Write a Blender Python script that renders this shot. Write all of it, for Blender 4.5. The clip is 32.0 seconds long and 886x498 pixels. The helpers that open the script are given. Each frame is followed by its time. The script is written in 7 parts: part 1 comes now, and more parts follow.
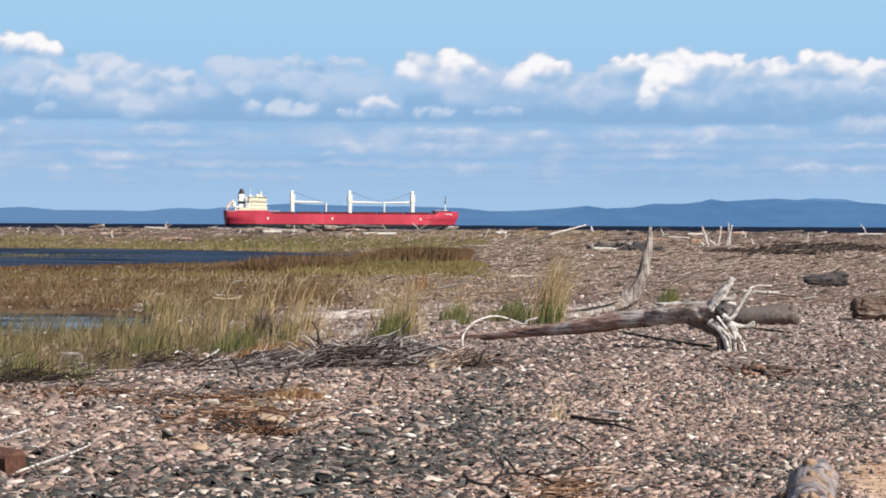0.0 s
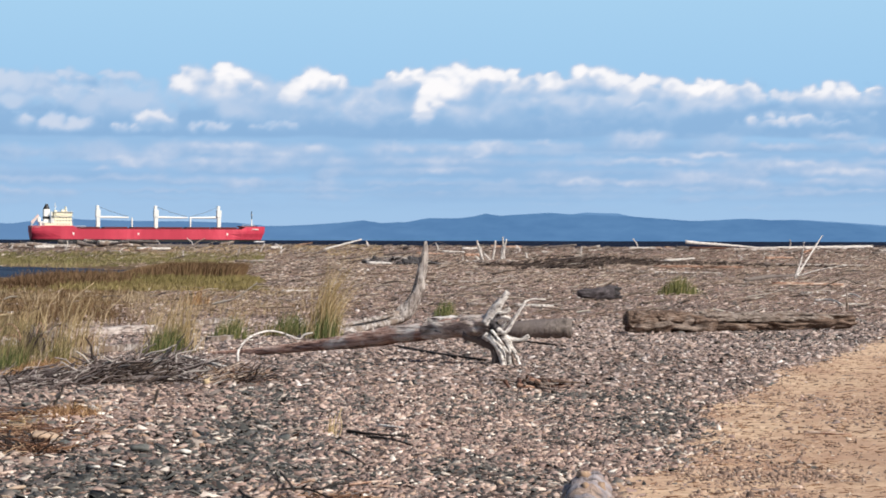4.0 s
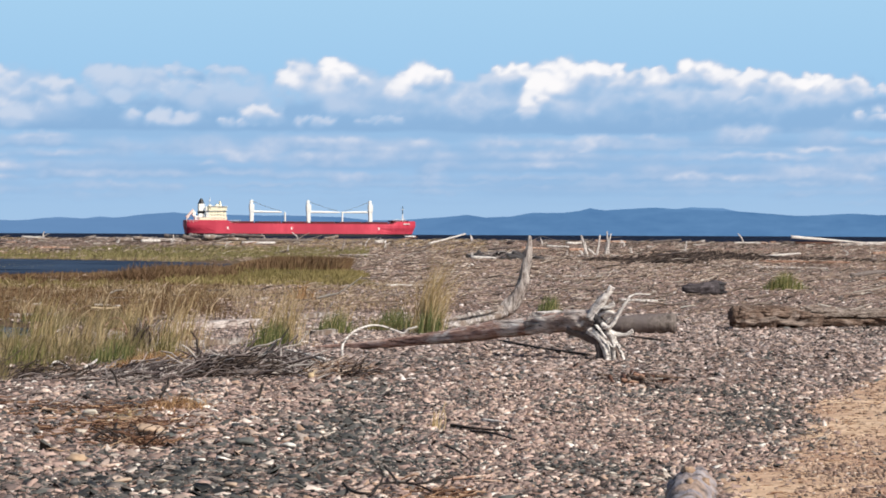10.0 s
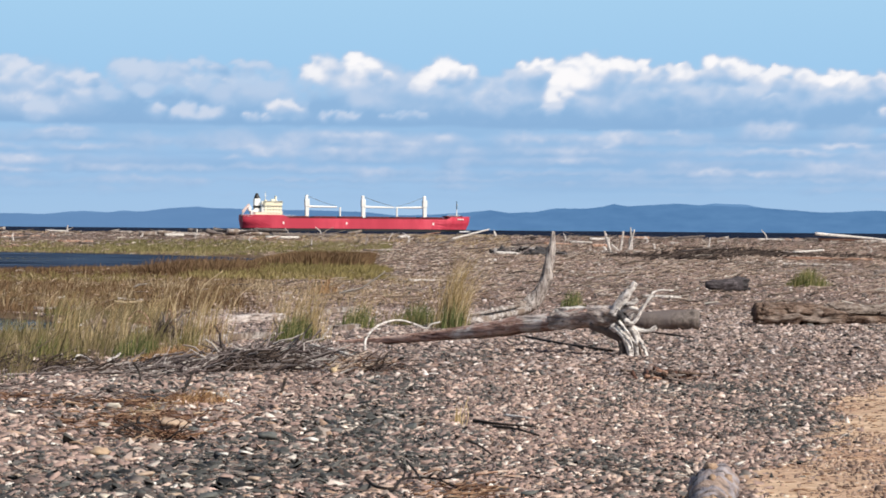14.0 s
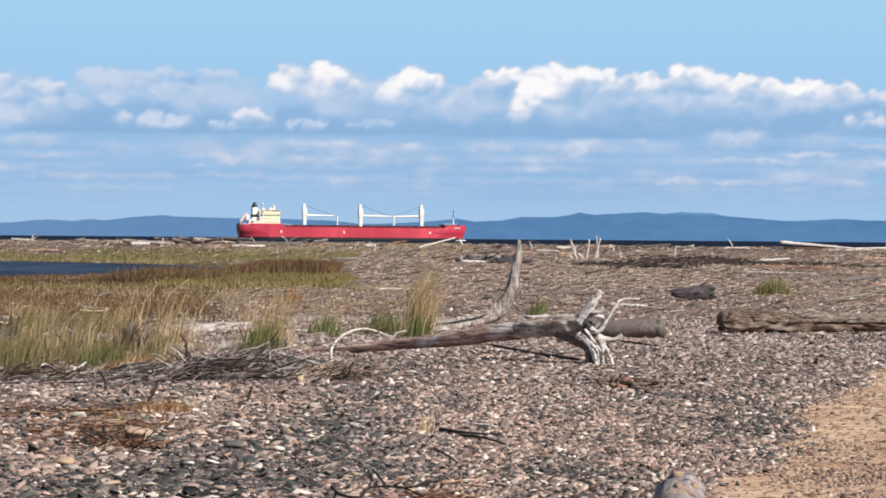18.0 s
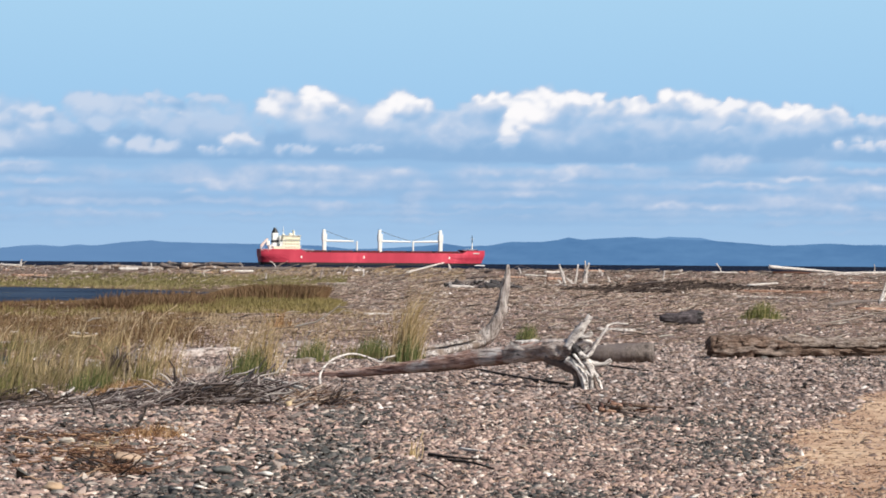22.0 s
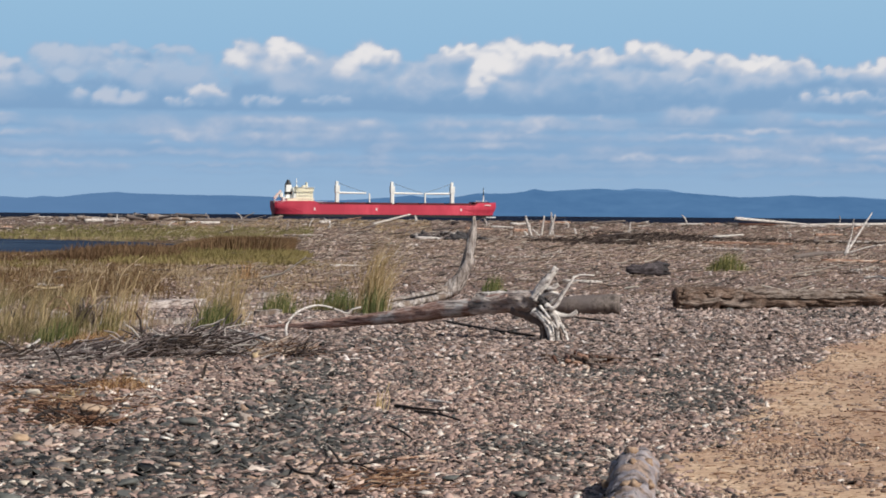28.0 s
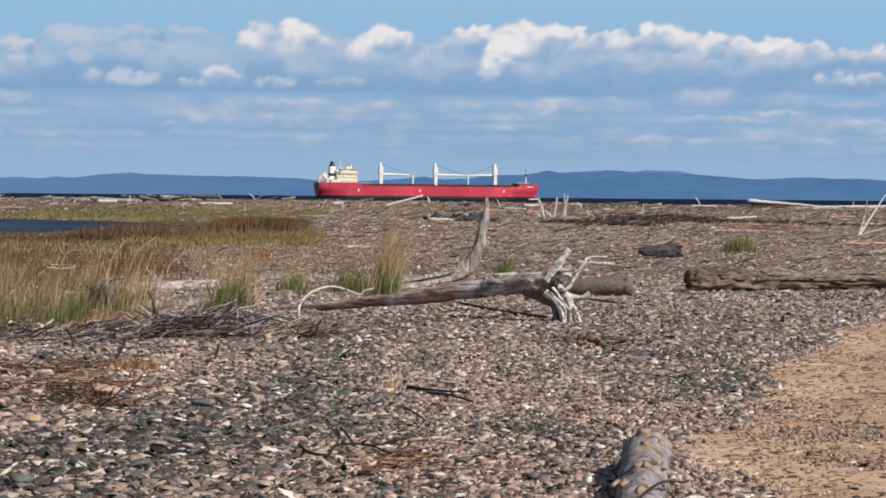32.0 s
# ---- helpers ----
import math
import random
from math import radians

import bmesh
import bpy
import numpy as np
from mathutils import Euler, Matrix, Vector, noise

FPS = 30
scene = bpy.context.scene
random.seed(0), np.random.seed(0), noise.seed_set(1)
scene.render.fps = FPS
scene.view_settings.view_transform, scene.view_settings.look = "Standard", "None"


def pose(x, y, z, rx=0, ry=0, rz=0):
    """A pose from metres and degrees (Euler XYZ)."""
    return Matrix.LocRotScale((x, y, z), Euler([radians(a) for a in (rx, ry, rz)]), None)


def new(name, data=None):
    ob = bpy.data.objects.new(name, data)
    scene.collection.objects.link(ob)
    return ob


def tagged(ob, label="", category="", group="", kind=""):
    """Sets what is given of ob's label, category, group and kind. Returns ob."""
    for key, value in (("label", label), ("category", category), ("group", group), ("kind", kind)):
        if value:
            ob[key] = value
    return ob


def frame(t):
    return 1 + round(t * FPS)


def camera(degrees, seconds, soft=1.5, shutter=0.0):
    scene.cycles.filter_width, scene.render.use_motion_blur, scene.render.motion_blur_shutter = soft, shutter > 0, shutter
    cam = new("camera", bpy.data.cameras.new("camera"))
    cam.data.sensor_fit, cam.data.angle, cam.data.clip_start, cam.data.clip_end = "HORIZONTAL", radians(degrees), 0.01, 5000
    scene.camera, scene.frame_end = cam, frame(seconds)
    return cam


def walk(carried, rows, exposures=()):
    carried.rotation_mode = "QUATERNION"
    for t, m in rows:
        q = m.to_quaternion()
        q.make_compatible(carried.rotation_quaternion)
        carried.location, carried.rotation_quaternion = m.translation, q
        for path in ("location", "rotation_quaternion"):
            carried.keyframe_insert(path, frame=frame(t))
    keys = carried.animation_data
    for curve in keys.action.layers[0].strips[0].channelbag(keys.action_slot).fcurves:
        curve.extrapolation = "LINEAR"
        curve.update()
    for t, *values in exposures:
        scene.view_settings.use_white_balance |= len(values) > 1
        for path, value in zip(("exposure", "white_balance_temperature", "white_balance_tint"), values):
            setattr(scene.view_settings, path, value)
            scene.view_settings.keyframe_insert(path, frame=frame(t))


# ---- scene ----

# ---------------------------------------------------------------- camera
cam = camera(20.0, 32.0, soft=1.78)
EYE = 1.6
# seconds, yaw, pitch, roll in degrees; a hand-held long lens turned on the spot
ROWS = [
    (0.0, 2.593, -0.582, -0.288),
    (0.5, 2.156, -0.674, -0.473),
    (1.0, 1.694, -0.806, -0.972),
    (1.5, 1.029, -1.627, -1.100),
    (2.0, 0.665, -1.989, -0.570),
    (2.5, -0.396, -1.587, -0.360),
    (3.0, -2.626, -1.348, -0.077),
    (3.5, -3.157, -0.596, -0.042),
    (4.0, -2.525, -0.229, -0.163),
    (4.5, -2.049, -0.292, -0.216),
    (6.5, -0.946, -1.072, -0.344),
    (7.0, -0.773, -0.973, -0.261),
    (7.5, -0.563, -0.914, -0.256),
    (8.0, -0.367, -0.840, -0.217),
    (8.5, -0.247, -0.790, -0.184),
    (9.0, -0.127, -0.835, -0.244),
    (9.5, -0.244, -0.703, -0.306),
    (10.0, -0.149, -0.362, -0.249),
    (10.5, 0.064, -0.208, -0.082),
    (11.0, 0.093, 0.041, -0.124),
    (11.5, -0.054, -0.018, -0.142),
    (12.0, 0.029, -0.193, -0.337),
    (12.5, 0.167, -0.197, -0.442),
    (13.0, -0.006, -0.394, -0.410),
    (13.5, 0.130, -0.486, -0.474),
    (14.0, 0.384, -0.474, -0.476),
    (14.5, 0.152, -0.571, -0.430),
    (16.5, -0.756, -0.388, -0.448),
    (17.0, -0.829, -0.222, -0.499),
    (17.5, -0.590, -0.110, -0.500),
    (18.0, -0.388, -0.273, -0.465),
    (18.5, -0.464, -0.480, -0.280),
    (19.0, -0.408, -0.221, -0.177),
    (19.5, -0.191, -0.097, -0.184),
    (20.0, -0.001, -0.075, -0.264),
    (20.5, -0.072, -0.053, -0.313),
    (21.0, -0.368, -0.050, -0.231),
    (21.5, -0.574, 0.115, -0.241),
    (22.0, -0.648, 0.298, -0.401),
    (22.5, -0.653, 0.450, -0.256),
    (23.0, -0.574, 0.624, -0.273),
    (23.5, -0.482, 0.807, -0.370),
    (24.0, -0.355, 0.442, -0.480),
    (24.5, -0.404, -0.355, -0.210),
    (25.0, -0.639, -0.626, 0.014),
    (25.5, -0.917, -0.737, -0.031),
    (27.5, -1.463, -0.652, -0.220),
    (28.0, -1.416, -0.801, -0.423),
    (28.5, -1.267, -0.891, -0.501),
    (29.0, -1.209, -1.139, -0.392),
    (29.5, -1.264, -1.308, -0.317),
    (30.0, -1.545, -1.059, -0.436),
    (30.5, -1.662, -0.902, -0.467),
    (31.0, -1.449, -0.863, -0.442),
    (31.5, -1.179, -0.865, -0.443),
    (32.0, -1.125, -1.229, -0.524),
]

walk(cam, [(t, pose(0, 0, EYE, 90 + pitch, roll, yaw)) for t, yaw, pitch, roll in ROWS],
     exposures=[(0, -0.05), (4, -0.03), (14, -0.04), (23, -0.03), (25, -0.12), (27.5, -0.34), (28, -0.34), (29.5, -0.32), (32, -0.32)])

# ---------------------------------------------------------------- light
SUN_AZ, SUN_EL = 130.0, 41.0      # clockwise from +y, and above the horizon
world = bpy.data.worlds.new("sky")
scene.world = world
world.use_nodes = True
wn = world.node_tree.nodes
wn.clear()
sky = wn.new("ShaderNodeTexSky")
sky.sky_type, sky.sun_disc = "NISHITA", False
sky.sun_elevation, sky.sun_rotation = radians(SUN_EL), radians(SUN_AZ)
bg, wout = wn.new("ShaderNodeBackground"), wn.new("ShaderNodeOutputWorld")
bg.inputs["Strength"].default_value = 0.078
world.node_tree.links.new(sky.outputs[0], bg.inputs["Color"])
world.node_tree.links.new(bg.outputs[0], wout.inputs["Surface"])
sun = new("sun", bpy.data.lights.new("sun", "SUN"))
sun.data.energy, sun.data.angle, sun.data.color = 5.4, radians(0.53), (1.0, 0.93, 0.83)
sun.rotation_euler = Euler((radians(90 - SUN_EL), 0, radians(180 - SUN_AZ)))
sun.location = (40, -20, 60)

# ---------------------------------------------------------------- materials


def nodes_of(name):
    m = bpy.data.materials.new(name)
    m.use_nodes = True
    nt = m.node_tree
    nt.nodes.clear()
    out = nt.nodes.new("ShaderNodeOutputMaterial")
    sh = nt.nodes.new("ShaderNodeBsdfPrincipled")
    nt.links.new(sh.outputs[0], out.inputs["Surface"])
    return m, nt, sh


def ramp(nt, fac, stops):
    r = nt.nodes.new("ShaderNodeValToRGB")
    el = r.color_ramp.elements
    while len(el) < len(stops):
        el.new(0.5)
    for e, (p, c) in zip(el, stops):
        e.position, e.color = p, (*c, 1)
    nt.links.new(fac, r.inputs["Fac"])
    return r.outputs["Color"]


def noise_tex(nt, scale, detail=4.0, rough=0.6, stretch=(1, 1, 1)):
    tc, mp = nt.nodes.new("ShaderNodeTexCoord"), nt.nodes.new("ShaderNodeMapping")
    mp.inputs["Scale"].default_value = stretch
    n = nt.nodes.new("ShaderNodeTexNoise")
    n.inputs["Scale"].default_value, n.inputs["Detail"].default_value, n.inputs["Roughness"].default_value = scale, detail, rough
    nt.links.new(tc.outputs["Object"], mp.inputs["Vector"])
    nt.links.new(mp.outputs[0], n.inputs["Vector"])
    return n.outputs["Fac"]


def mix(nt, fac, a, b, how="MIX"):
    m = nt.nodes.new("ShaderNodeMix")
    m.data_type, m.blend_type = "RGBA", how
    for sock, v in ((m.inputs[0], fac), (m.inputs[6], a), (m.inputs[7], b)):
        if isinstance(v, (int, float)):
            sock.default_value = v
        elif isinstance(v, tuple):
            sock.default_value = (*v, 1)
        else:
            nt.links.new(v, sock)
    return m.outputs[2]


def bump(nt, sh, height, strength, dist):
    b = nt.nodes.new("ShaderNodeBump")
    b.inputs["Strength"].default_value, b.inputs["Distance"].default_value = strength, dist
    nt.links.new(height, b.inputs["Height"])
    nt.links.new(b.outputs[0], sh.inputs["Normal"])


def surface(name, stops, scale, rough=0.8, stretch=(1, 1, 1), stain=None, relief=0.4, dist=0.01, metal=0.0, gloss=0.4):
    """A matt surface: a ramp of colours over noise, coarse stains, fine relief."""
    m, nt, sh = nodes_of(name)
    fine = noise_tex(nt, scale, 6, 0.65, stretch)
    col = ramp(nt, fine, stops)
    if stain:
        coarse = noise_tex(nt, scale * 0.17, 3, 0.5, stretch)
        col = mix(nt, ramp(nt, coarse, [(0.42, (0, 0, 0)), (0.62, (1, 1, 1))]), col, stain)
    nt.links.new(col, sh.inputs["Base Color"])
    sh.inputs["Roughness"].default_value, sh.inputs["Metallic"].default_value = rough, metal
    sh.inputs["Specular IOR Level"].default_value = gloss
    bump(nt, sh, fine, relief, dist)
    return m


def pieces(name, stops, rough=0.75, tint=None, patch=0.35, low=0.42, high=0.6, through_light=0.0):
    """Loose pieces in one mesh: a colour for each island, tinted in large patches."""
    m, nt, sh = nodes_of(name)
    geo = nt.nodes.new("ShaderNodeNewGeometry")
    col = ramp(nt, geo.outputs["Random Per Island"], stops)
    if tint:
        coarse = noise_tex(nt, patch, 3, 0.55)
        col = mix(nt, ramp(nt, coarse, [(low, (0, 0, 0)), (high, (1, 1, 1))]), col, ramp(nt, geo.outputs["Random Per Island"], tint))
    grain = noise_tex(nt, 45, 4, 0.7)
    col = mix(nt, 0.35, col, ramp(nt, grain, [(0.3, (0.25, 0.25, 0.25)), (0.7, (1, 1, 1))]), "MULTIPLY")
    nt.links.new(col, sh.inputs["Base Color"])
    sh.inputs["Roughness"].default_value = rough
    sh.inputs["Specular IOR Level"].default_value = 0.3
    return m


def meadow(name, stops, patch=0.9, share=0.6, stretch=(0.6, 1, 1), rough=0.85):
    """Grasses in one mesh: the colour goes by tussock first, by single blade second."""
    m, nt, sh = nodes_of(name)
    geo, tone = nt.nodes.new("ShaderNodeNewGeometry"), nt.nodes.new("ShaderNodeMath")
    spread, add = nt.nodes.new("ShaderNodeMapRange"), nt.nodes.new("ShaderNodeMath")
    nt.links.new(noise_tex(nt, patch, 3, 0.55, stretch), spread.inputs["Value"])
    spread.inputs["From Min"].default_value, spread.inputs["From Max"].default_value = 0.3, 0.7
    tone.operation, add.operation = "MULTIPLY", "MULTIPLY_ADD"
    nt.links.new(geo.outputs["Random Per Island"], tone.inputs[0])
    tone.inputs[1].default_value = 1 - share
    nt.links.new(spread.outputs[0], add.inputs[0])
    add.inputs[1].default_value = share
    nt.links.new(tone.outputs[0], add.inputs[2])
    nt.links.new(ramp(nt, add.outputs[0], stops), sh.inputs["Base Color"])
    sh.inputs["Roughness"].default_value, sh.inputs["Specular IOR Level"].default_value = rough, 0.25
    return m


def weathered(name, dark, mid, pale, second, along=(0.5, 4.0, 4.0), scale=7.0, patch=1.2, low=0.45, high=0.58):
    """Sea-worn timber: long fibres with dark checks, and patches of a second colour."""
    m, nt, sh = nodes_of(name)
    fibre = noise_tex(nt, scale, 7, 0.7, along)
    check = noise_tex(nt, scale * 1.7, 3, 0.6, (along[0] * 0.5, along[1] * 1.2, along[2] * 1.2))
    col = ramp(nt, fibre, [(0.34, dark), (0.48, mid), (0.62, pale)])
    worn = ramp(nt, fibre, [(0.34, tuple(c * 0.35 for c in second)), (0.5, second), (0.66, tuple(min(0.85, c * 1.5) for c in second))])
    col = mix(nt, ramp(nt, noise_tex(nt, patch, 5, 0.65, (1, 1.6, 1.6)), [(low, (0, 0, 0)), (high, (1, 1, 1))]), col, worn)
    col = mix(nt, ramp(nt, check, [(0.33, (1, 1, 1)), (0.40, (0, 0, 0))]), col, tuple(c * 0.3 for c in dark))
    nt.links.new(col, sh.inputs["Base Color"])
    sh.inputs["Roughness"].default_value, sh.inputs["Specular IOR Level"].default_value = 0.85, 0.3
    bump(nt, sh, fibre, 1.0, 0.05)
    return m


M = {}
M["silver_wood"] = surface("silver_wood", [(0.38, (0.03, 0.024, 0.022)), (0.46, (0.28, 0.24, 0.225)), (0.57, (0.66, 0.615, 0.585))], 7,
                           0.85, (2.5, 2.5, 1.2), (0.22, 0.165, 0.13), 1.0, 0.05)
M["pale_wood"] = surface("pale_wood", [(0.36, (0.06, 0.05, 0.047)), (0.44, (0.42, 0.38, 0.36)), (0.53, (0.68, 0.64, 0.61)), (0.66, (0.82, 0.79, 0.76))], 8, 0.85,
                         (1.5, 2.5, 2.5), None, 0.8, 0.03)
M["white_wood"] = surface("white_wood", [(0.35, (0.08, 0.065, 0.06)), (0.43, (0.52, 0.475, 0.45)), (0.52, (0.76, 0.72, 0.69)), (0.66, (0.86, 0.83, 0.80))], 8, 0.85,
                          (1.5, 2.5, 2.5), None, 0.8, 0.03)
M["brown_wood"] = surface("brown_wood", [(0.36, (0.06, 0.03, 0.02)), (0.45, (0.26, 0.14, 0.095)), (0.54, (0.44, 0.28, 0.205)), (0.64, (0.66, 0.55, 0.47))], 1.6, 0.85,
                          (0.9, 7, 7), None, 1.0, 0.05)
M["bark_wood"] = surface("bark_wood", [(0.3, (0.06, 0.048, 0.043)), (0.5, (0.18, 0.15, 0.135)), (0.7, (0.31, 0.265, 0.235))], 5, 0.85,
                         (3, 3, 2), (0.15, 0.125, 0.12), 0.9, 0.03)
M["grey_bark"] = weathered("grey_bark", (0.10, 0.085, 0.088), (0.33, 0.30, 0.325), (0.45, 0.415, 0.435), (0.36, 0.265, 0.215), (1.2, 0.7, 1.2), 7.0, 3.2, 0.47, 0.60)
M["root_wood"] = surface("root_wood", [(0.38, (0.018, 0.013, 0.011)), (0.46, (0.13, 0.105, 0.092)), (0.55, (0.33, 0.285, 0.26)), (0.66, (0.60, 0.555, 0.52))], 6,
                         0.85, (2.5, 2.5, 0.9), (0.17, 0.12, 0.095), 1.0, 0.06)
M["trunk_wood"] = weathered("trunk_wood", (0.07, 0.036, 0.028), (0.44, 0.265, 0.215), (0.68, 0.50, 0.435), (0.72, 0.635, 0.595), (0.4, 3.6, 3.6), 7.0, 1.8, 0.53, 0.62)
M["collar_wood"] = weathered("collar_wood", (0.07, 0.052, 0.046), (0.54, 0.465, 0.435), (0.77, 0.715, 0.68), (0.40, 0.31, 0.275), (0.7, 3.4, 3.4), 6.0, 3.0, 0.50, 0.60)
M["grey_split"] = weathered("grey_split", (0.05, 0.037, 0.03), (0.23, 0.185, 0.16), (0.40, 0.345, 0.31), (0.21, 0.15, 0.12), (0.5, 3.4, 4.5), 6.0, 1.3, 0.5, 0.6)
M["rotten_wood"] = weathered("rotten_wood", (0.018, 0.011, 0.009), (0.15, 0.098, 0.074), (0.29, 0.212, 0.168), (0.27, 0.215, 0.185), (0.5, 3.4, 4.5), 6.0, 1.3, 0.5, 0.6)
M["snag_wood"] = weathered("snag_wood", (0.09, 0.07, 0.062), (0.42, 0.365, 0.34), (0.66, 0.615, 0.585), (0.27, 0.225, 0.205), (3.2, 3.2, 0.5), 7.0, 2.0, 0.52, 0.62)
M["thatch_strip"] = surface("thatch_strip", [(0.3, (0.30, 0.21, 0.12)), (0.5, (0.52, 0.40, 0.25)), (0.7, (0.68, 0.56, 0.4))], 14, 0.85, (2, 2, 2))
M["knot_wood"] = surface("knot_wood", [(0.3, (0.16, 0.10, 0.065)), (0.5, (0.36, 0.245, 0.165)), (0.65, (0.50, 0.37, 0.27))], 26, 0.8)
M["black_wood"] = surface("black_wood", [(0.36, (0.008, 0.008, 0.01)), (0.52, (0.045, 0.042, 0.046)), (0.68, (0.15, 0.14, 0.145))], 12, 0.8, (3, 3, 1), None, 0.7, 0.02)
M["charred"] = surface("charred", [(0.34, (0.016, 0.013, 0.014)), (0.52, (0.055, 0.046, 0.052)), (0.68, (0.135, 0.115, 0.125))], 7, 0.8, (1, 3, 3), None, 0.6, 0.02)
M["dark_twig"] = surface("dark_twig", [(0.36, (0.010, 0.008, 0.007)), (0.52, (0.028, 0.021, 0.018)), (0.68, (0.075, 0.057, 0.048))], 12, 0.85, (3, 3, 1), None, 0.5, 0.01)
M["red_bark"] = surface("red_bark", [(0.3, (0.05, 0.024, 0.017)), (0.55, (0.13, 0.06, 0.042)), (0.7, (0.22, 0.115, 0.075))], 14, 0.85, (3, 3, 1))
M["twig"] = pieces("twig", [(0.0, (0.05, 0.038, 0.035)), (0.35, (0.15, 0.115, 0.11)), (0.7, (0.32, 0.275, 0.265)), (1.0, (0.60, 0.55, 0.51))], 0.85)
M["dark_wrack"] = pieces("dark_wrack", [(0.0, (0.02, 0.014, 0.012)), (0.6, (0.06, 0.042, 0.036)), (1.0, (0.15, 0.11, 0.09))], 0.85)
M["thatch"] = pieces("thatch", [(0.0, (0.17, 0.118, 0.09)), (0.5, (0.40, 0.30, 0.24)), (0.85, (0.57, 0.455, 0.37)), (1.0, (0.74, 0.64, 0.54))], 0.85)
M["litter"] = pieces("litter", [(0.0, (0.07, 0.055, 0.048)), (0.5, (0.25, 0.195, 0.16)), (0.85, (0.44, 0.37, 0.315)), (1.0, (0.68, 0.63, 0.57))], 0.85)
M["shingle_tan"] = pieces("shingle_tan",
                          [(0.00, (0.032, 0.026, 0.024)), (0.12, (0.092, 0.071, 0.066)), (0.22, (0.250, 0.176, 0.152)), (0.36, (0.468, 0.330, 0.283)), (0.46, (0.165, 0.130, 0.123)),
                           (0.56, (0.645, 0.470, 0.405)), (0.66, (0.345, 0.240, 0.210)), (0.76, (0.205, 0.176, 0.164)), (0.84, (0.740, 0.562, 0.474)), (0.90, (0.432, 0.290, 0.205)),
                           (0.96, (0.800, 0.664, 0.590)), (1.00, (0.940, 0.895, 0.825))], 0.7)
M["shingle_pale"] = pieces("shingle_pale",
                           [(0.00, (0.034, 0.029, 0.028)), (0.12, (0.100, 0.082, 0.079)), (0.22, (0.270, 0.207, 0.184)), (0.36, (0.485, 0.363, 0.315)), (0.46, (0.190, 0.158, 0.157)),
                            (0.56, (0.660, 0.517, 0.460)), (0.66, (0.375, 0.281, 0.247)), (0.76, (0.250, 0.218, 0.216)), (0.84, (0.750, 0.603, 0.535)), (0.90, (0.450, 0.327, 0.253)),
                            (0.96, (0.800, 0.687, 0.641)), (1.00, (0.930, 0.873, 0.843))], 0.7)
M["shingle_slate"] = pieces("shingle_slate",
                            [(0.0, (0.024, 0.024, 0.024)), (0.25, (0.070, 0.071, 0.068)), (0.5, (0.126, 0.126, 0.118)), (0.62, (0.105, 0.084, 0.078)), (0.8, (0.185, 0.178, 0.167)), (0.90, (0.36, 0.28, 0.235)), (1.0, (0.80, 0.72, 0.64))], 0.65)
M["sand_chip"] = pieces("sand_chip", [(0.0, (0.11, 0.08, 0.065)), (0.35, (0.26, 0.175, 0.14)), (0.75, (0.38, 0.265, 0.2)), (0.92, (0.52, 0.38, 0.29)), (1.0, (0.75, 0.65, 0.55))], 0.8)
M["reed_green"] = pieces("reed_green", [(0.0, (0.06, 0.08, 0.022)), (0.5, (0.14, 0.155, 0.045)), (0.85, (0.29, 0.255, 0.10)), (1.0, (0.52, 0.43, 0.24))], 0.75,
                         [(0.0, (0.15, 0.11, 0.045)), (0.6, (0.29, 0.215, 0.095)), (1.0, (0.52, 0.41, 0.23))], 0.3, 0.45, 0.62)
M["reed_far"] = meadow("reed_far", [(0.0, (0.12, 0.11, 0.045)), (0.4, (0.19, 0.175, 0.072)), (0.7, (0.27, 0.225, 0.11)), (1.0, (0.38, 0.30, 0.185))], 0.09, 0.65, (0.4, 0.7, 1))
M["rust_mat"] = meadow("rust_mat", [(0.0, (0.055, 0.032, 0.017)), (0.3, (0.151, 0.090, 0.048)), (0.6, (0.223, 0.144, 0.081)), (0.85, (0.194, 0.144, 0.065)), (1.0, (0.45, 0.345, 0.215))], 0.35, 0.48, (0.4, 1.0, 1))
M["bank_reed"] = meadow("bank_reed", [(0.0, (0.056, 0.034, 0.018)), (0.4, (0.128, 0.075, 0.040)), (0.75, (0.192, 0.120, 0.066)), (1.0, (0.256, 0.188, 0.096))], 0.22, 0.65, (0.6, 0.5, 1))
M["olive_sedge"] = meadow("olive_sedge", [(0.0, (0.07, 0.062, 0.026)), (0.3, (0.15, 0.132, 0.056)), (0.55, (0.21, 0.165, 0.085)), (0.8, (0.30, 0.235, 0.14)), (1.0, (0.50, 0.41, 0.26))], 1.3, 0.42)
M["yellow_sedge"] = meadow("yellow_sedge", [(0.0, (0.115, 0.090, 0.037)), (0.4, (0.205, 0.168, 0.066)), (0.75, (0.279, 0.226, 0.094)), (1.0, (0.377, 0.303, 0.164))], 0.2, 0.6, (0.5, 0.6, 1))
M["pale_stalk"] = meadow("pale_stalk", [(0.0, (0.221, 0.153, 0.085)), (0.5, (0.383, 0.293, 0.183)), (1.0, (0.595, 0.493, 0.357))], 0.8, 0.4)
M["straw"] = pieces("straw", [(0.0, (0.24, 0.165, 0.07)), (0.5, (0.47, 0.35, 0.18)), (1.0, (0.68, 0.55, 0.34))], 0.8)
M["rust_grass"] = pieces("rust_grass", [(0.0, (0.14, 0.065, 0.03)), (0.5, (0.38, 0.205, 0.095)), (1.0, (0.58, 0.40, 0.22))], 0.85)
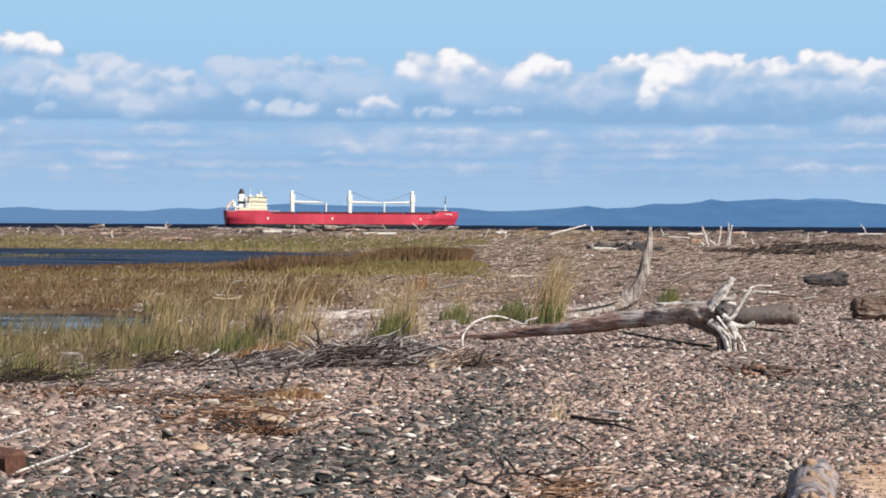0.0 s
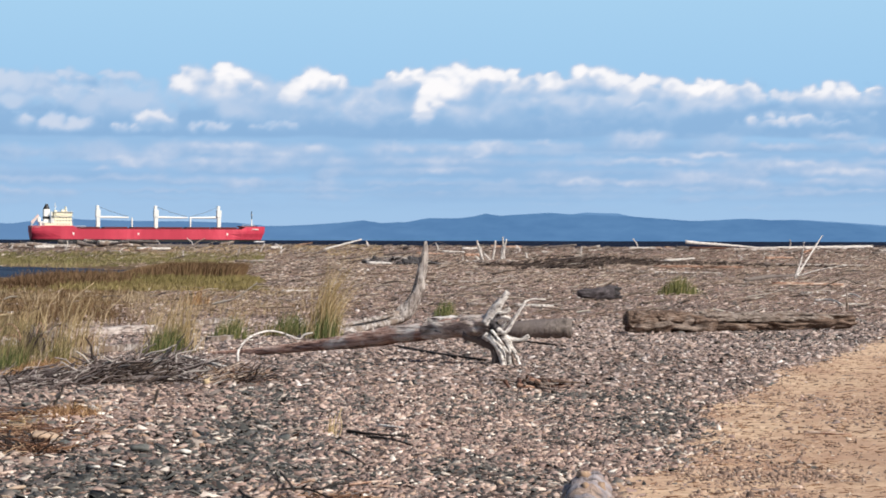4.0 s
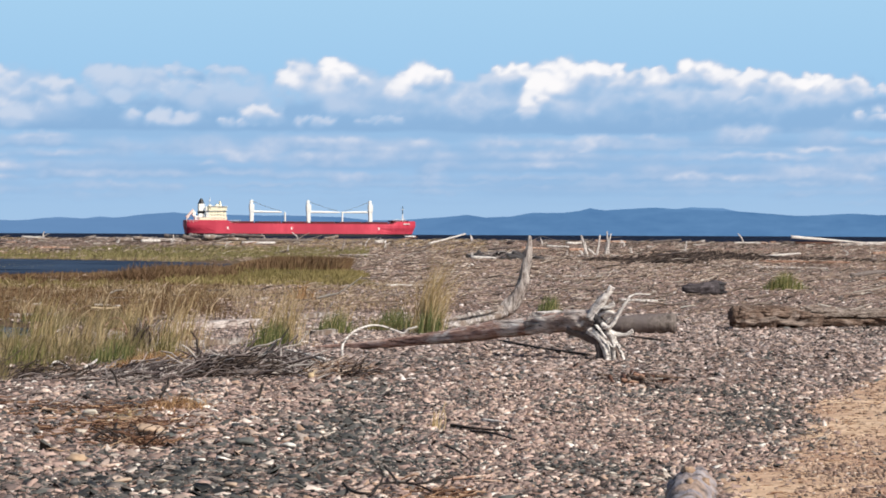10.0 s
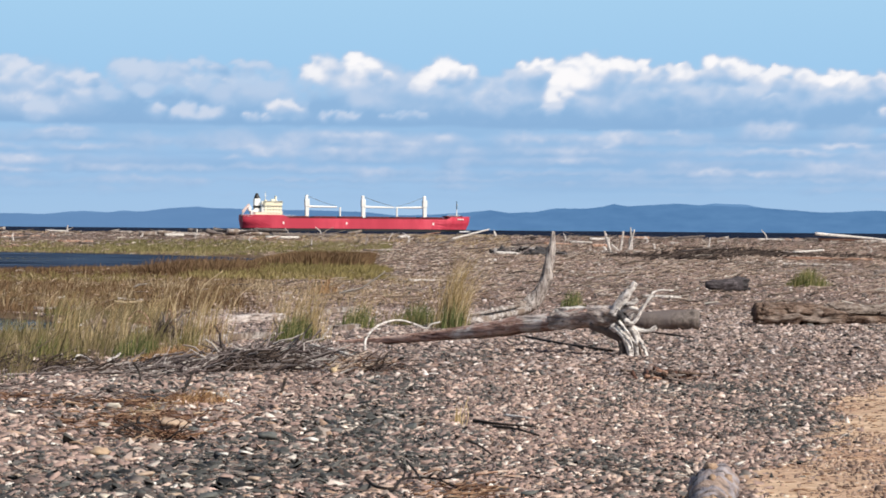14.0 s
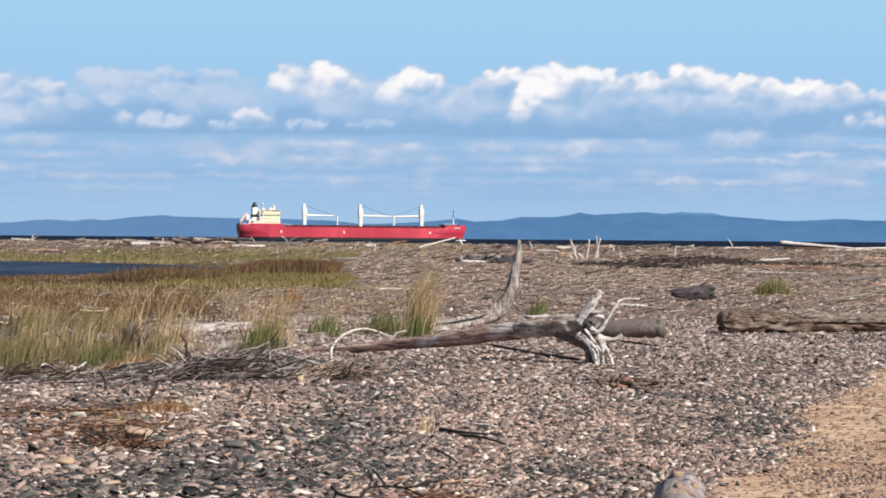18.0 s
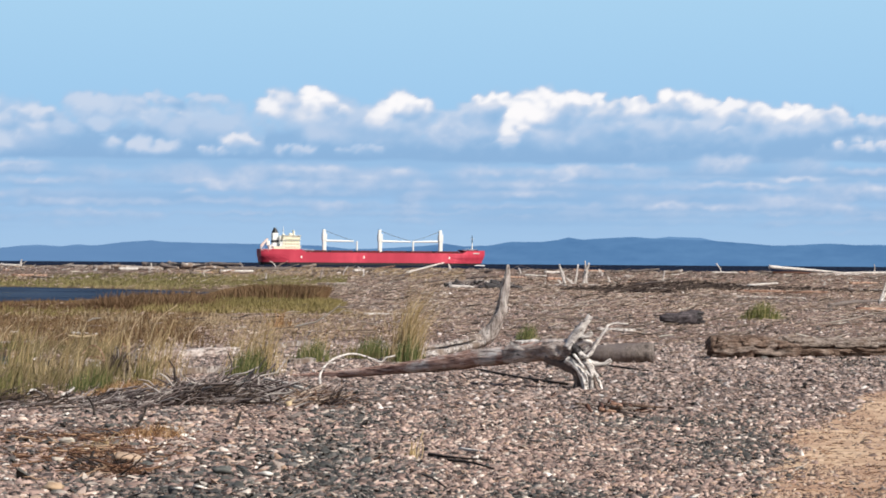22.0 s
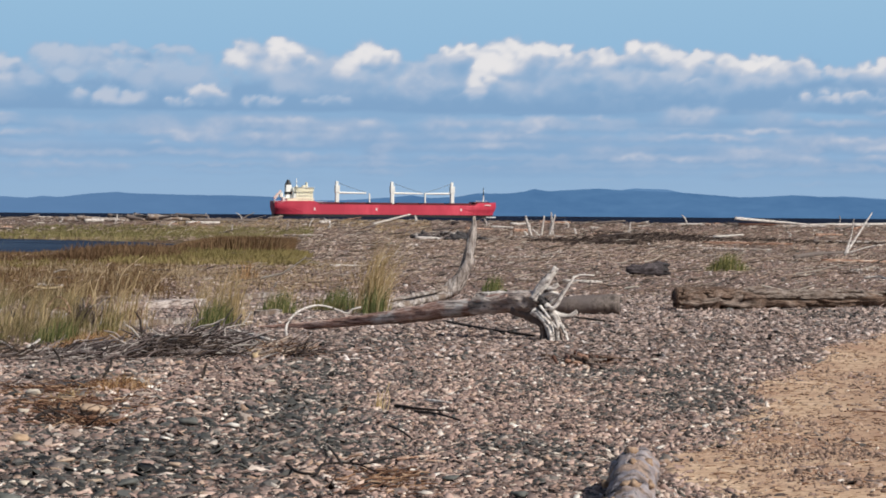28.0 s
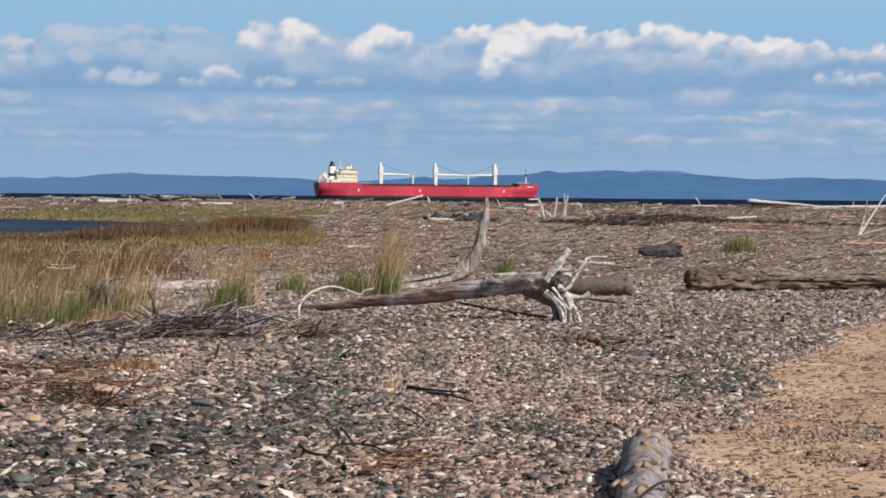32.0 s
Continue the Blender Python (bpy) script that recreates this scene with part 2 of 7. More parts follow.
M["rust_litter"] = pieces("rust_litter", [(0.0, (0.07, 0.035, 0.025)), (0.5, (0.22, 0.115, 0.07)), (0.85, (0.38, 0.23, 0.14)), (1.0, (0.55, 0.4, 0.28))], 0.85)
M["tuft"] = pieces("tuft", [(0.0, (0.05, 0.08, 0.02)), (0.5, (0.115, 0.135, 0.045)), (0.8, (0.22, 0.215, 0.085)), (1.0, (0.5, 0.41, 0.2))], 0.7)

# ship
M["hull_red"] = surface("hull_red", [(0.35, (0.58, 0.045, 0.085)), (0.65, (0.72, 0.088, 0.135))], 0.12, 0.5, (1.4, 1, 0.35), (0.50, 0.04, 0.075), 0.1, 0.02)
M["deck_red"] = surface("deck_red", [(0.3, (0.075, 0.008, 0.012)), (0.7, (0.15, 0.014, 0.02))], 0.3, 0.6)
M["ship_white"] = surface("ship_white", [(0.3, (0.82, 0.82, 0.79)), (0.7, (0.9, 0.9, 0.87))], 0.3, 0.4)
M["ship_cream"] = surface("ship_cream", [(0.3, (0.86, 0.79, 0.58)), (0.7, (0.92, 0.87, 0.68))], 0.3, 0.45)
M["ship_black"] = surface("ship_black", [(0.3, (0.012, 0.012, 0.014)), (0.7, (0.03, 0.03, 0.032))], 0.5, 0.5)
M["ship_glass"] = surface("ship_glass", [(0.3, (0.42, 0.40, 0.34)), (0.7, (0.52, 0.50, 0.42))], 0.5, 0.15)
M["boat_orange"] = surface("boat_orange", [(0.3, (0.78, 0.54, 0.47)), (0.7, (0.85, 0.66, 0.58))], 0.5, 0.5)
M["wire"] = surface("wire", [(0.3, (0.13, 0.15, 0.18)), (0.7, (0.19, 0.22, 0.26))], 0.5, 0.5)
M["foam"] = surface("foam", [(0.3, (0.7, 0.72, 0.74)), (0.7, (0.85, 0.86, 0.87))], 1.0, 0.9)


def make_water(name, deep, rough, scale, stretch, strength, mirror):
    """Ruffled water: dark body, and the share of the sky that its wavelets mirror."""
    m, nt, sh = nodes_of(name)
    n = noise_tex(nt, scale, 5, 0.6, stretch)
    body, shine, both = nt.nodes.new("ShaderNodeBsdfDiffuse"), nt.nodes.new("ShaderNodeBsdfGlossy"), nt.nodes.new("ShaderNodeMixShader")
    nt.links.new(ramp(nt, n, [(0.35, tuple(c * 0.5 for c in deep)), (0.65, tuple(c * 1.6 for c in deep))]), body.inputs["Color"])
    shine.inputs["Roughness"].default_value = rough
    b = nt.nodes.new("ShaderNodeBump")
    b.inputs["Strength"].default_value, b.inputs["Distance"].default_value = strength, 0.15
    nt.links.new(n, b.inputs["Height"])
    nt.links.new(b.outputs[0], shine.inputs["Normal"])
    nt.links.new(ramp(nt, n, [(0.38, (mirror * 0.3,) * 3), (0.62, (mirror * 1.7,) * 3)]), both.inputs[0])
    nt.links.new(body.outputs[0], both.inputs[1])
    nt.links.new(shine.outputs[0], both.inputs[2])
    nt.nodes.remove(sh)
    out = [k for k in nt.nodes if k.type == "OUTPUT_MATERIAL"][0]
    nt.links.new(both.outputs[0], out.inputs["Surface"])
    return m


M["sea"] = make_water("sea", (0.006, 0.010, 0.026), 0.3, 0.10, (0.35, 1, 1), 0.3, 0.035)
M["pond"] = make_water("pond", (0.012, 0.022, 0.05), 0.15, 0.45, (0.3, 1, 1), 0.3, 0.11)
M["pool"] = make_water("pool", (0.035, 0.05, 0.055), 0.12, 1.2, (0.5, 1, 1), 0.05, 0.46)

# ground: shingle, sand and peat, blended by where each lies in the plan
m, nt, sh = nodes_of("shore_ground")
M["ground"] = m
attr = nt.nodes.new("ShaderNodeAttribute")
attr.attribute_name = "sand"
attr2 = nt.nodes.new("ShaderNodeAttribute")
attr2.attribute_name = "marsh"
vor = nt.nodes.new("ShaderNodeTexVoronoi")
vor.inputs["Scale"].default_value = 17.0
tc = nt.nodes.new("ShaderNodeTexCoord")
nt.links.new(tc.outputs["Object"], vor.inputs["Vector"])
sep = nt.nodes.new("ShaderNodeSeparateColor")
nt.links.new(vor.outputs["Color"], sep.inputs[0])
stone_col = ramp(nt, sep.outputs[0], [(0.0, (0.03, 0.03, 0.03)), (0.3, (0.11, 0.092, 0.085)), (0.55, (0.29, 0.2, 0.16)), (0.85, (0.42, 0.295, 0.23)), (1.0, (0.65, 0.55, 0.46))])
stone_col = mix(nt, 1.0, stone_col, (0.73, 0.70, 0.70), "MULTIPLY")
far_tint = ramp(nt, noise_tex(nt, 0.16, 4, 0.6, (0.6, 0.4, 1)), [(0.4, (0.85, 0.83, 0.84)), (0.6, (1.15, 1.05, 1.0))])
stone_col = mix(nt, 1.0, stone_col, far_tint, "MULTIPLY")
sand_col = ramp(nt, noise_tex(nt, 4.0, 6, 0.7), [(0.3, (0.38, 0.25, 0.165)), (0.46, (0.62, 0.445, 0.30)), (0.66, (0.84, 0.64, 0.465))])
sand_col = mix(nt, ramp(nt, noise_tex(nt, 0.9, 5, 0.7, (1, 0.45, 1)), [(0.44, (0, 0, 0)), (0.62, (0.85, 0.85, 0.85))]), sand_col, (0.40, 0.235, 0.16))
sand_col = mix(nt, ramp(nt, noise_tex(nt, 11, 4, 0.7, (1, 0.35, 1)), [(0.56, (0, 0, 0)), (0.66, (0.55, 0.55, 0.55))]), sand_col, (0.22, 0.14, 0.10))
sand_col = mix(nt, ramp(nt, noise_tex(nt, 3.0, 4, 0.7, (0.45, 1.6, 1)), [(0.5, (0, 0, 0)), (0.64, (0.6, 0.6, 0.6))]), sand_col, (0.34, 0.225, 0.16))
attr3 = nt.nodes.new("ShaderNodeAttribute")
attr3.attribute_name = "drab"
sand_col = mix(nt, mix(nt, 1.0, attr3.outputs["Fac"], ramp(nt, noise_tex(nt, 1.4, 4, 0.6, (0.6, 1, 1)), [(0.35, (0.2, 0.2, 0.2)), (0.6, (0.75, 0.75, 0.75))]), "MULTIPLY"), sand_col, (0.40, 0.265, 0.185))
peat_col = ramp(nt, noise_tex(nt, 1.6, 6, 0.7), [(0.3, (0.045, 0.03, 0.02)), (0.6, (0.15, 0.10, 0.056)), (0.8, (0.27, 0.195, 0.11))])
wob = nt.nodes.new("ShaderNodeMath")
wob.operation = "ADD"
nt.links.new(attr.outputs["Fac"], wob.inputs[0])
wobn = nt.nodes.new("ShaderNodeMath")
wobn.operation = "MULTIPLY_ADD"
nt.links.new(noise_tex(nt, 2.2, 5, 0.65, (1, 0.5, 1)), wobn.inputs[0])
wobn.inputs[1].default_value, wobn.inputs[2].default_value = 0.6, -0.30
nt.links.new(wobn.outputs[0], wob.inputs[1])
sand_fac = ramp(nt, wob.outputs[0], [(0.42, (0, 0, 0)), (0.58, (1, 1, 1))])
col = mix(nt, sand_fac, stone_col, sand_col)
col = mix(nt, attr2.outputs["Fac"], col, peat_col)
nt.links.new(col, sh.inputs["Base Color"])
sh.inputs["Roughness"].default_value, sh.inputs["Specular IOR Level"].default_value = 0.9, 0.2
bump(nt, sh, noise_tex(nt, 14, 5, 0.7), 0.6, 0.03)


def glowing(name):
    mm = bpy.data.materials.new(name)
    mm.use_nodes = True
    t = mm.node_tree
    t.nodes.clear()
    o, e = t.nodes.new("ShaderNodeOutputMaterial"), t.nodes.new("ShaderNodeEmission")
    t.links.new(e.outputs[0], o.inputs["Surface"])
    return mm, t, e


# ---------------------------------------------------------------- mesh helpers


def link(name, verts, faces, material, parent=None, smooth=False, label=""):
    me = bpy.data.meshes.new(name)
    me.from_pydata([tuple(v) for v in verts], [], faces)
    me.materials.append(material)
    if smooth:
        me.polygons.foreach_set("use_smooth", [True] * len(me.polygons))
    ob = new(name, me)
    ob.parent = parent
    if label:
        ob["label"] = label
    return ob


def part(name, bm, material, parent=None, label="", smooth=False):
    me = bpy.data.meshes.new(name)
    bmesh.ops.recalc_face_normals(bm, faces=bm.faces)
    bm.to_mesh(me)
    bm.free()
    me.materials.append(material)
    if smooth:
        me.polygons.foreach_set("use_smooth", [True] * len(me.polygons))
    ob = new(name, me)
    ob.parent = parent
    if label:
        ob["label"] = label
    return ob


def big_mesh(name, verts, quads, material, rest=None):
    """A large mesh from arrays: verts n x 3, quads m x 4 (and tris k x 3)."""
    me = bpy.data.meshes.new(name)
    loops = quads.ravel()
    starts = np.arange(0, len(loops), 4)
    totals = np.full(len(starts), 4)
    if rest is not None:
        starts = np.concatenate([starts, len(loops) + np.arange(0, rest.size, rest.shape[1])])
        totals = np.concatenate([totals, np.full(len(rest), rest.shape[1])])
        loops = np.concatenate([loops, rest.ravel()])
    me.vertices.add(len(verts))
    me.vertices.foreach_set("co", verts.astype(np.float32).ravel())
    me.loops.add(len(loops))
    me.loops.foreach_set("vertex_index", loops.astype(np.int32))
    me.polygons.add(len(starts))
    me.polygons.foreach_set("loop_start", starts.astype(np.int32))
    me.update(calc_edges=True)
    me.validate()
    me.materials.append(material)
    return new(name, me)


def box(bm, x0, x1, y0, y1, z0, z1, bevel=0.0):
    made = bmesh.ops.create_cube(bm, size=1, matrix=Matrix.Translation(((x0 + x1) / 2, (y0 + y1) / 2, (z0 + z1) / 2)) @ Matrix.Diagonal((x1 - x0, y1 - y0, z1 - z0, 1)))
    if bevel:
        edges = list({e for v in made["verts"] for e in v.link_edges})
        bmesh.ops.bevel(bm, geom=edges, offset=bevel, segments=2, affect="EDGES", profile=0.6)
    return made


def smooth_path(pts, n):
    """n points of a smooth curve through pts."""
    pts = [Vector(p) for p in pts]
    ext = [pts[0] * 2 - pts[1]] + pts + [pts[-1] * 2 - pts[-2]]
    out = []
    for i in range(n):
        u = i / (n - 1) * (len(pts) - 1)
        k = min(int(u), len(pts) - 2)
        w = u - k
        a, b, c, d = ext[k:k + 4]
        out.append(0.5 * (2 * b + (c - a) * w + (2 * a - 5 * b + 4 * c - d) * w * w + (3 * b - a - 3 * c + d) * w ** 3))
    return out


def limb(bm, pts, r0, r1, n=16, sides=10, rough=0.12, seed=0, freq=3.0, ends=True, groove=0.08, radii=None):
    """A tapered, uneven limb along a curve, closed at both ends."""
    path = smooth_path(pts, n)
    rings = []
    ref = Vector((0.13, 0.21, 1.0)).normalized()
    for i, p in enumerate(path):
        d = (path[min(i + 1, n - 1)] - path[max(i - 1, 0)]).normalized()
        a = d.cross(ref)
        if a.length < 0.1:
            a = d.cross(Vector((1, 0, 0)))
        a.normalize()
        b = d.cross(a)
        r = r0 + (r1 - r0) * i / (n - 1)
        if radii:
            r = float(np.interp(i / (n - 1), np.linspace(0, 1, len(radii)), radii))
        ring = []
        for k in range(sides):
            th = 2 * math.pi * k / sides
            o = a * math.cos(th) + b * math.sin(th)
            q = noise.noise((p + o * 0.6) * freq + Vector((seed * 7.3, 0, 0)))
            w = noise.noise(Vector((math.cos(th) * 1.1, math.sin(th) * 1.1 + seed * 3.1, i * 0.12)))
            g = noise.noise(Vector((math.cos(th) * 3.3 + seed * 1.7, math.sin(th) * 3.3, i * 0.07)))
            ring.append(bm.verts.new(p + o * r * (1 + rough * 1.4 * q + rough * w - groove * 2 * max(0.0, g))))
        rings.append(ring)
    for u, v in zip(rings, rings[1:]):
        for k in range(sides):
            bm.faces.new((u[k], u[(k + 1) % sides], v[(k + 1) % sides], v[k]))
    if ends:
        bm.faces.new(rings[0])
        bm.faces.new(list(reversed(rings[-1])))


def ease(a, b, x):
    u = np.clip((x - a) / (b - a), 0, 1)
    return u * u * (3 - 2 * u)


PONDS = [(-36.0, 119.0, 27.0, 38.0), (-9.7, 40.6, 3.4, 5.3)]


def height(x, y):
    """The ground: a flat shingle spit, a beach ridge, then the fall to the sea."""
    x, y = np.asarray(x, float), np.asarray(y, float)
    z = (1.0 - 0.11 * ease(-4, 24, x)) * ease(165, 215, y) - 3.5 * ease(225, 275, y)
    z = z + 0.05 * np.sin(x * 0.33 + 1.3) * np.sin(y * 0.045) * ease(60, 110, y) * (1 - ease(215, 240, y))
    for cx, cy, a, b in PONDS:
        q = ((x - cx) / a) ** 2 + ((y - cy) / b) ** 2
        z = z - 0.35 * (1 - ease(0.75, 1.15, q))
    return z


def sand_at(x, y):
    """How much of the plan's sand lies here, 0 to 1."""
    edge = np.interp(y, [8, 12, 13.6, 14.4, 15.5, 16.3, 17.2, 17.8, 18.9, 20.3, 21.8, 24.1, 25.8, 27.8, 30.9, 33, 36.5, 43, 47],
                     [2.0, 2.0, 1.95, 1.9, 1.85, 1.9, 2.05, 2.4, 2.67, 2.97, 3.23, 3.6, 4.2, 4.85, 5.53, 6.46, 7.62, 9.7, 12])
    s = ease(-0.22, 0.24, x - edge + 0.06 * np.sin(y * 1.7) + 0.05 * np.sin(y * 4.1 + x)) * (1 - ease(42, 47, y)) * ease(4, 9, y)
    far = 0.55 * np.exp(-((x - 0.166 * y - 1.0) / (0.035 * np.maximum(np.abs(y), 1.0))) ** 2) * ease(96, 120, y) * (1 - ease(165, 185, y))
    return np.clip(np.maximum(s - 0.14 * islets(x, y), far * 0.8), 0, 1)


def drab_at(x, y):
    """Where the sand is trodden brown."""
    return np.exp(-((x - 0.235 * y + 0.2) / 1.1) ** 2) * ease(14, 17, y) * (1 - ease(27, 33, y))


ISLETS = ((2.95, 18.6, 0.3, 1.3, 1.0), (2.62, 16.8, 0.35, 0.7, 1.0), (2.75, 15.5, 0.4, 0.5, 0.6), (3.1, 14.8, 0.5, 0.4, 0.6), (2.15, 13.9, 0.35, 0.5, 0.9), (4.9, 22, 0.7, 3.6, 0.45),
          (3.3, 13.4, 0.6, 0.4, 0.5))


def islets(x, y):
    """Thin patches of gravel that lie on the sand."""
    out = 0
    for cx, cy, a, b, k in ISLETS:
        out = out + k * np.exp(-((x - cx + 0.1 * (y - cy)) / a) ** 2 - ((y - cy) / b) ** 2)
    return np.minimum(out, 1.0)


def marsh_at(x, y):
    left = -3.5 - (y - 30) * 0.03
    near = ease(26, 29, y) * (1 - ease(150, 205, y)) * ease(-0.3, 1.3, left - x)
    far = ease(96, 112, y) * (1 - ease(165, 205, y)) * ease(-1, 6, -2.5 - x)
    return np.clip(np.maximum(near * (0.85 + 0.15 * ease(44, 52, y)), far), 0, 1)


# ---------------------------------------------------------------- setting
def axis(stops):
    out = []
    for a, b, step in stops:
        out += list(np.arange(a, b, step))
    return np.array(sorted(set(np.round(out + [4900.0], 3))))


gx = axis([(-4900, -300, 920), (-300, -60, 30), (-60, -14, 2), (-14, 16, 0.4), (16, 60, 2), (60, 300, 30), (300, 4900, 920)])
gy = axis([(-4900, -300, 920), (-300, -20, 40), (-20, 8, 4), (8, 56, 0.5), (56, 130, 2), (130, 290, 3), (290, 1000, 142), (1000, 4900, 780)])
X, Y = np.meshgrid(gx, gy)
Zg = height(X, Y)
nx, ny = len(gx), len(gy)
idx = np.arange(nx * ny).reshape(ny, nx)
quads = np.stack([idx[:-1, :-1], idx[:-1, 1:], idx[1:, 1:], idx[1:, :-1]], -1).reshape(-1, 4)
ground = big_mesh("ground", np.stack([X, Y, Zg], -1).reshape(-1, 3), quads, M["ground"])
for name, f in (("sand", sand_at), ("marsh", marsh_at), ("drab", drab_at)):
    a = ground.data.attributes.new(name, "FLOAT", "POINT")
    a.data.foreach_set("value", f(X, Y).astype(np.float32).ravel())
ground.data.polygons.foreach_set("use_smooth", [True] * len(ground.data.polygons))
tagged(ground, "flat shingle spit with a sandy track and a marshy hollow", "ground", kind="structure")

SEA = -1.5
sea = link("sea_water", [(-4800, 236, SEA), (4800, 236, SEA), (4800, 4800, SEA), (-4800, 4800, SEA)], [(0, 1, 2, 3)], M["sea"])
tagged(sea, "dark blue wind-ruffled sea beyond the beach", "water", kind="structure")


def pool(name, k, z, material, label):
    cx, cy, a, b = PONDS[k]
    bm = bmesh.new()
    vs = [bm.verts.new((cx + 1.12 * a * math.cos(t), cy + 1.12 * b * math.sin(t), z)) for t in np.linspace(0, 2 * math.pi, 64, endpoint=False)]
    bm.faces.new(vs)
    tagged(part(name, bm, material), label, "water", kind="structure")


pool("pond_water", 0, -0.10, M["pond"], "dark blue rippled lagoon behind the reeds")
pool("pool_water", 1, -0.10, M["pool"], "small shallow pool reflecting the sky among reeds")

# far hills across the water: az, el in degrees
RIDGE = [(-16, .25), (-12.6, .30), (-12.1, .33), (-11.3, .26), (-10, .262), (-9.55, .246), (-8.9, .275), (-8.1, .285), (-7.2, .325), (-6.78, .381), (-6.32, .423), (-6.0, .448), (-5.67, .414),
         (-4.45, .391), (-3.4, .385), (-2.2, .356), (-1.5, .283), (-.7, .302), (0, .35), (.69, .415), (1.13, .362), (1.71, .387), (2.22, .475), (2.87, .472), (3.24, .516), (3.5, .58), (3.82, .535),
         (4.32, .566), (4.98, .603), (5.48, .569), (6.2, .55), (6.92, .515), (7.64, .464), (8.07, .424), (8.78, .442), (9.34, .485), (9.97, .446), (10.7, .44), (11.7, .36), (12.5, .30), (16, .12)]
FAR_RIDGE = [(-16, .1), (-9.4, .24), (-8.9, .304), (-8.52, .326), (-8.0, .298), (-7.62, .344), (-7.1, .30), (-6, .2), (4.8, .3), (5.4, .56), (5.77, .610), (6.49, .591), (6.95, .50), (8, .3), (9.6, .3), (10.4, .462), (11.2, .42), (16, .1)]


def hills(name, ridge, dist, wob, seed, colour_low, colour_high):
    az = np.arange(-16, 16.01, 0.03)
    el = np.interp(az, [r[0] for r in ridge], [r[1] for r in ridge])
    el = np.array([e + wob * (noise.noise(Vector((a * 2.2, seed, 0))) * 0.5 + noise.noise(Vector((a * 9, seed, 3))) * 0.3 + noise.noise(Vector((a * 30, seed, 5))) * 0.4)
                   for a, e in zip(az, el)])
    verts, faces = [], []
    for a, e in zip(np.radians(az), np.radians(el)):
        s, c = math.sin(a), math.cos(a)
        top = EYE + dist * math.tan(e)
        for k, (r, z) in enumerate(((-140, -3.0), (-90, top * 0.35), (-40, top * 0.75), (0, top), (60, -3.0))):
            verts.append(((dist + r) * s, (dist + r) * c, z))
    for i in range(len(az) - 1):
        for k in range(4):
            b = i * 5 + k
            faces.append((b, b + 5, b + 6, b + 1))
    # the air's blue haze is painted into an unlit glow colour
    mm, t, e = glowing(name + "_haze_glow")
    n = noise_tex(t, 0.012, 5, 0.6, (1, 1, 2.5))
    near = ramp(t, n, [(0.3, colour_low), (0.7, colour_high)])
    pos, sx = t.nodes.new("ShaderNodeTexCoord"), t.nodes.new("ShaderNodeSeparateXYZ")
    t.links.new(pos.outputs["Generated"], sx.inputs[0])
    # thicker, paler haze is painted in towards the left
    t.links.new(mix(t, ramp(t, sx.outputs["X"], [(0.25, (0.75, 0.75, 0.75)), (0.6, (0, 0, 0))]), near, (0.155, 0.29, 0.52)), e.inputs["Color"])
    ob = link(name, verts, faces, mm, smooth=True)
    return tagged(ob, "low forested hills across the water, blue haze painted into their glow", "hills", kind="structure")


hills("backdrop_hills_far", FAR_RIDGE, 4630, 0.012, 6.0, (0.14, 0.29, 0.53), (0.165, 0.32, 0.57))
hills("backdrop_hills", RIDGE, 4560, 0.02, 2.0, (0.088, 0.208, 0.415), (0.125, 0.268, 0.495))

# the sky beyond: blue air with banks of cumulus, seen from the spit
SKY_R = 4700.0


def fbm(u, v, seed, octaves=5, gain=0.55):
    """Smooth value noise over arrays."""
    rng = np.random.RandomState(seed)
    out, amp, tot = 0, 1.0, 0.0
    for o in range(octaves):
        g = rng.rand(97, 97)
        uu, vv = u * 2 ** o + rng.rand() * 50, v * 2 ** o + rng.rand() * 50
        i, j = np.floor(uu).astype(int), np.floor(vv).astype(int)
        fu, fv = uu - i, vv - j
        fu, fv = fu * fu * (3 - 2 * fu), fv * fv * (3 - 2 * fv)
        i0, j0, i1, j1 = i % 97, j % 97, (i + 1) % 97, (j + 1) % 97
        out = out + amp * ((g[i0, j0] * (1 - fu) + g[i1, j0] * fu) * (1 - fv) + (g[i0, j1] * (1 - fu) + g[i1, j1] * fu) * fv)
        tot += amp
        amp *= gain
    return out / tot


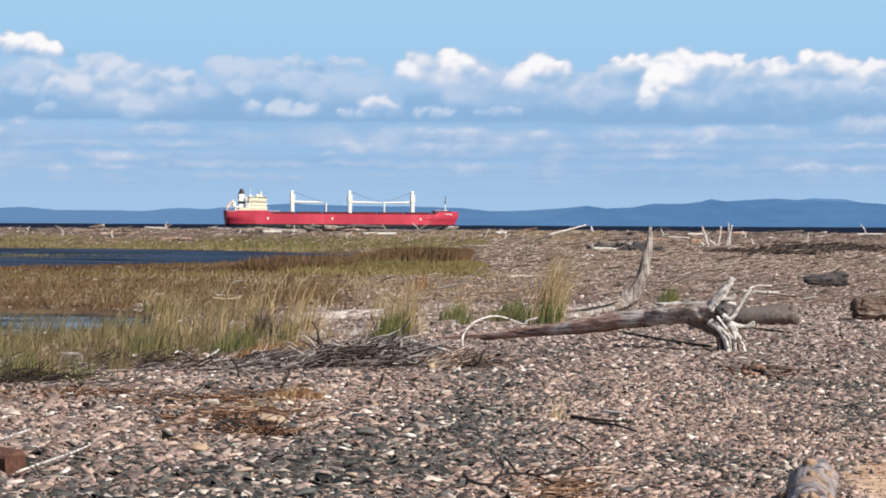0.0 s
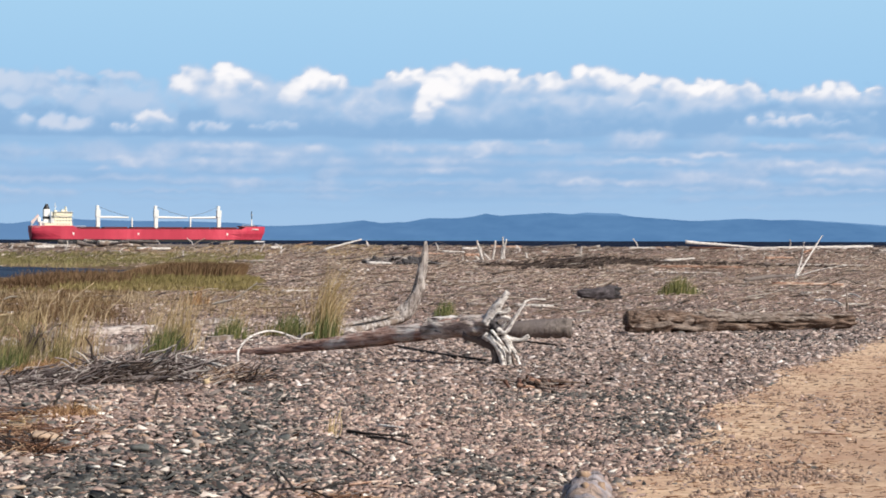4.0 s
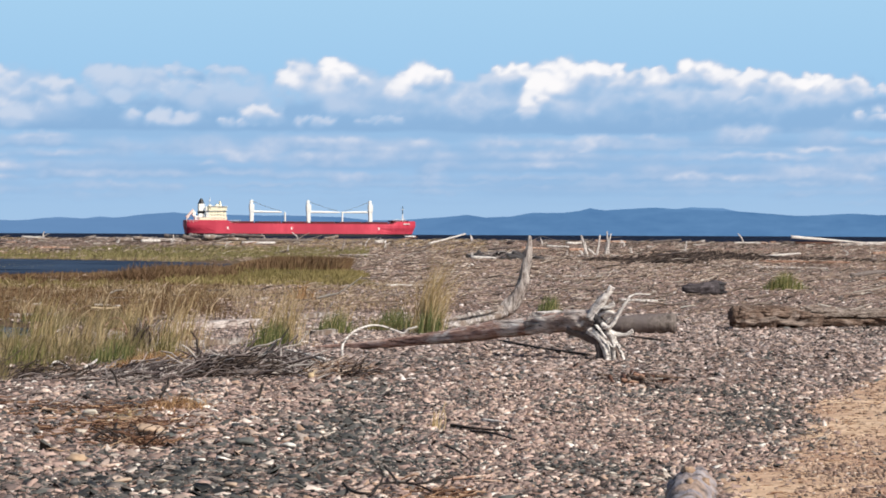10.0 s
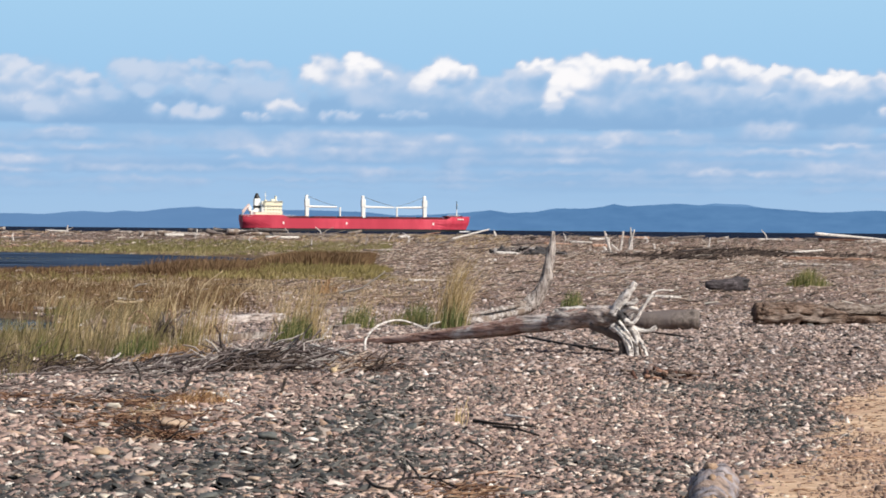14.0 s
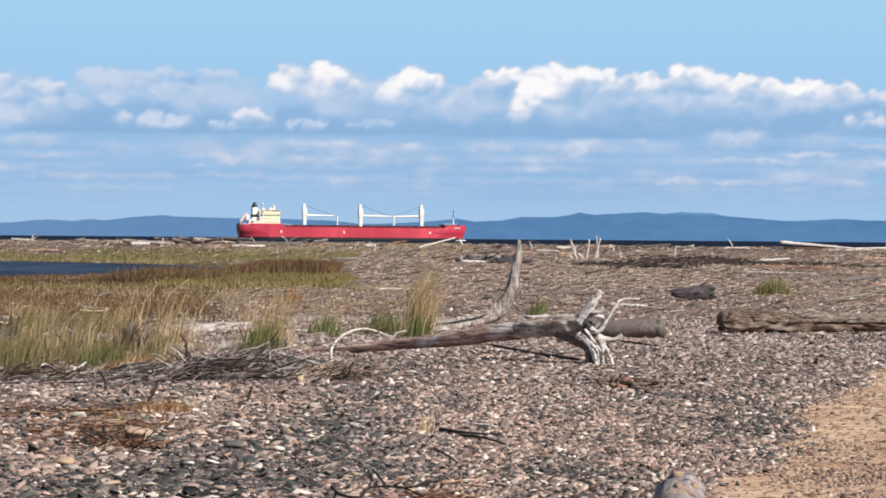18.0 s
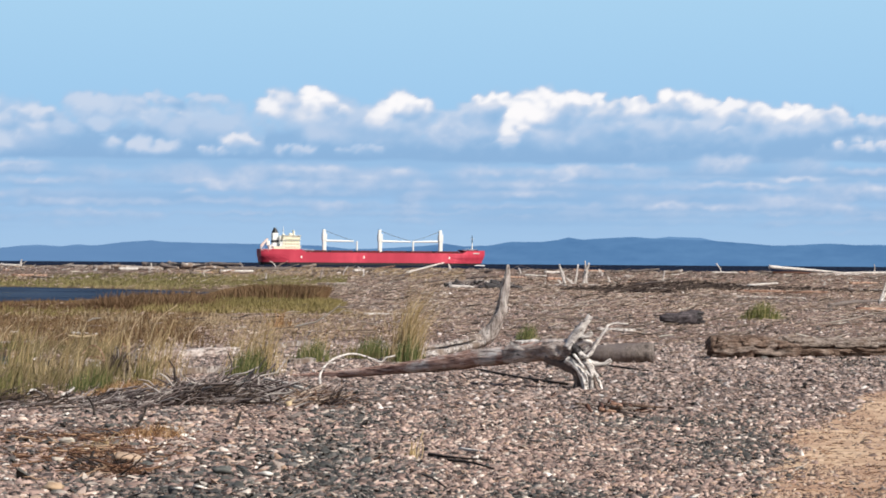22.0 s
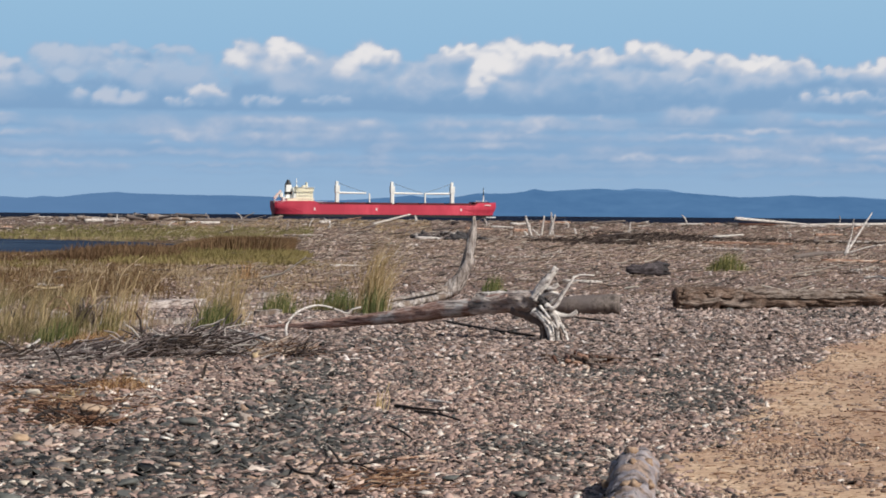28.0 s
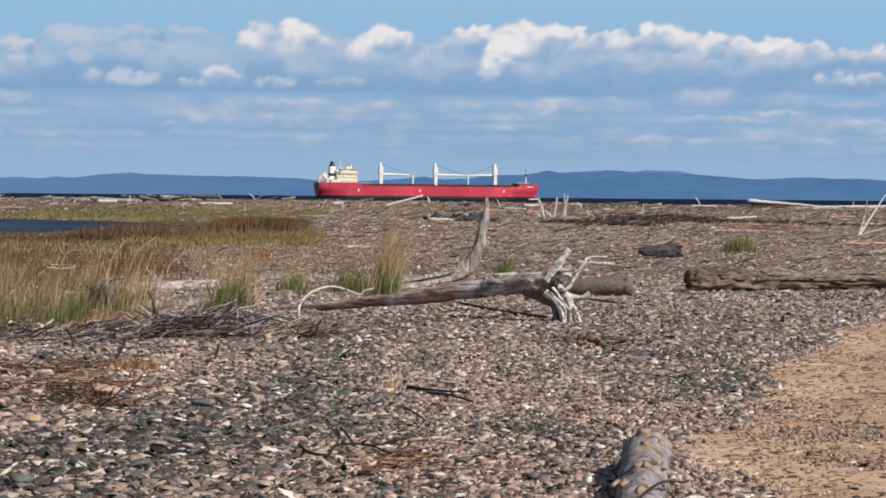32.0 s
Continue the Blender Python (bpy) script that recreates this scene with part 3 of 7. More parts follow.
def cumulus(bank):
    """The bright heads, from the far ones to the near ones."""
    # shaded flanks under the heads
    for c in ((1.6, 3.15, 0.5, 0.4, 0.6), (3.3, 2.95, 0.5, 0.4, 0.62), (4.1, 2.95, 0.45, 0.35, 0.6), (5.3, 3.1, 0.7, 0.35, 0.6), (6.6, 3.05, 0.7, 0.35, 0.62), (7.6, 2.95, 0.5, 0.3, 0.58), (8.8, 3.08, 0.7, 0.25, 0.62),
              (-1.6, 3.0, 0.8, 0.35, 0.52), (-5.0, 3.1, 1.0, 0.35, 0.5), (-8.2, 2.9, 0.6, 0.3, 0.52)):
        bank(*c)
    # the western tower
    for c in ((-12.3, 3.98, 1.0, 0.31, 1.0), (-11.6, 3.9, 0.4, 0.22, 1.0), (-13.6, 3.8, 0.8, 0.3, 0.9), (-11.9, 3.35, 0.5, 0.2, 0.5), (-12.0, 2.95, 0.25, 0.16, 0.55), (-11.5, 2.58, 0.22, 0.13, 0.5)):
        bank(*c)
    # its shoulders
    for c in ((-10.3, 3.5, 0.55, 0.34, 0.68), (-10.9, 3.08, 0.5, 0.34, 0.75), (-9.9, 3.3, 0.42, 0.4, 0.74), (-8.85, 3.12, 0.65, 0.36, 0.70), (-8.5, 3.3, 0.4, 0.2, 0.72), (-9.5, 2.6, 0.3, 0.28, 0.62)):
        bank(*c)
    # the long flat bank
    for c in ((-7.3, 3.55, 0.6, 0.36, 0.62), (-6.6, 3.5, 0.4, 0.3, 0.55), (-5.3, 3.62, 1.05, 0.22, 0.60), (-7.2, 3.05, 0.2, 0.2, 0.55), (-4.5, 3.0, 0.4, 0.3, 0.5)):
        bank(*c)
    # small near puffs
    for c in ((-6.2, 2.6, 0.78, 0.24, 0.66), (-4.3, 2.5, 0.65, 0.13, 0.66), (-3.95, 2.72, 0.4, 0.25, 0.84), (-2.75, 2.54, 0.45, 0.16, 0.58), (-1.3, 2.58, 0.5, 0.14, 0.5)):
        bank(*c)
    # the twin heads
    for c in ((-3.2, 3.5, 0.5, 0.26, 0.62), (-1.5, 3.25, 0.9, 0.35, 0.55), (-2.45, 3.52, 0.95, 0.44, 0.95), (-2.4, 3.66, 0.5, 0.34, 1.0), (-0.35, 3.4, 0.6, 0.5, 0.95), (-0.3, 3.52, 0.4, 0.32, 1.0), (-0.3, 3.0, 0.4, 0.3, 0.55)):
        bank(*c)
    # the great head
    for c in ((1.45, 3.4, 0.4, 0.32, 0.62), (1.75, 3.62, 0.40, 0.26, 1.0), (3.85, 3.66, 0.5, 0.28, 0.98), (3.2, 3.25, 0.5, 0.3, 0.55), (2.95, 3.6, 0.74, 0.44, 1.0), (2.5, 3.32, 0.32, 0.34, 1.0), (2.28, 3.0, 0.22, 0.3, 0.95), (2.12, 2.75, 0.16, 0.2, 0.7)):
        bank(*c)
    # its eastern shoulders
    for c in ((4.2, 3.0, 0.4, 0.34, 0.5), (4.45, 3.42, 0.45, 0.26, 0.75), (4.95, 3.52, 0.5, 0.28, 0.85), (5.7, 3.62, 0.9, 0.34, 1.0), (6.7, 3.54, 0.7, 0.28, 0.95), (7.5, 3.36, 0.6, 0.36, 0.95), (7.1, 2.95, 0.25, 0.2, 0.6), (8.75, 3.42, 0.5, 0.26, 1.0), (9.35, 3.34, 0.4, 0.3, 0.9)):
        bank(*c)
    # the low eastern banks
    for c in ((10.1, 3.2, 0.5, 0.2, 0.75), (11.6, 3.32, 0.85, 0.24, 0.95), (10.2, 2.7, 0.75, 0.19, 0.76), (11.2, 2.62, 0.6, 0.14, 0.5), (13.6, 3.4, 1.0, 0.3, 0.8)):
        bank(*c)


def sky_backdrop():
    az = np.arange(-16, 16.01, 0.054)
    el = np.concatenate([np.arange(-0.3, 5.0, 0.04), np.arange(5.0, 12, 0.35)])
    A, E = np.meshgrid(az, el)
    lump = fbm(A * 2.4, E * 3.0, 13, 6, 0.58)
    dome = fbm(A * 1.9, E * 2.4, 15, 3, 0.42)
    big = fbm(A * 0.9, E * 1.4, 14, 4, 0.5)
    wa = A + 0.5 * (fbm(A * 1.6, E * 2.0, 11, 3, 0.45) - 0.5)
    we = E + 0.40 * (fbm(A * 1.6, E * 2.0, 12, 3, 0.45) - 0.5)
    wa2 = A + 0.15 * (fbm(A * 4, E * 5, 18, 3, 0.5) - 0.5)
    we2 = E + 0.16 * (fbm(A * 4, E * 5, 19, 3, 0.5) - 0.5)
    fine = fbm(A * 6.5, E * 8.0, 20, 4, 0.55)
    white, grey = np.zeros_like(A), np.zeros_like(A)

    def lay(alpha, lit):
        nonlocal white, grey
        white, grey = white * (1 - alpha) + alpha * lit, grey * (1 - alpha) + alpha * (1 - lit)

    puffs = np.random.RandomState(17)

    def bank(a, e, w, h, k):
        """A cumulus head: many rounded puffs, the upper ones lit, the foot in shade."""
        n = 14 + int(min(40, 5 * w / h))
        spots = []
        for _ in range(n):
            u, v = puffs.uniform(-1, 1), puffs.uniform(-0.9, 1)
            v *= math.sqrt(max(0.05, 1 - u * u * 0.9))
            spots.append((v, u, puffs.uniform(0.38, 0.62) * h))
        spots.sort(reverse=True)
        for v, u, r0 in spots:
            ca, ce, rx = a + u * w * 0.95, e + v * h * 0.66, r0 * 1.4
            i0, i1 = np.searchsorted(az, (ca - 2.2 * rx, ca + 2.2 * rx))
            j0, j1 = np.searchsorted(el, (ce - 2.2 * r0, ce + 2.2 * r0))
            if i1 <= i0 or j1 <= j0:
                continue
            c = np.s_[j0:j1, i0:i1]
            du, dv = (wa2[c] - ca) / rx, (we2[c] - ce) / r0
            r = np.sqrt(du ** 2 + dv ** 2) + 0.6 * (lump[c] - 0.5) + 0.3 * (fine[c] - 0.5)
            soft = ease(-0.2, 1.0, -dv)
            alpha = (1 - ease(0.28, 1.15 + 0.7 * soft, r)) * (0.45 + 0.5 * k) * (1 - 0.5 * soft)
            lit = np.clip(0.60 + 0.30 * dv - 0.16 * du + 0.9 * (dome[c] - 0.5) + 0.35 * (lump[c] - 0.5), 0, 1) * np.clip(0.80 + 0.35 * v, 0.3, 1)
            lit = np.clip(lit * 1.95, 0, 1) * k
            white[c] = white[c] * (1 - alpha) + alpha * lit
            grey[c] = grey[c] * (1 - alpha) + alpha * (1 - lit) * float(np.clip(0.7 - 0.6 * v, 0.1, 0.8))

    # broad soft shade in the farther air
    wide = fbm(A * 0.22, E * 2.6, 41, 4, 0.5)
    lay(0.5 * ease(0.35, 0.7, wide) * ease(0.5, 1.1, E) * (1 - ease(2.4, 2.9, E)), 0.10)
    def wisp(a, e, w, h, k):
        """A far flat-footed cloud, soft and low in contrast."""
        i0, i1 = np.searchsorted(az, (a - 2 * w, a + 2 * w))
        j0, j1 = np.searchsorted(el, (e - 4 * h, e + 4 * h))
        if i1 <= i0 or j1 <= j0:
            return
        c = np.s_[j0:j1, i0:i1]
        du, dv = (wa[c] - a) / w, (we2[c] - e) / h
        dv = dv / 1.25
        r = np.sqrt(du ** 2 + np.where(dv > 0, dv, dv * 1.5) ** 2) + 0.9 * (dome[c] - 0.5) + 0.3 * (lump[c] - 0.5)
        alpha = (1 - ease(0.1, 1.3, r)) * min(1.0, k * 1.4)
        lit = np.clip(0.62 + 0.4 * dv + 0.9 * (lump[c] - 0.5) + 0.1 * (fine[c] - 0.5), 0, 1) * (0.42 + 0.62 * k)
        white[c] = white[c] * (1 - alpha) + alpha * lit
        grey[c] = grey[c] * (1 - alpha) + alpha * (1 - lit)

    def body(a, e, w, h, k, lit=0.66):
        """The soft lavender mass of a cloud behind its bright heads."""
        du, dv = (wa - a) / w, (we - e) / h
        r = (np.abs(du) ** 2.6 + np.abs(dv) ** 2.2) ** 0.42 + 0.9 * (lump - 0.5)
        lay((1 - ease(0.45, 1.25, r)) * k, np.clip(lit + 0.18 * dv + 0.6 * (lump - 0.5) + 0.3 * (fine - 0.5), 0, 0.85))

    def foot(a, e, w, k, up=0.24):
        """The flat shaded foot of a cloud, sharp below and fading upwards."""
        d = we2 * 0.5 + E * 0.5 - e
        lay(k * np.exp(-np.abs((A - a) / w) ** 3) * ease(-0.035, 0.03, d) * (1 - ease(0.02, up, d)) * (0.55 + 0.8 * (lump - 0.2)).clip(0, 1), 0.0)

    rows = np.random.RandomState(23)
    for base, tall, k in ((0.70, 0.06, 0.3), (0.9, 0.08, 0.36), (1.08, 0.09, 0.42), (1.28, 0.11, 0.5), (1.5, 0.13, 0.54), (1.74, 0.14, 0.58), (1.98, 0.16, 0.62)):
        a = -16 + rows.uniform(0, 1)
        while a < 16:
            w = rows.uniform(0.35, 1.9)
            kk = k * rows.uniform(0.6, 1.25)
            if rows.rand() < 0.6:
                foot(a, base - tall * 0.8, w, 0.55 * kk, 0.16)
            wisp(a, base + rows.normal(0, 0.05), w, tall * rows.uniform(0.6, 1.4), kk)
            a += w * rows.uniform(0.7, 1.7)
    deck = ease(2.26, 2.36, E + 0.12 * (big - 0.5)) * (1 - ease(2.85, 3.45, E + 0.7 * (lump - 0.5) + 0.6 * (big - 0.5)))
    lay(0.85 * deck, (0.04 + 0.5 * ease(0.42, 0.8, lump)) * (0.25 + 0.75 * ease(2.5, 2.9, E)))
    for c in ((-11.6, 3.35, 1.3, 0.45, 0.8), (-9.6, 3.05, 1.6, 0.6, 0.85), (-6.6, 3.3, 1.9, 0.42, 0.8), (-4.6, 3.2, 1.3, 0.4, 0.6), (-2.3, 3.35, 1.3, 0.45, 0.85),
              (-0.6, 3.15, 0.9, 0.5, 0.8), (0.75, 3.05, 0.9, 0.42, 0.8), (0.9, 3.3, 0.6, 0.2, 0.5), (2.4, 3.3, 1.2, 0.55, 0.85), (4.4, 3.15, 1.4, 0.5, 0.8), (6.6, 3.2, 1.7, 0.4, 0.85), (9.0, 3.1, 1.0, 0.24, 0.7), (11.5, 3.15, 1.4, 0.25, 0.75), (-14.5, 3.4, 1.6, 0.5, 0.8), (14.5, 3.2, 1.6, 0.4, 0.8)):
        body(*c)
    for c in ((-10.6, 2.3, 2.6, 0.8), (-6.3, 2.32, 2.6, 0.6), (-6.8, 2.85, 1.2, 0.6), (-3.2, 2.3, 2.4, 0.65), (-1.6, 2.8, 1.3, 0.5), (3.2, 2.26, 2.9, 0.85), (6.9, 2.0, 1.6, 0.6),
              (9.2, 2.92, 1.6, 0.75), (9.5, 1.98, 2.2, 0.6), (12.0, 2.9, 1.2, 0.6), (-9.0, 1.9, 1.4, 0.5), (2.6, 1.38, 2.2, 0.4), (-2.0, 1.45, 2.6, 0.35), (-11.8, 3.72, 1.0, 0.6)):
        foot(*c)
    for c in ((-8.97, 2.13, 0.9, 0.09, 0.62), (-2.3, 2.04, 2.3, 0.15, 0.6), (-0.4, 2.0, 0.9, 0.13, 0.62), (-3.07, 1.65, 2.3, 0.13, 0.55), (-4.6, 1.68, 0.5, 0.12, 0.62),
              (-9.7, 1.45, 1.0, 0.17, 0.68), (-7.2, 1.05, 0.6, 0.08, 0.55), (-8.0, 1.76, 1.0, 0.1, 0.5), (-12.1, 2.2, 0.5, 0.15, 0.7), (4.8, 2.16, 0.5, 0.09, 0.65)):
        wisp(*c)
    for c in ((6.95, 2.2, 0.85, 0.22, 0.72), (7.3, 2.3, 0.4, 0.15, 0.75), (8.9, 2.17, 0.75, 0.2, 0.58), (3.34, 1.88, 0.5, 0.09, 0.62), (6.2, 1.74, 1.8, 0.13, 0.58),
              (7.65, 1.76, 0.4, 0.11, 0.7), (2.15, 1.54, 0.8, 0.11, 0.58), (6.0, 1.3, 0.6, 0.09, 0.55), (9.4, 1.24, 0.8, 0.13, 0.56), (1.78, 2.04, 0.42, 0.16, 0.62)):
        wisp(*c)
    for c in ((10.0, 1.63, 0.6, 0.17, 0.66), (11.6, 1.5, 0.75, 0.12, 0.66), (11.6, 2.28, 0.8, 0.1, 0.68), (11.0, 1.08, 0.6, 0.09, 0.5), (9.6, 0.68, 0.6, 0.08, 0.5),
              (-5.9, 1.3, 0.8, 0.1, 0.5), (0.6, 1.1, 1.0, 0.08, 0.48), (-11.0, 1.0, 0.8, 0.08, 0.48)):
        wisp(*c)
    cumulus(bank)
    haze = ease(0.4, 1.1, E)
    white, grey = white * haze, grey * haze
    a, e = np.radians(A), np.radians(E)
    v = np.stack([SKY_R * np.sin(a), SKY_R * np.cos(a), EYE + SKY_R * np.tan(e)], -1).reshape(-1, 3)
    n, k = len(az), len(el)
    ix = np.arange(n * k).reshape(k, n)
    q = np.stack([ix[:-1, :-1], ix[:-1, 1:], ix[1:, 1:], ix[1:, :-1]], -1).reshape(-1, 4)
    mm, t, em = glowing("cloudy_sky")
    ob = big_mesh("backdrop_sky", v, q, mm)
    for name, val in (("white", white), ("grey", grey), ("rise", np.clip(E / 6.0, 0, 1))):
        at = ob.data.attributes.new(name, "FLOAT", "POINT")
        at.data.foreach_set("value", np.clip(val, 0, 1).astype(np.float32).ravel())

    def read(name):
        r = t.nodes.new("ShaderNodeAttribute")
        r.attribute_name = name
        return r.outputs["Fac"]
    air = ramp(t, read("rise"), [(0.0, (0.385, 0.575, 0.81)), (0.25, (0.352, 0.555, 0.82)), (0.55, (0.35, 0.60, 0.87)), (1.0, (0.405, 0.66, 0.89))])
    c = mix(t, read("grey"), air, (0.268, 0.455, 0.715))
    c = mix(t, read("white"), c, ramp(t, read("white"), [(0.0, (0.44, 0.58, 0.79)), (0.45, (0.62, 0.68, 0.83)), (0.75, (0.82, 0.82, 0.89)), (1.0, (1.0, 0.985, 1.0))]))
    t.links.new(c, em.inputs["Color"])
    return tagged(ob, "blue sky with banks of white cumulus cloud", "sky", kind="structure")


cloud_bank = sky_backdrop()


# ---------------------------------------------------------------- the ship
def ship_shape(u):
    """Half beam at the deck and at the water for u from stern 0 to bow 1."""
    deck = 11.9 * (1 - max(0, (u - 0.86) / 0.14) ** 2.2) * (0.74 + 0.26 * min(1, u / 0.10) ** 0.6)
    water = 11.9 * (1 - max(0, (u - 0.80) / 0.185) ** 1.8 if u < 0.985 else 0) * (min(1, max(0, u + 0.012) / 0.13) ** 0.5)
    return max(deck, 0.15), max(water, 0.1)


def cargo_ship():
    """A bulk carrier, 200 m; x along the hull from the stern, z from the water."""
    root = new("cargo_ship")
    bm = bmesh.new()
    rings, keel, boot = [], [], bmesh.new()
    us = [0, 0.01, 0.025, 0.05, 0.08, 0.12, 0.17, 0.192, 0.3, 0.45, 0.6, 0.75, 0.82, 0.885, 0.905, 0.94, 0.965, 0.985, 1.0]
    for u in us:
        d, w = ship_shape(u)
        x = 2.8 + 197.2 * u
        top = 10.4 + (2.7 * (1 - ease(0.172, 0.19, u))) + 2.1 * ease(0.885, 0.905, u) + 0.6 * ease(0.93, 1, u)
        top = float(top)
        xw = min(max(x, 3.5), 196.5)
        xm, wm = x * 0.18 + xw * 0.82, w * 0.77 + d * 0.23
        low = [(xm, wm, 2.1), (x * 0.35 + xw * 0.65, w * 0.55 + d * 0.45, 4.0), (x * 0.8 + xw * 0.2, w * 0.12 + d * 0.88, 7.0), (x, d, 9.0), (x, d, top)]
        rings.append([bm.verts.new((a, s * b, c)) for s in (1, -1) for a, b, c in (low if s == 1 else low[::-1])])
        low = [(xw, w, -1.5), (xw, w, 0.0), (xm, wm, 2.1)]
        keel.append([boot.verts.new((a, s * b, c)) for s in (1, -1) for a, b, c in (low if s == 1 else low[::-1])])
    for a, b in zip(rings, rings[1:]):
        for k in range(9):
            bm.faces.new((a[k], a[k + 1], b[k + 1], b[k]))
    for a, b in zip(keel, keel[1:]):
        for k in range(5):
            boot.faces.new((a[k], a[k + 1], b[k + 1], b[k]))
    for m, r in ((bm, rings), (boot, keel)):
        m.faces.new(r[0])
        m.faces.new(list(reversed(r[-1])))
    part("hull", bm, M["hull_red"], root, "red painted steel hull")
    part("boot_topping", boot, M["ship_black"], root, "dark antifouling band at the waterline")
    bm = bmesh.new()
    box(bm, 38, 178, -11.2, 11.2, 10.2, 11.2)
    part("deck", bm, M["deck_red"], root)
    for k in range(6):
        bm = bmesh.new()
        x0 = 40 + k * 23
        box(bm, x0, x0 + 19, -8, 8, 11.2, 12.3, 0.2)
        part("hatch_cover", bm, M["deck_red"], root)
    bm = bmesh.new()
    box(bm, 178, 192, -7, 7, 12.3, 13.6, 0.3)
    part("forecastle_bulwark", bm, M["deck_red"], root)
    # accommodation
    house = part("deckhouse", (lambda b: (box(b, 13, 36, -10, 10, 11.7, 15.4, 0.15), b)[1])(bmesh.new()), M["ship_cream"], root)
    tower = part("accommodation", (lambda b: (box(b, 21.2, 35.7, -9, 9, 15.4, 23.4, 0.15), b)[1])(bmesh.new()), M["ship_cream"], root, "cream painted accommodation block")
    bridge = part("bridge", (lambda b: (box(b, 22.2, 36.0, -9.5, 9.5, 21.2, 24.4, 0.15), b)[1])(bmesh.new()), M["ship_cream"], root)
    for z, x0, x1, y in ((15.4, 11.5, 37.0, 10.4), (17.9, 20.4, 36.6, 9.6), (20.5, 20.4, 36.8, 9.8), (24.4, 21.8, 36.6, 10.2)):
        part("deck_ledge", (lambda b: (box(b, x0, x1, -y, y, z - 0.12, z + 0.16), b)[1])(bmesh.new()), M["ship_white"], tower)
    for x0, x1, z0, z1 in ((28.5, 31.0, 24.5, 26.3), (31.6, 32.4, 24.5, 28.8), (22.6, 24.5, 24.4, 25.6)):
        part("bridge_top", (lambda b: (box(b, x0, x1, -2.2, 2.2, z0, z1, 0.15), b)[1])(bmesh.new()), M["ship_cream"], bridge)
    for z in (13.6, 16.4, 18.9):
        for k in range(5):
            if z < 14 or k < 5:
                part("window", (lambda b: (box(b, 23 + k * 2.5, 24.1 + k * 2.5, (-10.06 if z < 14 else -9.06), (-9.9 if z < 14 else -8.9), z, z + 0.9), b)[1])(bmesh.new()),
                     M["ship_glass"], house if z < 14 else tower)
    part("window_band", (lambda b: (box(b, 28.6, 36.45, -9.55, 9.4, 22.9, 23.5), b)[1])(bmesh.new()), M["ship_glass"], bridge)
    # funnel with its bands
    funnel = part("funnel", (lambda b: (box(b, 13.8, 18.8, -3, 3, 15.4, 26.5, 0.5), b)[1])(bmesh.new()), M["ship_white"], root, "white funnel with black bands")
    part("band", (lambda b: (box(b, 13.7, 18.9, -3.1, 3.1, 18.2, 20.8, 0.5), b)[1])(bmesh.new()), M["ship_black"], funnel)
    bm = bmesh.new()
    bmesh.ops.create_cone(bm, cap_ends=True, segments=16, radius1=2.9, radius2=1.0, depth=4.5, matrix=Matrix.Translation((16.3, 0, 28.6)))
    part("funnel_cap", bm, M["ship_black"], funnel)
    # lifeboat slip at the stern
    for x0, x1, y0, y1, z0, z1 in ((9.5, 13.5, -9, -3, 11.8, 16.5), (8.5, 11.0, -4, 0, 16.0, 20.0), (19.0, 21.4, -8.5, -3, 15.4, 19.5), (19.0, 20.2, -6, -4, 19.5, 24.5)):
        bm = bmesh.new()
        box(bm, x0, x1, y0, y1, z0, z1, 0.2)
        part("deck_locker", bm, M["ship_white"], root)
    for x0 in (2.0, 36.5, 178.0):
        bm = bmesh.new()
        for k in range(9):
            box(bm, x0 + k * 1.3, x0 + k * 1.3 + 0.12, -10.6, -10.45, 11.4 + (1.4 if x0 > 100 else 0), 13.0 + (1.4 if x0 > 100 else 0))
        box(bm, x0, x0 + 10.6, -10.62, -10.5, 12.9 + (1.4 if x0 > 100 else 0), 13.05 + (1.4 if x0 > 100 else 0))
        part("railing", bm, M["ship_white"], root)
    bm = bmesh.new()
    limb(bm, [(3, -6, 13), (6.3, -6, 18.5), (9.5, -6, 21)], 0.3, 0.3, 6, 6, 0.0)
    limb(bm, [(3, -3, 13), (6.3, -3, 18.5), (9.5, -3, 21)], 0.3, 0.3, 6, 6, 0.0)
    limb(bm, [(9.3, -6, 21), (9.5, -6, 11.7)], 0.25, 0.25, 4, 6, 0.0)
    slip = part("lifeboat_slip", bm, M["ship_white"], root)
    bm = bmesh.new()
    limb(bm, [(3.5, -4.5, 15.0), (6.3, -4.5, 18.4), (9.0, -4.5, 21.6)], 1.4, 0.9, 8, 10, 0.0)
    part("lifeboat", bm, M["boat_orange"], slip, "faded orange lifeboat")
    for x, y, z0, z1, r in ((23.5, 0, 22.3, 32.0, 0.25), (33, 0, 22.9, 28.0, 0.22), (22.5, 5, 22.3, 24.5, 0.4), (188.8, 0, 13.2, 19.5, 0.5), (188.8, 0, 19.3, 26.0, 0.35)):
        bm = bmesh.new()
        limb(bm, [(x, y, z0), (x, y, z1)], r * 1.4, r * 0.8, 4, 8, 0.0)
        mast = part("mast", bm, M["ship_black" if z0 > 19 and x > 100 else "ship_white"], root)
        if z1 > 24.8:
            bm = bmesh.new()
            box(bm, x - r * 3, x + r * 3, y - 1.6, y + 1.6, z1 - 3.2, z1 - 2.9)
            part("crosstree", bm, M["ship_white"], mast)
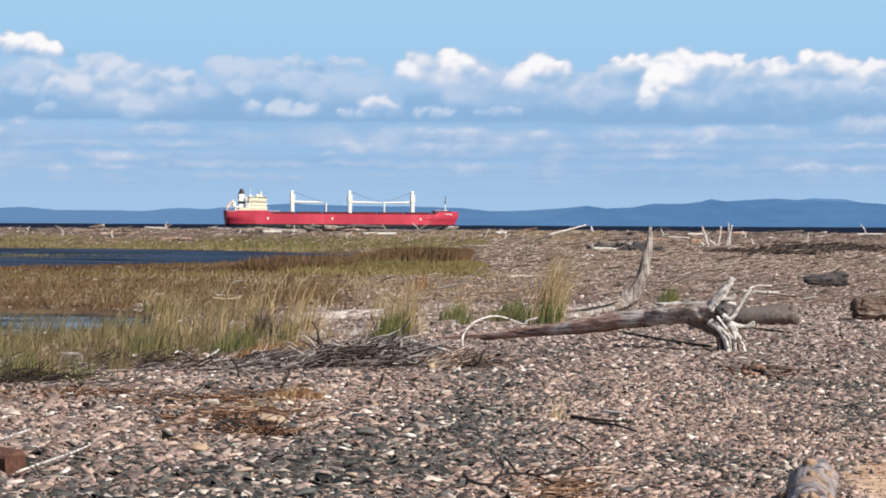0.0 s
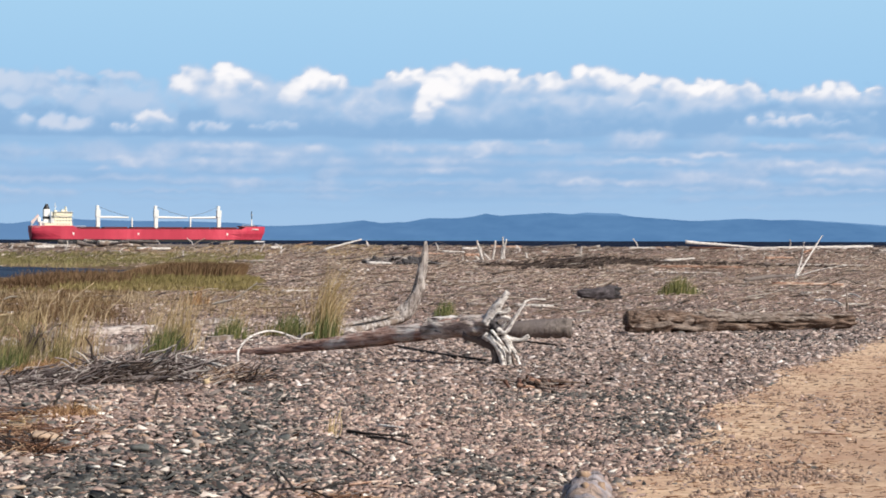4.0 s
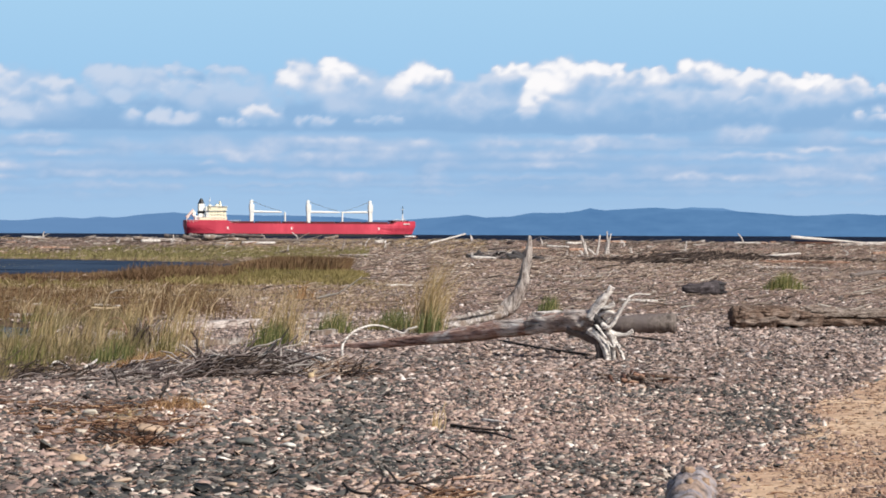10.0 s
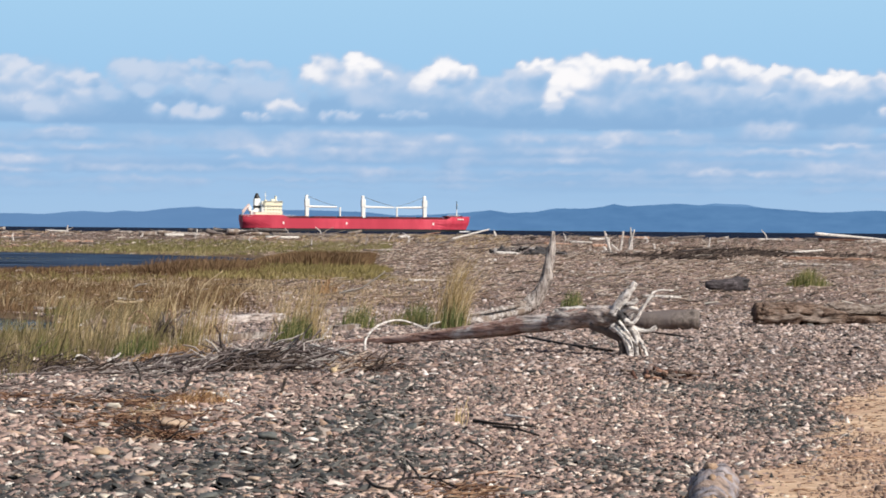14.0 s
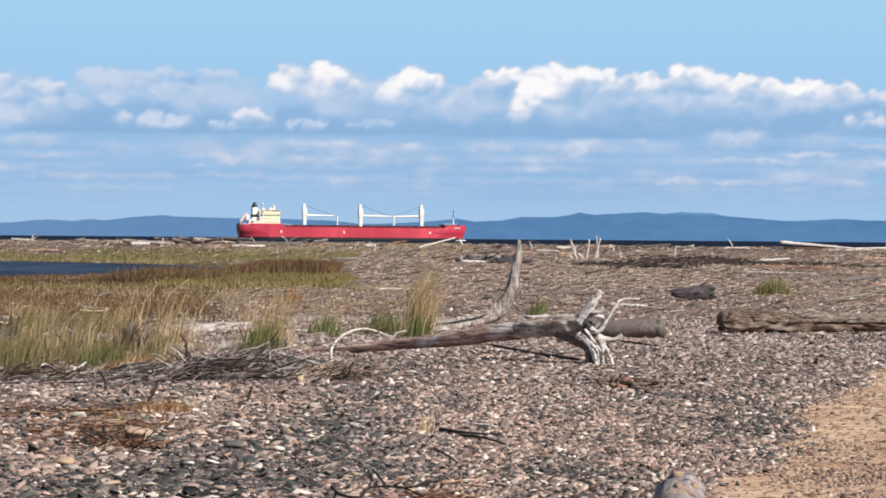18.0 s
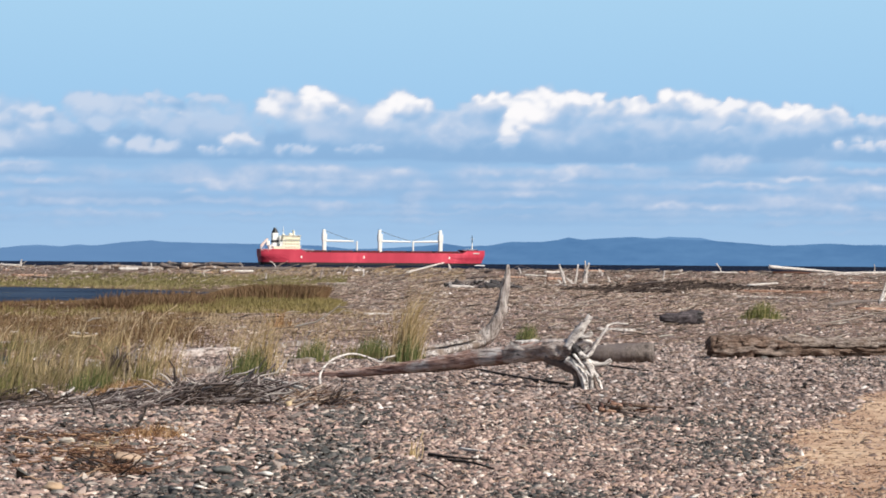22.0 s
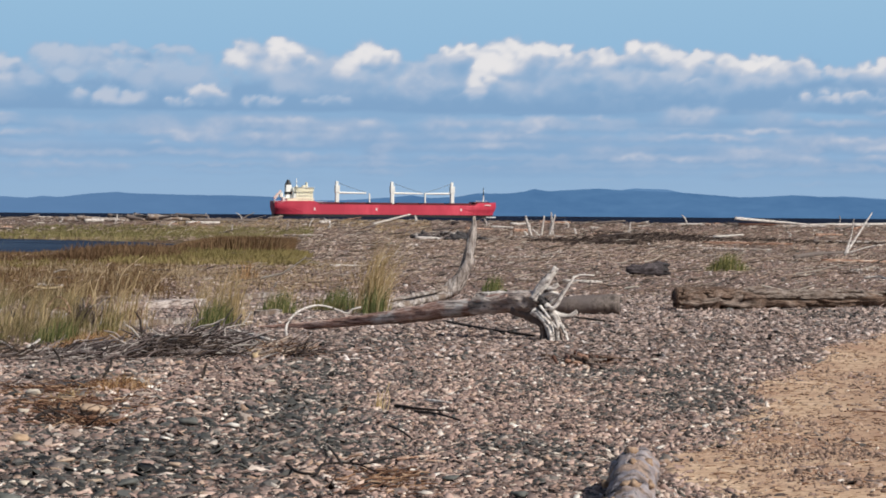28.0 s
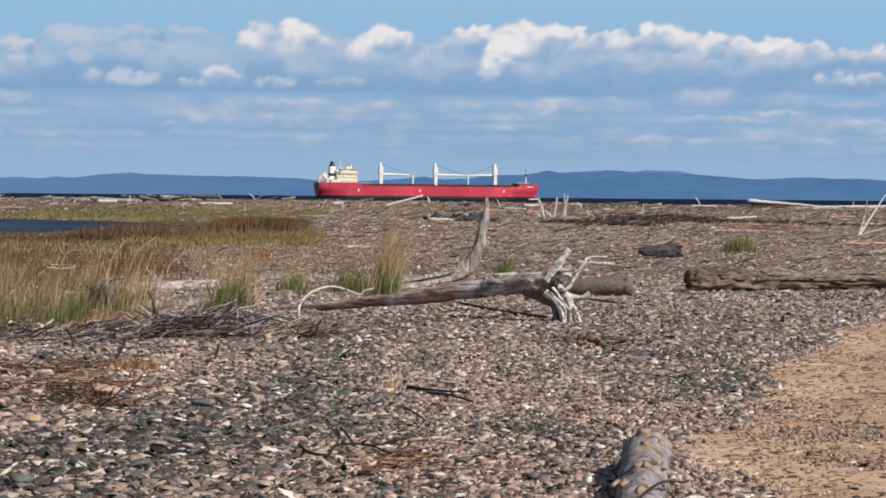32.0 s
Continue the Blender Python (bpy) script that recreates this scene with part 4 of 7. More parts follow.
    # three deck cranes with stowed jibs
    for x, side, reach in ((58.8, 1, 25.5), (107.2, 1, 27.0), (160.6, -1, 25.0)):
        bm = bmesh.new()
        box(bm, x - 1.5, x + 1.5, -1.6, 1.6, 11.3, 20.6, 0.35)
        crane = part("deck_crane", bm, M["ship_white"], root, "white deck crane with stowed jib")
        part("crane_house", (lambda b: (box(b, x - 1.9, x + 1.9, -2.0, 2.0, 20.4, 26.5, 0.4), b)[1])(bmesh.new()), M["ship_white"], crane)
        part("crane_head", (lambda b: (box(b, x - 1.5, x + 0.9, -1.2, 1.2, 26.5, 30.0, 0.4), b)[1])(bmesh.new()), M["ship_white"], crane)
        bm = bmesh.new()
        limb(bm, [(x + side * 1.6, 0, 20.4), (x + side * reach, 0, 20.1)], 1.0, 0.62, 5, 8, 0.0)
        part("jib", bm, M["ship_white"], crane)
        for dy in (-0.6, 0.6):
            bm = bmesh.new()
            limb(bm, [(x, dy, 29.2), (x + side * reach * 0.55, dy, 24.0), (x + side * reach * 0.98, dy, 20.9)], 0.14, 0.14, 8, 5, 0.0)
            part("jib_wire", bm, M["wire"], crane)
    for x in (87.2, 136.4):
        bm = bmesh.new()
        box(bm, x - 0.55, x + 0.55, -0.8, 0.8, 11.3, 20.0, 0.1)
        part("jib_rest", bm, M["ship_white"], root)
    for x in (36.4, 90.2, 165.0):
        part("draught_mark", (lambda b: (box(b, x - 0.6, x + 0.6, -11.98, -11.7, 5.6, 7.6), b)[1])(bmesh.new()), M["ship_white"], root)
    bm = bmesh.new()
    for k in range(7):
        box(bm, 187.0 + k * 0.9, 187.6 + k * 0.9, -9.6 + k * 0.42, -8.4 + k * 0.42, 10.2, 11.0)
    part("name_bars", bm, M["ship_white"], root, "small white unreadable lettering")
    bm = bmesh.new()
    rnd = random.Random(5)
    for k in range(60):
        s = rnd.choice((1, -1))
        x = 199 - rnd.random() ** 2 * 9
        c = Vector((x, s * ((199 - x) * 0.5 + rnd.random() * 1.5), 0.1))
        bmesh.ops.create_icosphere(bm, subdivisions=1, radius=0.5 + rnd.random() * 0.5, matrix=Matrix.Translation(c) @ Matrix.Diagonal((1.3, 1, 0.8, 1)))
    part("bow_wave", bm, M["foam"], root, "white foam at the bow")
    return tagged(root, "long red bulk carrier with cream superstructure and white deck cranes", "ship")


ship = cargo_ship()

# ---------------------------------------------------------------- driftwood


def G(x, y, dz=0.0):
    return Vector((x, y, float(height(x, y)) + dz))


def grain_along(bm, name, material, parent, degrees, label=""):
    """A trunk whose grain runs along its own length: local x turned by so many degrees in plan."""
    bmesh.ops.rotate(bm, verts=bm.verts, cent=(0, 0, 0), matrix=Matrix.Rotation(math.radians(degrees), 3, "Z"))
    ob = part(name, bm, material, parent, label, smooth=True)
    ob.rotation_euler[2] = -math.radians(degrees)
    return ob


def log_thing(name, a, b, r0, r1, material, label, bend=0.1, n=22, sides=14, rough=0.12, seed=1, stubs=0, lift=(0, 0), category="driftwood", group=""):
    """A stranded log between two places on the ground, with its broken stubs as parts."""
    root = new(name)
    a, b = Vector(a), Vector(b)
    root.location = a
    d = b - a
    s = d.cross(Vector((0, 0, 1))).normalized()
    za, zb = r0 * 0.85 + lift[0], r1 * 0.85 + lift[1]
    pts = [Vector((0, 0, za)), d * 0.33 + s * bend * 0.6 + Vector((0, 0, za * 0.67 + zb * 0.33)), d * 0.66 + s * bend + Vector((0, 0, za * 0.33 + zb * 0.67)), d + Vector((0, 0, zb))]
    bm = bmesh.new()
    limb(bm, pts, r0, r1, n, sides, rough, seed)
    part("trunk", bm, material, root, smooth=True)
    rnd = random.Random(seed * 13 + 5)
    for k in range(stubs):
        u = 0.12 + 0.8 * (k + rnd.random() * 0.6) / max(stubs, 1)
        p = smooth_path(pts, 40)[min(39, int(u * 39))]
        th = rnd.uniform(0.3, 2.8)
        o = (s * math.cos(th) + Vector((0, 0, 1)) * math.sin(th)).normalized()
        r = r0 + (r1 - r0) * u
        bm = bmesh.new()
        limb(bm, [p + o * r * 0.6, p + o * (r * 1.1) + d.normalized() * 0.02, p + o * (r * 1.3 + rnd.uniform(0.02, 0.16))], r * 0.22, r * 0.10, 5, 7, 0.2, seed + k)
        part("stub", bm, material, root)
    return tagged(root, label, category, group)


# the big root log: trunk raised on its root plate
def root_log():
    root = new("root_log")
    root.location = (0, 0, 0)
    tr = bmesh.new()
    limb(tr, [(-1.86, 35.12, -0.012), (-1.23, 34.7, 0.03), (-0.342, 34.0, 0.138), (0.423, 33.36, 0.258), (0.844, 33.0, 0.338), (1.323, 32.62, 0.412), (1.70, 32.28, 0.47)], 0, 0, 96, 26, 0.08, 3, 4.0, True, 0.14,
         (0.022, 0.046, 0.07, 0.112, 0.118, 0.122, 0.135))
    grain_along(tr, "trunk", M["trunk_wood"], root, 40, "reddish brown weathered trunk")
    hub = bmesh.new()
    limb(hub, [(1.20, 32.62, 0.40), (1.50, 32.40, 0.452), (1.79, 32.2, 0.485), (1.93, 32.1, 0.48), (2.03, 32.04, 0.43)], 0, 0, 40, 28, 0.2, 8, 7.0, True, 0.45, (0.112, 0.134, 0.146, 0.138, 0.09))
    grain_along(hub, "root_collar", M["collar_wood"], root, 40, "grey bleached root collar")
    sl = bmesh.new()
    limb(sl, [(0.25, 33.5, 0.15), (0.42, 33.36, 0.165), (0.62, 33.22, 0.18)], 0.012, 0.006, 8, 6, 0.3, 9)
    part("splinter", sl, M["pale_wood"], root)
    # this leg's shade is put into its colour by a darker wood
    leg = bmesh.new()
    limb(leg, [(1.70, 32.2, 0.40), (1.95, 32.1, 0.30), (2.075, 32.06, 0.165), (2.10, 32.05, -0.04)], 0, 0, 24, 14, 0.3, 10, 7.0, True, 0.25, (0.07, 0.065, 0.05, 0.04))
    part("root", leg, M["bark_wood"], root, "root coloured darker for the shade under the trunk", smooth=True)
    hook = bmesh.new()
    limb(hook, [(2.07, 32.0, 0.51), (2.157, 31.88, 0.418), (2.227, 31.86, 0.439), (2.345, 31.86, 0.631), (2.463, 31.86, 0.823)], 0.036, 0.014, 26, 12, 0.25, 11, 9.0, True, 0.2)
    part("root", hook, M["white_wood"], root, "hooked bleached root", smooth=True)
    crown = [  # root paths and radii
        ((1.95, 32.0, 0.52), (2.09, 31.95, 0.73), (2.24, 31.9, 0.925), 0.082, 0.034, "white_wood"),
        ((2.06, 32.0, 0.59), (2.156, 31.9, 0.652), (2.262, 31.88, 0.721), 0.04, 0.034, "pale_wood"),
        ((2.06, 32.0, 0.54), (2.168, 31.9, 0.60), (2.263, 31.88, 0.587), 0.04, 0.03, "white_wood"),
        ((2.14, 32.0, 0.45), (2.27, 31.97, 0.56), (2.375, 31.95, 0.664), 0.022, 0.014, "white_wood"),
        ((2.46, 31.88, 0.81), (2.55, 31.9, 0.835), (2.72, 31.9, 0.83), 0.013, 0.010, "white_wood"),
    ]
    legs = [
        ((1.95, 32.0, 0.37), (2.112, 31.9, 0.221), (2.187, 31.85, -0.04), 0.052, 0.034, "white_wood"),
        ((2.03, 31.92, 0.44), (2.131, 31.84, 0.307), (2.231, 31.82, 0.165), 0.017, 0.010, "white_wood"),
        ((2.09, 32.0, 0.40), (2.24, 31.92, 0.28), (2.263, 31.9, -0.04), 0.05, 0.03, "pale_wood"),
        ((2.16, 32.0, 0.38), (2.316, 31.9, 0.174), (2.41, 31.85, -0.05), 0.032, 0.018, "white_wood"),
        ((2.12, 32.0, 0.37), (2.355, 31.95, 0.304), (2.508, 31.92, 0.371), 0.036, 0.028, "pale_wood"),
        ((2.10, 31.95, 0.33), (2.18, 31.87, 0.18), (2.21, 31.85, -0.04), 0.022, 0.014, "pale_wood"),
        ((2.18, 31.96, 0.34), (2.28, 31.9, 0.15), (2.33, 31.87, -0.04), 0.024, 0.012, "root_wood"),
        # two added black limbs stand in for the shade between the roots
        ((1.99, 31.99, 0.56), (2.05, 31.97, 0.50), (2.12, 31.97, 0.43), 0.07, 0.055, "black_wood"),
        ((2.05, 32.08, 0.38), (2.14, 32.06, 0.2), (2.2, 32.04, -0.03), 0.075, 0.05, "black_wood"),
    ]
    for k, (a, b, c, r0, r1, mat_name) in enumerate(crown + legs):
        bm = bmesh.new()
        limb(bm, [a, b, c], r0, r1, 18, 12, 0.34, 20 + k, 9.0, True, 0.2)
        part("root", bm, M[mat_name], root, smooth=True)
    return tagged(root, "weathered driftwood trunk propped on its bleached splayed roots", "driftwood")


root_log()
log_thing("log", G(2.30, 40.7), G(3.86, 40.4), 0.155, 0.165, M["bark_wood"], "short thick grey-brown log lying on shingle", 0.02, seed=4)


def snag():
    """A half-buried trunk with one limb that curves upright."""
    root = new("snag")
    bm = bmesh.new()
    limb(bm, [(-0.12, 43.0, 0.02), (0.45, 44.4, 0.08), (1.0, 45.9, 0.12), (1.30, 46.5, 0.16)], 0, 0, 60, 20, 0.4, 31, 5.0, True, 0.5, (0.05, 0.075, 0.09, 0.12))
    grain_along(bm, "trunk", M["silver_wood"], root, -68, "cracked grey trunk half sunk in shingle")
    bm = bmesh.new()
    limb(bm, [(0.96, 46.3, 0.06), (1.18, 46.38, 0.13), (1.33, 46.4, 0.24), (1.49, 46.4, 0.45), (1.62, 46.4, 0.78), (1.69, 46.4, 1.18), (1.715, 46.4, 1.40), (1.727, 46.4, 1.56)], 0, 0, 70, 18, 0.22, 33, 2.5, True, 0.35,
         (0.08, 0.13, 0.155, 0.135, 0.11, 0.075, 0.052, 0.03))
    part("limb", bm, M["snag_wood"], root, "upright bleached limb", smooth=True)
    for pts, r0, r1 in (([(-0.02, 42.3, 0.0), (0.55, 43.5, 0.05), (1.25, 45.9, 0.12)], 0.05, 0.07), ([(0.2, 43.6, 0.09), (0.7, 44.8, 0.15), (1.1, 45.8, 0.2)], 0.022, 0.04), ([(1.22, 46.2, 0.1), (1.12, 46.1, 0.24), (0.98, 46.0, 0.26)], 0.05, 0.012)):
        bm = bmesh.new()
        limb(bm, pts, r0, r1, 24, 10, 0.35, int(r0 * 900), 5.0, True, 0.4)
        part("strand", bm, M["silver_wood"], root, smooth=True)
    return tagged(root, "bleached half-buried snag with one upright curved limb", "driftwood")


snag()


def rotten_log():
    root = new("rotten_log")
    root.location = G(5.02, 42.6)
    d = Vector((4.30, 2.0, 0))
    bm = bmesh.new()
    limb(bm, [(0, 0, 0.165), d * 0.1 + Vector((0, 0, 0.175)), d * 0.3 + Vector((0, 0, 0.165)), d * 0.5 + Vector((0, 0, 0.15)), d * 0.75 + Vector((0, 0, 0.15)), d + Vector((0, 0, 0.16))], 0, 0, 130, 32, 0.34, 6, 4.5, True, 0.4,
         (0.155, 0.18, 0.175, 0.14, 0.125, 0.12))
    grain_along(bm, "trunk", M["rotten_wood"], root, -22, "split dark brown heartwood")
    rnd = random.Random(12)
    side = Vector((0.38, -0.925, 0))
    for k in range(34):
        u = rnd.uniform(0.0, 0.36) if k % 4 == 0 else rnd.uniform(0.30, 0.86)
        L = rnd.uniform(0.3, 1.1) * (0.6 if u < 0.3 else 1.0)
        th = rnd.uniform(0.1, 1.7)
        r = float(np.interp(u, (0, 0.2, 0.4, 1), (0.17, 0.19, 0.15, 0.12))) * 0.95
        c = float(np.interp(u, (0, 0.3, 0.5, 1), (0.19, 0.18, 0.15, 0.16)))
        p = d * u + side * math.cos(th) * r + Vector((0, 0, c + math.sin(th) * r))
        q = p + d.normalized() * min(L, (1 - u) * d.length) + Vector((0, 0, rnd.uniform(-0.04, 0.02)))
        bm = bmesh.new()
        limb(bm, [p, (p + q) / 2 + Vector((0, 0, 0.01)), q], rnd.uniform(0.02, 0.05), rnd.uniform(0.012, 0.035), 12, 8, 0.4, 200 + k, 5.0, True, 0.3)
        part("splinter", bm, M["grey_split" if u > 0.3 else "rotten_wood"], root, smooth=True)
    return tagged(root, "long rotting brown log with split pale top", "driftwood")


rotten_log()


def charred_log():
    root = new("charred_log")
    bm = bmesh.new()
    limb(bm, [(6.42, 65.6, 0.17), (6.6, 65.6, 0.17), (6.95, 65.7, 0.18), (7.3, 65.8, 0.19), (7.5, 65.85, 0.19)], 0, 0, 60, 24, 0.16, 9, 3.0, True, 0.25, (0.07, 0.14, 0.175, 0.19, 0.17))
    part("trunk", bm, M["charred"], root, "charred blue-black trunk", smooth=True)
    rnd = random.Random(31)
    for k in range(7):
        th = k * 0.9
        a = Vector((7.42, 65.82 - 0.13 * math.cos(th), 0.19 + 0.13 * math.sin(th)))
        bm = bmesh.new()
        limb(bm, [a, a + Vector((0.1, 0, 0.01)), a + Vector((rnd.uniform(0.14, 0.24), 0, rnd.uniform(-0.02, 0.05)))], 0.055, 0.02, 8, 8, 0.4, 60 + k)
        part("splinter", bm, M["black_wood"], root)
    return tagged(root, "short charred black log with a broken end on shingle", "driftwood")


charred_log()


def near_log():
    """A fallen spruce with knot stubs, pointing straight away over the shingle."""
    root = new("knotty_log")
    pts = [(0.755, 8.4, 0.085), (0.995, 10.4, 0.10), (1.235, 12.4, 0.112), (1.485, 14.5, 0.128)]

    def girth(y):
        return float(np.interp(y, (8.4, 12.9, 14.5), (0.096, 0.116, 0.136)))
    bm = bmesh.new()
    limb(bm, pts, 0, 0, 110, 30, 0.13, 41, 6.0, True, 0.12, (0.096, 0.107, 0.118, 0.136))
    part("trunk", bm, M["grey_bark"], root, "mottled grey-purple bark", smooth=True)
    path = smooth_path(pts, 110)
    rnd = random.Random(3)
    for yc, turns in ((14.3, (1.75,)), (13.95, (0.8,)), (13.7, (3.05, 1.6)), (13.2, (0.6,)), (12.75, (3.0, 1.75, 1.35)), (12.2, (2.4,)), (11.7, (2.95, 1.5)), (10.9, (3.0, 1.55, 0.5)), (9.8, (2.6, 1.2)), (9.0, (1.6,))):
        for th in turns:
            p = min(path, key=lambda q: abs(q.y - yc - rnd.uniform(-0.06, 0.06)))
            r = girth(p.y)
            o = Vector((math.cos(th), 0, math.sin(th)))
            t = Vector((-0.1, -1, 0))
            out = 0.036 if th > 2.8 else rnd.uniform(0.002, 0.012)
            bm = bmesh.new()
            limb(bm, [p + o * r * 0.86 - t * 0.07, p + o * r * 0.96, p + o * (r * 0.99 + out) + t * rnd.uniform(0.03, 0.08)], 0.028 if th > 2.8 else 0.034, rnd.uniform(0.012, 0.022), 8, 9, 0.5, 50 + int(th * 10), 18.0)
            part("knot", bm, M["knot_wood"], root, "tan broken knot", smooth=True)
    for k in range(9):
        a = rnd.uniform(0, 2 * math.pi)
        e = path[-1] + Vector((math.cos(a) * 0.10, 0, math.sin(a) * 0.10))
        bm = bmesh.new()
        limb(bm, [e - Vector((0.02, 0.2, 0)), e, e + Vector((0.01, rnd.uniform(0.02, 0.1), 0))], 0.035, 0.015, 6, 7, 0.3, 90 + k, 9.0)
        part("splinter", bm, M["bark_wood"], root)
    for a, b, c, r0, r1, mat_name in (((1.06, 11.2, 0.21), (1.29, 12.0, 0.23), (1.53, 13.0, 0.12), 0.008, 0.005, "dark_twig"),
                                      ((1.36, 12.2, 0.03), (1.5, 12.45, 0.07), (1.66, 12.7, 0.05), 0.034, 0.014, "knot_wood"),
                                      ((1.38, 12.0, 0.03), (1.52, 12.2, 0.05), (1.68, 12.3, 0.03), 0.03, 0.012, "knot_wood"),
                                      ((1.44, 12.6, 0.03), (1.53, 12.8, 0.06), (1.62, 13.0, 0.04), 0.02, 0.008, "pale_wood")):
        bm = bmesh.new()
        limb(bm, [a, b, c], r0, r1, 12, 8, 0.3, 71, 6.0)
        part("branch", bm, M[mat_name], root)
    return tagged(root, "fallen grey spruce log with tan knot stubs on shingle", "log")


near_log()


def arched_branch():
    bm = bmesh.new()
    limb(bm, [(-1.19, 32.2, -0.03), (-1.205, 32.4, 0.14), (-1.11, 32.7, 0.285), (-0.94, 33.0, 0.365), (-0.75, 33.1, 0.38), (-0.55, 33.2, 0.315), (-0.43, 33.2, 0.275), (-0.37, 33.2, 0.33), (-0.25, 33.2, 0.36)], 0.017, 0.010, 40, 8, 0.15, 81)
    return tagged(part("arched_branch", bm, M["pale_wood"], smooth=True), "thin bleached branch arching out of the shingle", "branch")


arched_branch()


def sticks(name, rows, label, category="branch"):
    """Single bent sticks: three places, two radii and a wood each."""
    for k, (a, b, c, r0, r1, mat_name) in enumerate(rows):
        bm = bmesh.new()
        pts = [Vector((p[0], p[1], max(p[2], 0.6 * r + float(height(p[0], p[1]))))) for p, r in ((a, r0), (b, (r0 + r1) / 2), (c, r1))]
        limb(bm, pts, r0, r1, 16, 8, 0.25, 500 + k + int(abs(a[0]) * 10), 5.0, True, 0.25)
        tagged(part(name, bm, M[mat_name], smooth=True), label, category)


def stick_rack():
    """A bleached stick caught level on two short stalks."""
    root = new("stick_rack")
    for name, pts, r in (("rail", [(-6.12, 44.5, 0.25), (-5.88, 44.5, 0.235), (-5.62, 44.5, 0.26)], 0.02), ("stake", [(-5.66, 44.5, 0.26), (-5.69, 44.5, 0.12), (-5.73, 44.5, -0.02)], 0.012),
                         ("stake", [(-5.9, 44.48, -0.02), (-5.89, 44.48, 0.25), (-5.78, 44.48, 0.50)], 0.009)):
        bm = bmesh.new()
        limb(bm, pts, r, r * 0.8, 14, 8, 0.2, int(r * 999))
        part(name, bm, M["thatch_strip"], root, smooth=True)
    return tagged(root, "bleached stick caught level on short stakes in the marsh", "driftwood")


stick_rack()
sticks("bent_stalk", (((-7.43, 45.2, 0.0), (-7.40, 45.2, 0.22), (-7.22, 45.2, 0.42), 0.010, 0.007, "thatch_strip"), ((-6.34, 44.7, 0.0), (-6.24, 44.7, 0.16), (-6.02, 44.7, 0.27), 0.010, 0.007, "thatch_strip"),
                      ((-5.10, 45.3, 0.02), (-5.19, 45.3, 0.2), (-5.22, 45.3, 0.34), 0.013, 0.009, "thatch_strip"), ((-5.53, 45.3, 0.0), (-5.44, 45.3, 0.17), (-5.28, 45.3, 0.32), 0.011, 0.007, "thatch_strip"),
                      ((-5.3, 46.5, 0.0), (-5.2, 46.5, 0.35), (-5.02, 46.5, 0.60), 0.010, 0.007, "thatch_strip"), ((-5.15, 49.0, 0.0), (-5.0, 49.0, 0.42), (-4.62, 49.0, 0.73), 0.012, 0.008, "thatch_strip"),
                      ((-4.9, 50.0, 0.02), (-4.86, 50.0, 0.18), (-4.78, 50.0, 0.42), 0.011, 0.007, "thatch_strip"), ((-4.5, 50.0, 0.0), (-4.35, 50.0, 0.25), (-4.02, 50.0, 0.48), 0.011, 0.007, "thatch_strip"),
                      ((-4.7, 41.0, 0.02), (-4.65, 41.0, 0.17), (-4.62, 41.0, 0.36), 0.010, 0.007, "thatch_strip"), ((-3.0, 52.0, 0.02), (-2.98, 52.0, 0.2), (-2.96, 52.0, 0.5), 0.011, 0.007, "thatch_strip")),
       "bleached hollow stalk bent over in the marsh", "stalk")


def board(name, x0, y0, x1, y1, w, h, seed, material, label, category, dz=0.0):
    """A worn sawn piece: four long sides, uneven edges and broken ends."""
    a, b = G(x0, y0), G(x1, y1)
    d = b - a
    L, n = d.length, 14
    bm = bmesh.new()
    rings = []
    for i in range(n):
        u = i / (n - 1)
        ring = []
        for k, (sy, sz) in enumerate(((-1, 0), (1, 0), (1, 1), (0.86, 1.12), (-0.86, 1.12), (-1, 1))):
            q = noise.noise(Vector((u * L * 2.5, k * 2.1, seed * 1.3)))
            end = 0.06 * noise.noise(Vector((k * 3.3, seed * 2.0, 0))) if i in (0, n - 1) else 0.0
            ring.append(bm.verts.new((u * L + end, sy * w * 0.5 * (1 + 0.25 * q), (sz - 0.35) * h * (1 + 0.2 * q) + 0.02 * noise.noise(Vector((u * L, 0, seed * 1.0))))))
        rings.append(ring)
    for p, q in zip(rings, rings[1:]):
        for k in range(6):
            bm.faces.new((p[k], p[(k + 1) % 6], q[(k + 1) % 6], q[k]))
    bm.faces.new(rings[0])
    bm.faces.new(list(reversed(rings[-1])))
    ob = part(name, bm, M[material])
    ob.location = a + Vector((0, 0, dz))
    ob.rotation_euler = (0.12 * math.sin(seed), 0, math.atan2(d.y, d.x))
    return tagged(ob, label, category)


def plank(x0, y0, x1, y1, w, h, seed, mat_name="pale_wood", label="flat bleached plank half sunk in shingle"):
    return board("plank", x0, y0, x1, y1, w, h * 1.6, seed, mat_name, label, "plank", 0.03)


plank(-4.4, 40.2, -3.1, 43.2, 0.28, 0.07, 91, "collar_wood", "long bleached beam half sunk in shingle")
plank(-3.75, 34.3, -2.79, 36.0, 0.22, 0.05, 92, "silver_wood")
plank(-2.67, 45.3, -2.12, 47.7, 0.32, 0.05, 93, "silver_wood", "long flat grey plank half sunk in shingle")
plank(-5.44, 37.5, -4.49, 37.9, 0.40, 0.06, 94, "silver_wood", "broad grey plank among the sedge")
plank(-4.95, 34.5, -4.70, 34.6, 0.20, 0.05, 105, "silver_wood", "short grey board end among the sedge")
plank(-1.94, 38.9, -1.63, 39.7, 0.14, 0.04, 107, "silver_wood")
plank(-7.9, 46.6, -6.9, 46.9, 0.12, 0.04, 106, "silver_wood", "short grey board on the marsh")
